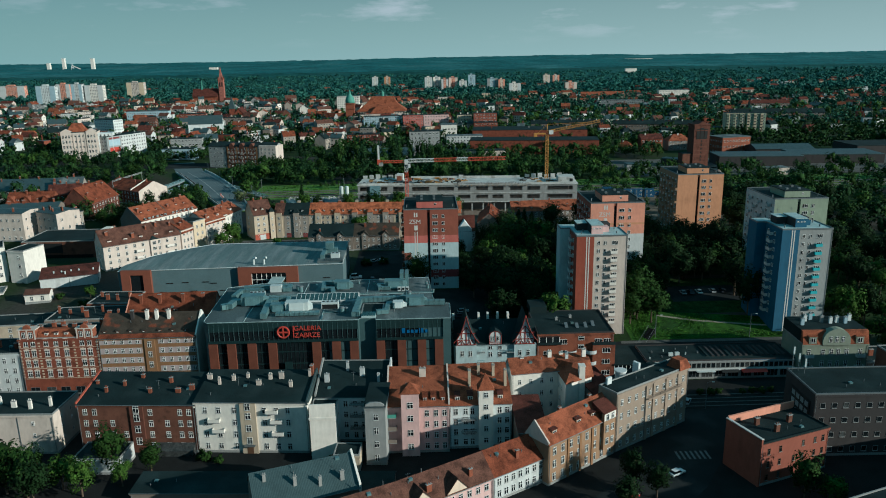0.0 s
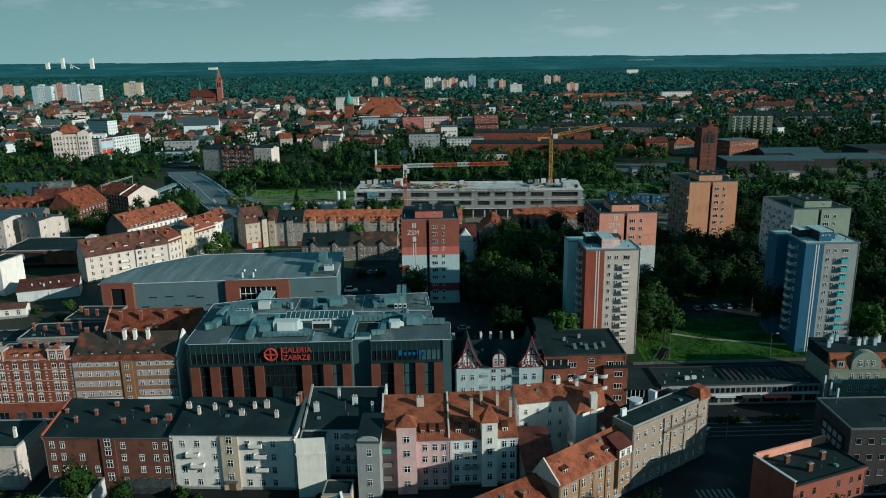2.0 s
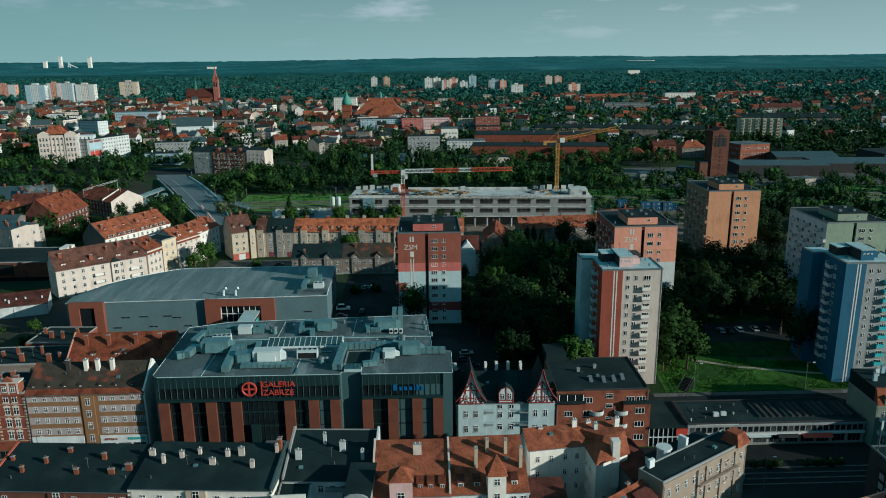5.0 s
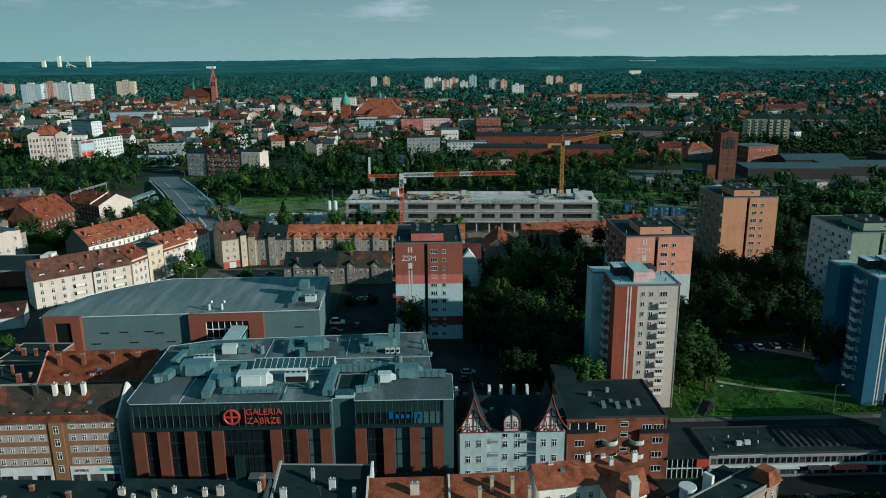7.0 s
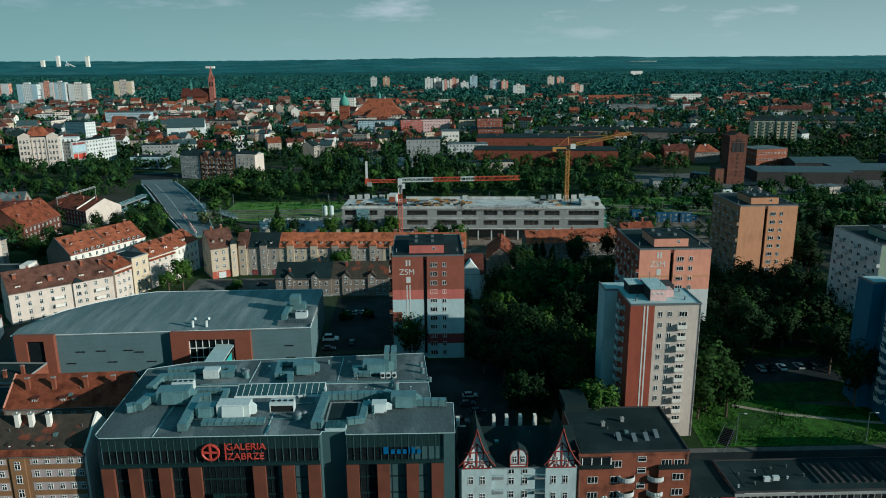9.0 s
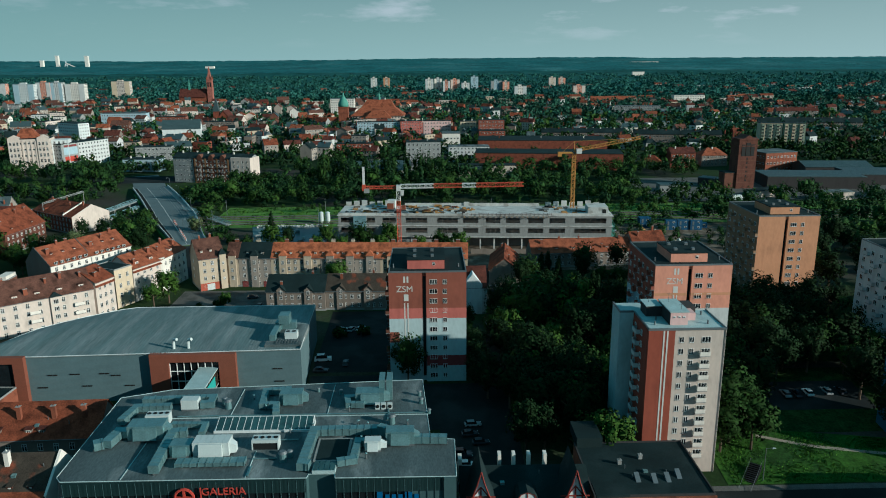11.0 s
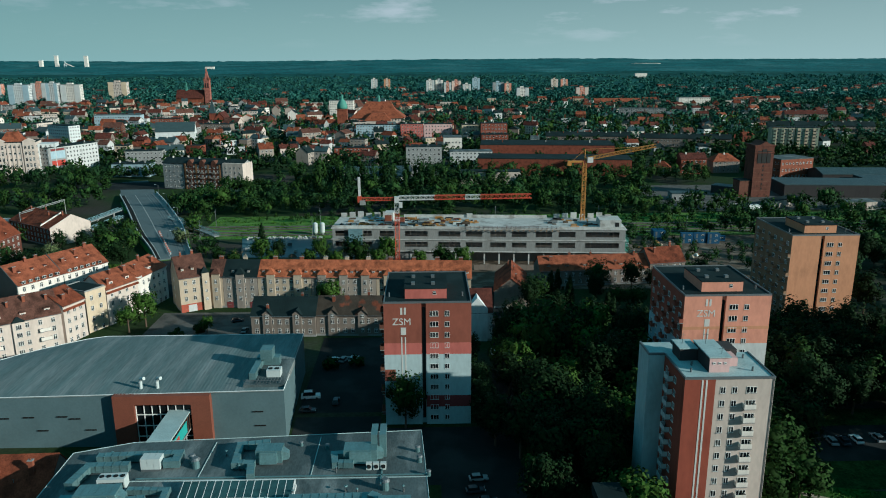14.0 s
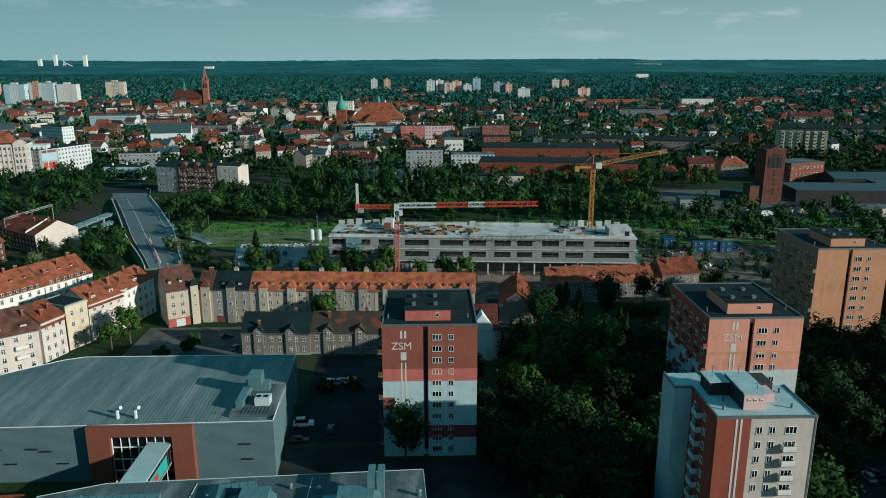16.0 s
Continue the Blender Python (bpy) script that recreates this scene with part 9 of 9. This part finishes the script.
KINDS = []
for i, (lab, m, rx, rz, h, shape, cl, cd, sz) in enumerate((
        ("broad leafy tree with a full green crown", "leaf_fresh", 4.6, 4.6, 12.5, "round", 40, 40, 0.27), ("tall leafy tree with a dark green crown", "leaf_deep", 4.3, 5.6, 15.0, "round", 42, 44, 0.25),
        ("light green tree with a loose crown", "leaf_light", 4.0, 4.4, 11.0, "round", 34, 40, 0.25), ("dark green tree with an uneven crown", "leaf_deep", 5.2, 4.8, 13.0, "round", 46, 40, 0.28),
        ("slender tall dark poplar tree", "leaf_deep", 1.9, 8.5, 19.0, "round", 36, 50, 0.28), ("chestnut tree with pale blossom", "blossom", 4.4, 4.4, 11.5, "round", 38, 40, 0.27),
        ("leafy green bush in a bed", "leaf_fresh", 1.9, 1.5, 2.6, "round", 14, 30, 0.24), ("dark green pointed conifer tree", "leaf_deep", 2.6, 5.6, 12.5, "cone", 36, 36, 0.34))):
    KINDS.append((lab, card_mesh("crown", np.concatenate([leaf_cards(40 + i, cl, cd, rx, rz, h - rz * 0.95, sz, shape), blob_cards(240 + i, cl // 2, rx * (0.6 if shape == "cone" else 1), rz, h - rz * 0.95, 0.18, 0.3, 0.55)]), [m]), trunk_shape(i, h, 0.1 + h * 0.016).mesh("trunk", ["bark"]), h))


def tree(kind, x, y, s=1.0, z=None, turn=None, rt_=random.Random(5)):
    lab, crown, trunk, h = KINDS[kind]
    t = thing("bush" if kind == 6 else "tree", lab, "bush" if kind == 6 else "tree", x, y, level(x, y) if z is None else z, 0, "trees")
    t.matrix_basis = t.matrix_basis @ pose(0, 0, 0, 0, 0, rt_.uniform(0, 360) if turn is None else turn) @ Matrix.Diagonal((s * rt_.uniform(0.9, 1.1), s * rt_.uniform(0.9, 1.1), s * rt_.uniform(0.92, 1.1), 1))
    part("trunk", trunk, None, t)
    part("crown", crown, None, t)


for k, x, y, s in ((0, -104, 162, 1.1), (0, -98, 160, 1.0), (2, -91, 163, 0.9), (3, -110, 164, 1.0), (0, -101, 167, 0.75), (2, -106, 160, 0.8), (0, -82, 171, 0.95), (0, -72, 170, 0.62), (2, -85, 160, 0.9), (3, -95, 157, 0.8), (2, -77, 164, 0.7), (6, -60, 175, 1.2), (6, -56, 174, 0.8), (6, -26, 172, 0.9), (0, -113, 170, 0.7),
                   (3, 48, 157, 0.7), (1, 52, 152, 0.7), (0, 86, 150, 0.85), (2, 91, 147, 0.7), (3, 44, 148, 0.6), (0, -4.5, 284, 1.12), (2, 43.5, 243, 1.4), (3, 38, 246, 0.9), (2, -96.5, 358, 1.3), (2, -100, 352, 1.0), (2, -73.4, 351, 0.6), (2, -34.7, 372, 1.15), (6, -82, 346, 1.4), (6, -76, 352, 1.2), (6, -28, 320, 1.4), (6, -20, 322, 1.3),
                   (2, -74, 440, 1.1), (2, -68, 436, 0.7), (2, -46, 434, 1.1), (2, -51, 432, 0.8), (2, -16, 432, 1.2), (0, -30, 430, 1.1), (2, -38, 423, 0.9), (2, -27, 426, 0.7), (2, -20, 424, 0.95), (2, -2, 424, 0.85), (0, 8, 426, 0.85), (2, 17, 423, 1.0), (0, 12, 420, 0.7), (0, -58, 418, 0.6), (0, -48, 416, 0.55), (1, -66, 440, 0.8), (7, -80, 470, 0.9), (2, -70, 428, 0.6), (0, -84, 430, 0.7), (0, -92, 436, 0.7),
                   (2, -134, 282, 0.62), (6, -134, 276, 1.3), (6, -147, 284, 1.0), (3, -178, 258, 0.9), (0, -186, 250, 0.9), (6, 82, 206, 0.7), (6, 85, 205.4, 0.75), (6, 88, 206, 0.65), (6, 98, 206, 0.7), (6, 101, 205.6, 0.75), (6, 104, 206, 0.7), (6, 95, 205.6, 0.6),
                   (5, -120, 470, 0.9), (1, -172, 456, 0.8), (3, -164, 462, 0.8), (0, -157, 470, 0.8), (2, -128, 410, 0.8), (0, -140, 418, 1.0), (1, -147, 428, 1.0), (0, -155, 420, 1.0), (3, -134, 432, 1.0), (0, -165, 405, 0.9), (5, -172, 446, 0.8), (0, -172, 398, 1.0), (1, -160, 390, 0.95), (3, -168, 414, 1.0), (0, -181, 408, 0.9), (1, -157, 406, 1.0), (3, -150, 412, 0.9), (0, -176, 418, 0.9), (2, -186, 420, 0.8), (5, -162, 430, 0.9), (0, -150, 440, 0.9)):
    tree(k, x, y, s)
for k, x, y, s in ((0, 40, 318, 1.55), (2, 46, 312, 1.5), (0, 36, 332, 1.5), (2, 51, 326, 1.55), (0, 33, 309, 1.45), (0, 57, 302, 1.4), (2, 30, 322, 1.4), (2, 148, 244, 1.4), (2, 156, 248, 1.2), (2, 142, 249, 1.0), (0, 76, 258, 1.45), (2, 73.5, 262, 1.2), (2, 26.5, 304, 1.35), (2, 30, 298, 1.1), (2, 35, 288, 1.25), (0, 43.4, 288, 0.9), (3, 17.5, 276, 1.0), (3, 23, 271, 1.1), (3, 27, 277, 1.0), (3, 31, 266, 1.0), (3, 38, 264, 1.2), (3, 42, 268, 1.0), (3, 14, 297, 0.8), (0, 12.5, 308, 0.75), (1, 13.5, 318, 0.8), (3, 26, 322, 0.9), (0, 27.5, 334, 0.9), (1, 30.5, 347, 0.85), (2, 14, 329, 0.6), (3, 23.5, 300, 1.0), (0, 23, 312, 1.0), (1, 24.5, 326, 1.0), (3, 14.5, 287, 0.8)):
    tree(k, x, y, s)
rp = random.Random(31)
placed = []


def wood(n, x0, y0, x1, y1, gap, kinds, s0, s1, keep=lambda x, y: True):
    """Plants up to n trees in a rectangle, clear of buildings and of one another."""
    tries = 0
    while n > 0 and tries < n * 40 + 400:
        tries += 1
        x, y = rp.uniform(x0, x1), rp.uniform(y0, y1)
        if not keep(x, y) or not clear_of(x, y, 2.6) or any((x - a) ** 2 + (y - b) ** 2 < gap * gap for a, b in placed[-160:]):
            continue
        placed.append((x, y))
        yield rp.choice(kinds), x, y, rp.uniform(s0, s1)
        n -= 1


road_free = lambda x, y: abs(x - (19 + (y - 250) * 0.07)) > 4.5
lot_free = lambda x, y: not (92 < x < 124 and 265 < y < 284) and not (y < 262 - 0.14 * (x - 70) and x > 70) and not (60 < x < 72 and y < 262) and not (90 < x < 112 and y < 268)
for args in ((52, 21, 250, 62, 338, 4.0, (0, 1, 1, 3, 3, 2), 0.85, 1.25, road_free), (78, 62, 256, 118, 338, 3.8, (0, 1, 3, 3), 0.8, 1.2, lot_free), (56, 118, 262, 205, 345, 4.6, (0, 1, 3, 2), 0.85, 1.25, lambda x, y: y > 268 or x > 143),
             (12, 28, 340, 66, 392, 5.0, (0, 1, 7), 0.7, 1.0, road_free), (14, 66, 345, 112, 395, 5.0, (0, 1, 3), 0.7, 1.0), (10, 140, 225, 190, 258, 5.0, (2, 0, 3), 0.9, 1.2), (9, 69.5, 249, 82, 270, 3.6, (2, 0, 0), 1.0, 1.3), (26, 145, 330, 230, 430, 6.0, (0, 1, 3), 0.8, 1.2)):
    for kind, x, y, s in wood(*args):
        tree(kind, x, y, s)

# further trees, too many to count, joined
def crown_src(seed, clumps, cards, blobs, rx, rz, h, size):
    """Leaf cards over a small solid heart."""
    leaves = leaf_cards(seed, clumps, cards, rx, rz, h - rz * 0.95, size)
    return leaves if not blobs else np.concatenate([leaves, blob_cards(seed + 100, blobs, rx, rz, h - rz * 0.95, 0.22, 0.34, 0.55)])


mid_src = [crown_src(70 + i, 22, 9, 5, rx, rz, h, 0.49) for i, (rx, rz, h) in enumerate(((4.8, 4.8, 12.5), (4.4, 5.8, 15), (5.2, 4.6, 11.5), (2.0, 8.5, 20)))]
far_src = [crown_src(90 + i, 13, 4, 0, rx, rz, h, 1.08) for i, (rx, rz, h) in enumerate(((5.2, 4.8, 11.5), (4.8, 5.6, 13), (6.2, 5.0, 12), (3.6, 4.6, 10)))]
wood_src = [crown_src(190 + i, 10, 2, 0, 6.5, 5.0, 12, 1.75) for i in range(4)]


def planted(src, i, x, y, s):
    a = rp.uniform(0, 6.28)
    c, d = math.cos(a) * s, math.sin(a) * s
    q = src[i % len(src)]
    out = np.empty_like(q)
    out[..., 0] = q[..., 0] * c - q[..., 1] * d
    out[..., 1] = q[..., 0] * d + q[..., 1] * c
    out[..., 2] = q[..., 2] * s * rp.uniform(0.9, 1.1)
    out[:, 4:] /= np.linalg.norm(out[:, 4:], axis=2)[..., None]
    out[:, :4] += np.array([x, y, level(x, y)])
    return out


belts = {"leaf": [], "leaf_dark": [], "leaf_fresh": [], "leaf_bright": [], "far_leaf": []}
off_bridge = lambda x, y: abs((x + 119.5) + (y - 448) * 0.459) > 17
for args in ((26, -175, 440, -138, 520, 4.0, (0, 1, 2), 0.6, 0.9, lambda x, y: y < 496 and 13 < -((x + 117) + (y - 446) * 0.468) < 30), (10, -122, 446, -92, 470, 4.0, (0, 1, 2), 0.4, 0.6, lambda x, y: 13 < ((x + 117) + (y - 446) * 0.468) < 26), (60, 92, 412, 178, 456, 3.0, (0, 1, 2), 0.25, 0.55), (90, 105, 484, 335, 545, 4.2, (0, 1, 2), 0.6, 1.05), (46, -105, 524, 110, 543, 4.0, (0, 2), 0.25, 0.6, off_bridge), (390, -150, 543, 330, 628, 3.4, (0, 1, 2, 2), 0.6, 1.1, lambda x, y: off_bridge(x, y) and not (150 < x and y > 556)), (34, -75, 585, 25, 640, 4, (3,), 0.95, 1.35), (120, -420, 450, -118, 560, 4.5, (0, 1, 2), 0.6, 1.1, lambda x, y: off_bridge(x, y) and not (-262 < x < -165 and 485 < y < 560)), (40, -330, 395, -190, 470, 5, (0, 1, 2), 0.7, 1.1, off_bridge),
             (110, 150, 400, 420, 480, 4.5, (0, 1, 2), 0.7, 1.2, lambda x, y: x > 175 or y > 478), (80, 330, 300, 520, 560, 5, (0, 1, 2), 0.9, 1.4), (60, 215, 255, 330, 400, 6, (0, 1, 2), 0.9, 1.3), (12, -262, 668, -238, 694, 4, (0, 1, 2), 0.6, 0.9), (8, -216, 672, -196, 700, 4, (0, 1), 0.7, 1.0), (150, -380, 545, -205, 690, 5, (0, 1), 0.7, 1.1, lambda x, y: off_bridge(x, y) and not (-215 < x < -140 and y > 600) and not (-327 < x < -256 and 586 < y < 642)),
             (40, 60, 462, 130, 486, 4, (0, 2), 0.3, 0.6), (50, 420, 480, 560, 700, 6, (0, 1), 0.8, 1.3), (70, -100, 628, 120, 690, 5, (0, 1), 0.7, 1.1, lambda x, y: True), (40, 120, 640, 210, 700, 6, (0, 1), 0.7, 1.0)):
    for kind, x, y, s in wood(*args):
        belts[rp.choice(("leaf_dark", "leaf", "leaf", "leaf_fresh", "leaf_bright"))].append(planted(mid_src, kind, x, y, s))
for k in range(7600):
    y = 690 + 1010 * rp.random()
    x = rp.uniform(-0.68 * y - 40, 0.72 * y + 40)
    if clear_of(x, y, 1.5):
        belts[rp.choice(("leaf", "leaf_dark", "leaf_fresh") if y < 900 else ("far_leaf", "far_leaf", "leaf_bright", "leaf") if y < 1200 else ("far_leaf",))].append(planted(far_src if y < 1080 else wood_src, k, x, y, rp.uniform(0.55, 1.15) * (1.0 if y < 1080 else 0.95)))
for m, qs in belts.items():
    tagged(new("trees", card_mesh("trees", np.concatenate(qs), [m])), {"leaf": "belts of leafy trees between railway and town", "leaf_dark": "dark leafy trees beside the railway", "leaf_fresh": "fresh green trees beside the railway", "leaf_bright": "bright green sunlit trees beside the railway", "far_leaf": "leafy trees among the town houses"}[m], "trees", kind="stuff")
far_q = []
for k in range(7000):
    y = 1650 + 1500 * rp.random() ** 1.2
    x = rp.uniform(-0.68 * y - 60, 0.70 * y + 60)
    far_q.append(planted(wood_src, k, x, y, rp.uniform(0.8, 1.45)))
tagged(new("woods", card_mesh("woods", np.concatenate(far_q), ["hazy_wood_leaf"])), "dense distant woodland", "woods", kind="stuff")
# long grass
def grass_tufts(label, seed, n, spot, size):
    """Upright blade cards scattered over spot(u, v), in uneven patches."""
    g = np.random.default_rng(seed)
    out = []
    while len(out) < n:
        x, y = spot(g.random(), g.random())
        if noise.noise(Vector((x * 0.11, y * 0.16, seed))) + 0.35 < g.random() * 0.9:
            continue
        a, h = g.uniform(0, math.pi), size * g.uniform(0.5, 1.4)
        d = np.array([math.cos(a), math.sin(a), 0.0]) * size * 0.55
        lean = np.array([g.normal(0, 0.25), g.normal(0, 0.25), 1.0]) * h
        p = np.array([x, y, level(x, y) + 0.05])
        nrm = np.array([g.normal(0.25, 0.3), g.normal(-0.1, 0.3), 0.9])
        nrm /= np.linalg.norm(nrm)
        out.append(np.array([p - d, p + d, p + d * 0.5 + lean, p - d * 0.6 + lean, nrm, nrm, nrm, nrm]))
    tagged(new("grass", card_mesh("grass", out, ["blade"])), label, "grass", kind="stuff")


grass_tufts("rough grass tufts on the bank behind the shops, sunlit green", 3, 9000, lambda u, v: (71 + 93 * u, 239.6 + (8.4 + 13.5 * (1 - u)) * v), 0.24)
grass_tufts("long bright grass beside the railway", 4, 11000, lambda u, v: (-118 + 446 * u, 487 + 53 * v), 0.5)
# canopy of the far forest
g = np.random.default_rng(3)
ys = list(np.linspace(1700, 4880, 190))
xs = np.linspace(-3700, 3700, 260)
vv, ff = [], []
for j, y in enumerate(ys):
    for i, x in enumerate(xs):
        patch = noise.noise(Vector((x * 0.004, y * 0.003, 0.0)))
        up = min(1.0, (y - 1700) / 500)
        vv.append((float(x) + g.uniform(-9, 9), float(y) + g.uniform(-6, 6), level(x, y) + up * (5.0 + 3 * patch + g.uniform(0, 5)) - 0.5))
nx_ = len(xs)
for j in range(len(ys) - 1):
    for i in range(nx_ - 1):
        a = j * nx_ + i
        ff.append((a, a + 1, a + nx_ + 1, a + nx_))
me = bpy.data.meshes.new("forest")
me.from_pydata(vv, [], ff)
me.materials.append(M["hazy_wood"])
me.materials.append(M["hazy_ridge"])
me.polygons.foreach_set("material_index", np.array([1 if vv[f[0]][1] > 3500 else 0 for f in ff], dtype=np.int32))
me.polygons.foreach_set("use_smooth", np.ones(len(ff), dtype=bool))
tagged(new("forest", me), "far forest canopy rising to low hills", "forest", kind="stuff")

# ---- small things ----
def car(x, y, ang, m, van=False):
    t = thing("van" if van else "car", ("parked van, " if van else "parked car, ") + {"car_white": "white", "car_grey": "silver grey", "car_dark": "dark", "car_red": "red", "car_blue": "blue"}[m] + " paint, on asphalt", "van" if van else "car", x, y, level(x, y) + 0.08, ang, "parked cars")
    L, W, H1, H2 = (5.2, 2.0, 1.2, 2.2) if van else (4.3, 1.75, 0.85, 1.45)
    body = Shape().loft([[(-L / 2, -W / 2, 0.3), (L / 2, -W / 2, 0.3), (L / 2, W / 2, 0.3), (-L / 2, W / 2, 0.3)], [(-L / 2 - 0.05, -W / 2, 0.6), (L / 2 + 0.05, -W / 2, 0.6), (L / 2 + 0.05, W / 2, 0.6), (-L / 2 - 0.05, W / 2, 0.6)], [(-L / 2 + 0.05, -W / 2 + 0.06, H1), (L / 2 - 0.1, -W / 2 + 0.06, H1 - 0.08), (L / 2 - 0.1, W / 2 - 0.06, H1 - 0.08), (-L / 2 + 0.05, W / 2 - 0.06, H1)]])
    part("body", body, [m], t)
    part("cabin_glass", Shape().loft([[(-L * 0.42, -W / 2 + 0.08, H1 - 0.02), (L * 0.25, -W / 2 + 0.08, H1 - 0.08), (L * 0.25, W / 2 - 0.08, H1 - 0.08), (-L * 0.42, W / 2 - 0.08, H1 - 0.02)], [(-L * 0.33, -W / 2 + 0.25, H2 - 0.06), (L * 0.08, -W / 2 + 0.25, H2 - 0.06), (L * 0.08, W / 2 - 0.25, H2 - 0.06), (-L * 0.33, W / 2 - 0.25, H2 - 0.06)]]), ["glass"], t)
    part("roof", Shape().box(-L * 0.34, -W / 2 + 0.22, H2 - 0.058, L * 0.09, W / 2 - 0.22, H2), [m], t)
    for a, b in ((-1, -1), (-1, 1), (1, -1), (1, 1)):
        part("wheel", Shape().tube((a * L * 0.31, b * (W / 2 - 0.2), 0.31), (a * L * 0.31, b * (W / 2 + 0.02), 0.31), 0.31, n=12), ["tyre"], t)
    for b in (-0.6, 0.6):
        part("headlight", Shape().box(L / 2 + 0.01, b - 0.18, 0.55, L / 2 + 0.07, b + 0.18, 0.7), ["sash"], t)


for x, y, a, m, v in ((-27.5, 325, 70, "car_white", 0), (-24.5, 325.5, 70, "car_grey", 0), (-21.5, 326, 70, "car_white", 0), (-30.8, 300, 5, "car_white", 1), (-23.6, 297, 90, "car_dark", 0), (-30.5, 292, 0, "car_dark", 0),
                      (12.5, 263.5, 5, "car_grey", 0), (11.5, 259.5, 8, "car_dark", 0), (9.0, 251.0, 0, "car_dark", 1), (10.0, 247.5, 0, "car_white", 0), (14, 256, 5, "car_dark", 0), (100, 275, 90, "car_grey", 0), (103, 275, 90, "car_dark", 0), (106.5, 275.5, 90, "car_white", 0), (112, 276, 90, "car_grey", 0), (116, 276, 90, "car_dark", 0),
                      (22.0, 330, 88, "car_white", 0), (22.2, 352, 92, "car_white", 0), (60.1, 161.9, 30, "car_white", 0), (46, 152, 40, "car_red", 0), (-118, 207, 0, "car_white", 0), (-141, 208, 0, "car_dark", 0), (-96, 204, 180, "car_grey", 0), (-66, 362, 20, "car_dark", 0), (-61, 352, 90, "car_grey", 0), (-148, 507, 115, "car_dark", 0),
                      (-127, 462, 115, "car_dark", 0), (76, 200, 60, "car_grey", 0), (214, 560, 0, "car_white", 1), (196, 566, 10, "car_grey", 0), (180, 600, 0, "car_white", 0)):
    car(x, y, a, m, v)


def street_lamp(x, y, h=8.5, ang=0.0, z=None):
    t = thing("street_lamp", "grey steel street lamp with a single arm", "street lamp", x, y, level(x, y) if z is None else z, ang, "street lamps")
    part("pole", Shape().tube((0, 0, -0.3), (0, 0, h), 0.12, 0.07, 8), ["steel"], t)
    part("arm", Shape().tube((0, 0, h), (1.4, -0.4, h + 0.25), 0.05, n=6), ["steel"], t)
    part("head", Shape().box(1.2, -0.62, h + 0.16, 1.95, -0.3, h + 0.32), ["unit"], t)


for x, y in ((78.5, 240.2), (111.5, 239.5), (-28, 260), (80, 196), (-100, 214), (-130, 214), (-126, 470), (-108, 462)):
    street_lamp(x, y)
for u in (0.10, 0.36, 0.62, 0.88):
    p = along(u, 11.6, hump(u))
    street_lamp(p[0], p[1], 8.0, 205, p[2] + 0.15)
st = thing("bank_stairs", "long concrete stair with railings up the grass bank", "stairs", 72.0, 238.0, 1.2, -38)
st.matrix_basis = st.matrix_basis @ Matrix.Diagonal((0.72, 0.78, 0.9, 1))
for i in range(16):
    part("step", Shape().box(0, i * 0.72, -9.6 + i * 0.22 - 1.2, 3.6, i * 0.72 + 0.75, -9.6 + i * 0.24), ["paving"], st)
for x in (0, 3.6):
    part("railing", Shape().tube((x, 0, -8.5), (x, 11.5, -4.8), 0.05, n=6), ["steel"], st)
lt = thing("lorry", "white box lorry in the factory yard", "lorry", 198.7, 546.5, 0, 16)
part("box", Shape().box(-4, -1.25, 1.0, 3, 1.25, 3.8), ["unit"], lt)
part("cab", Shape().box(3.1, -1.2, 0.6, 5, 1.2, 2.9), ["car_white"], lt)
for a in (-3, -1.8, 4):
    part("wheel", Shape().tube((a, -1.25, 0.5), (a, 1.25, 0.5), 0.5, n=12), ["tyre"], lt)
for i in range(24):
    u = i / 23
    p = A0.lerp(A1, 0.03 + 0.22 * u) + sd * (0.6 - 0.4 * u)
    t = thing("traffic_cone", "orange and white roadworks barrier", "barrier", p.x, p.y, hump(0.03 + 0.22 * u), 0, "roadworks barriers")
    part("post", Shape().box(-0.25, -0.25, 0.0, 0.25, 0.25, 1.2), ["crane_red" if i % 2 else "unit"], t)
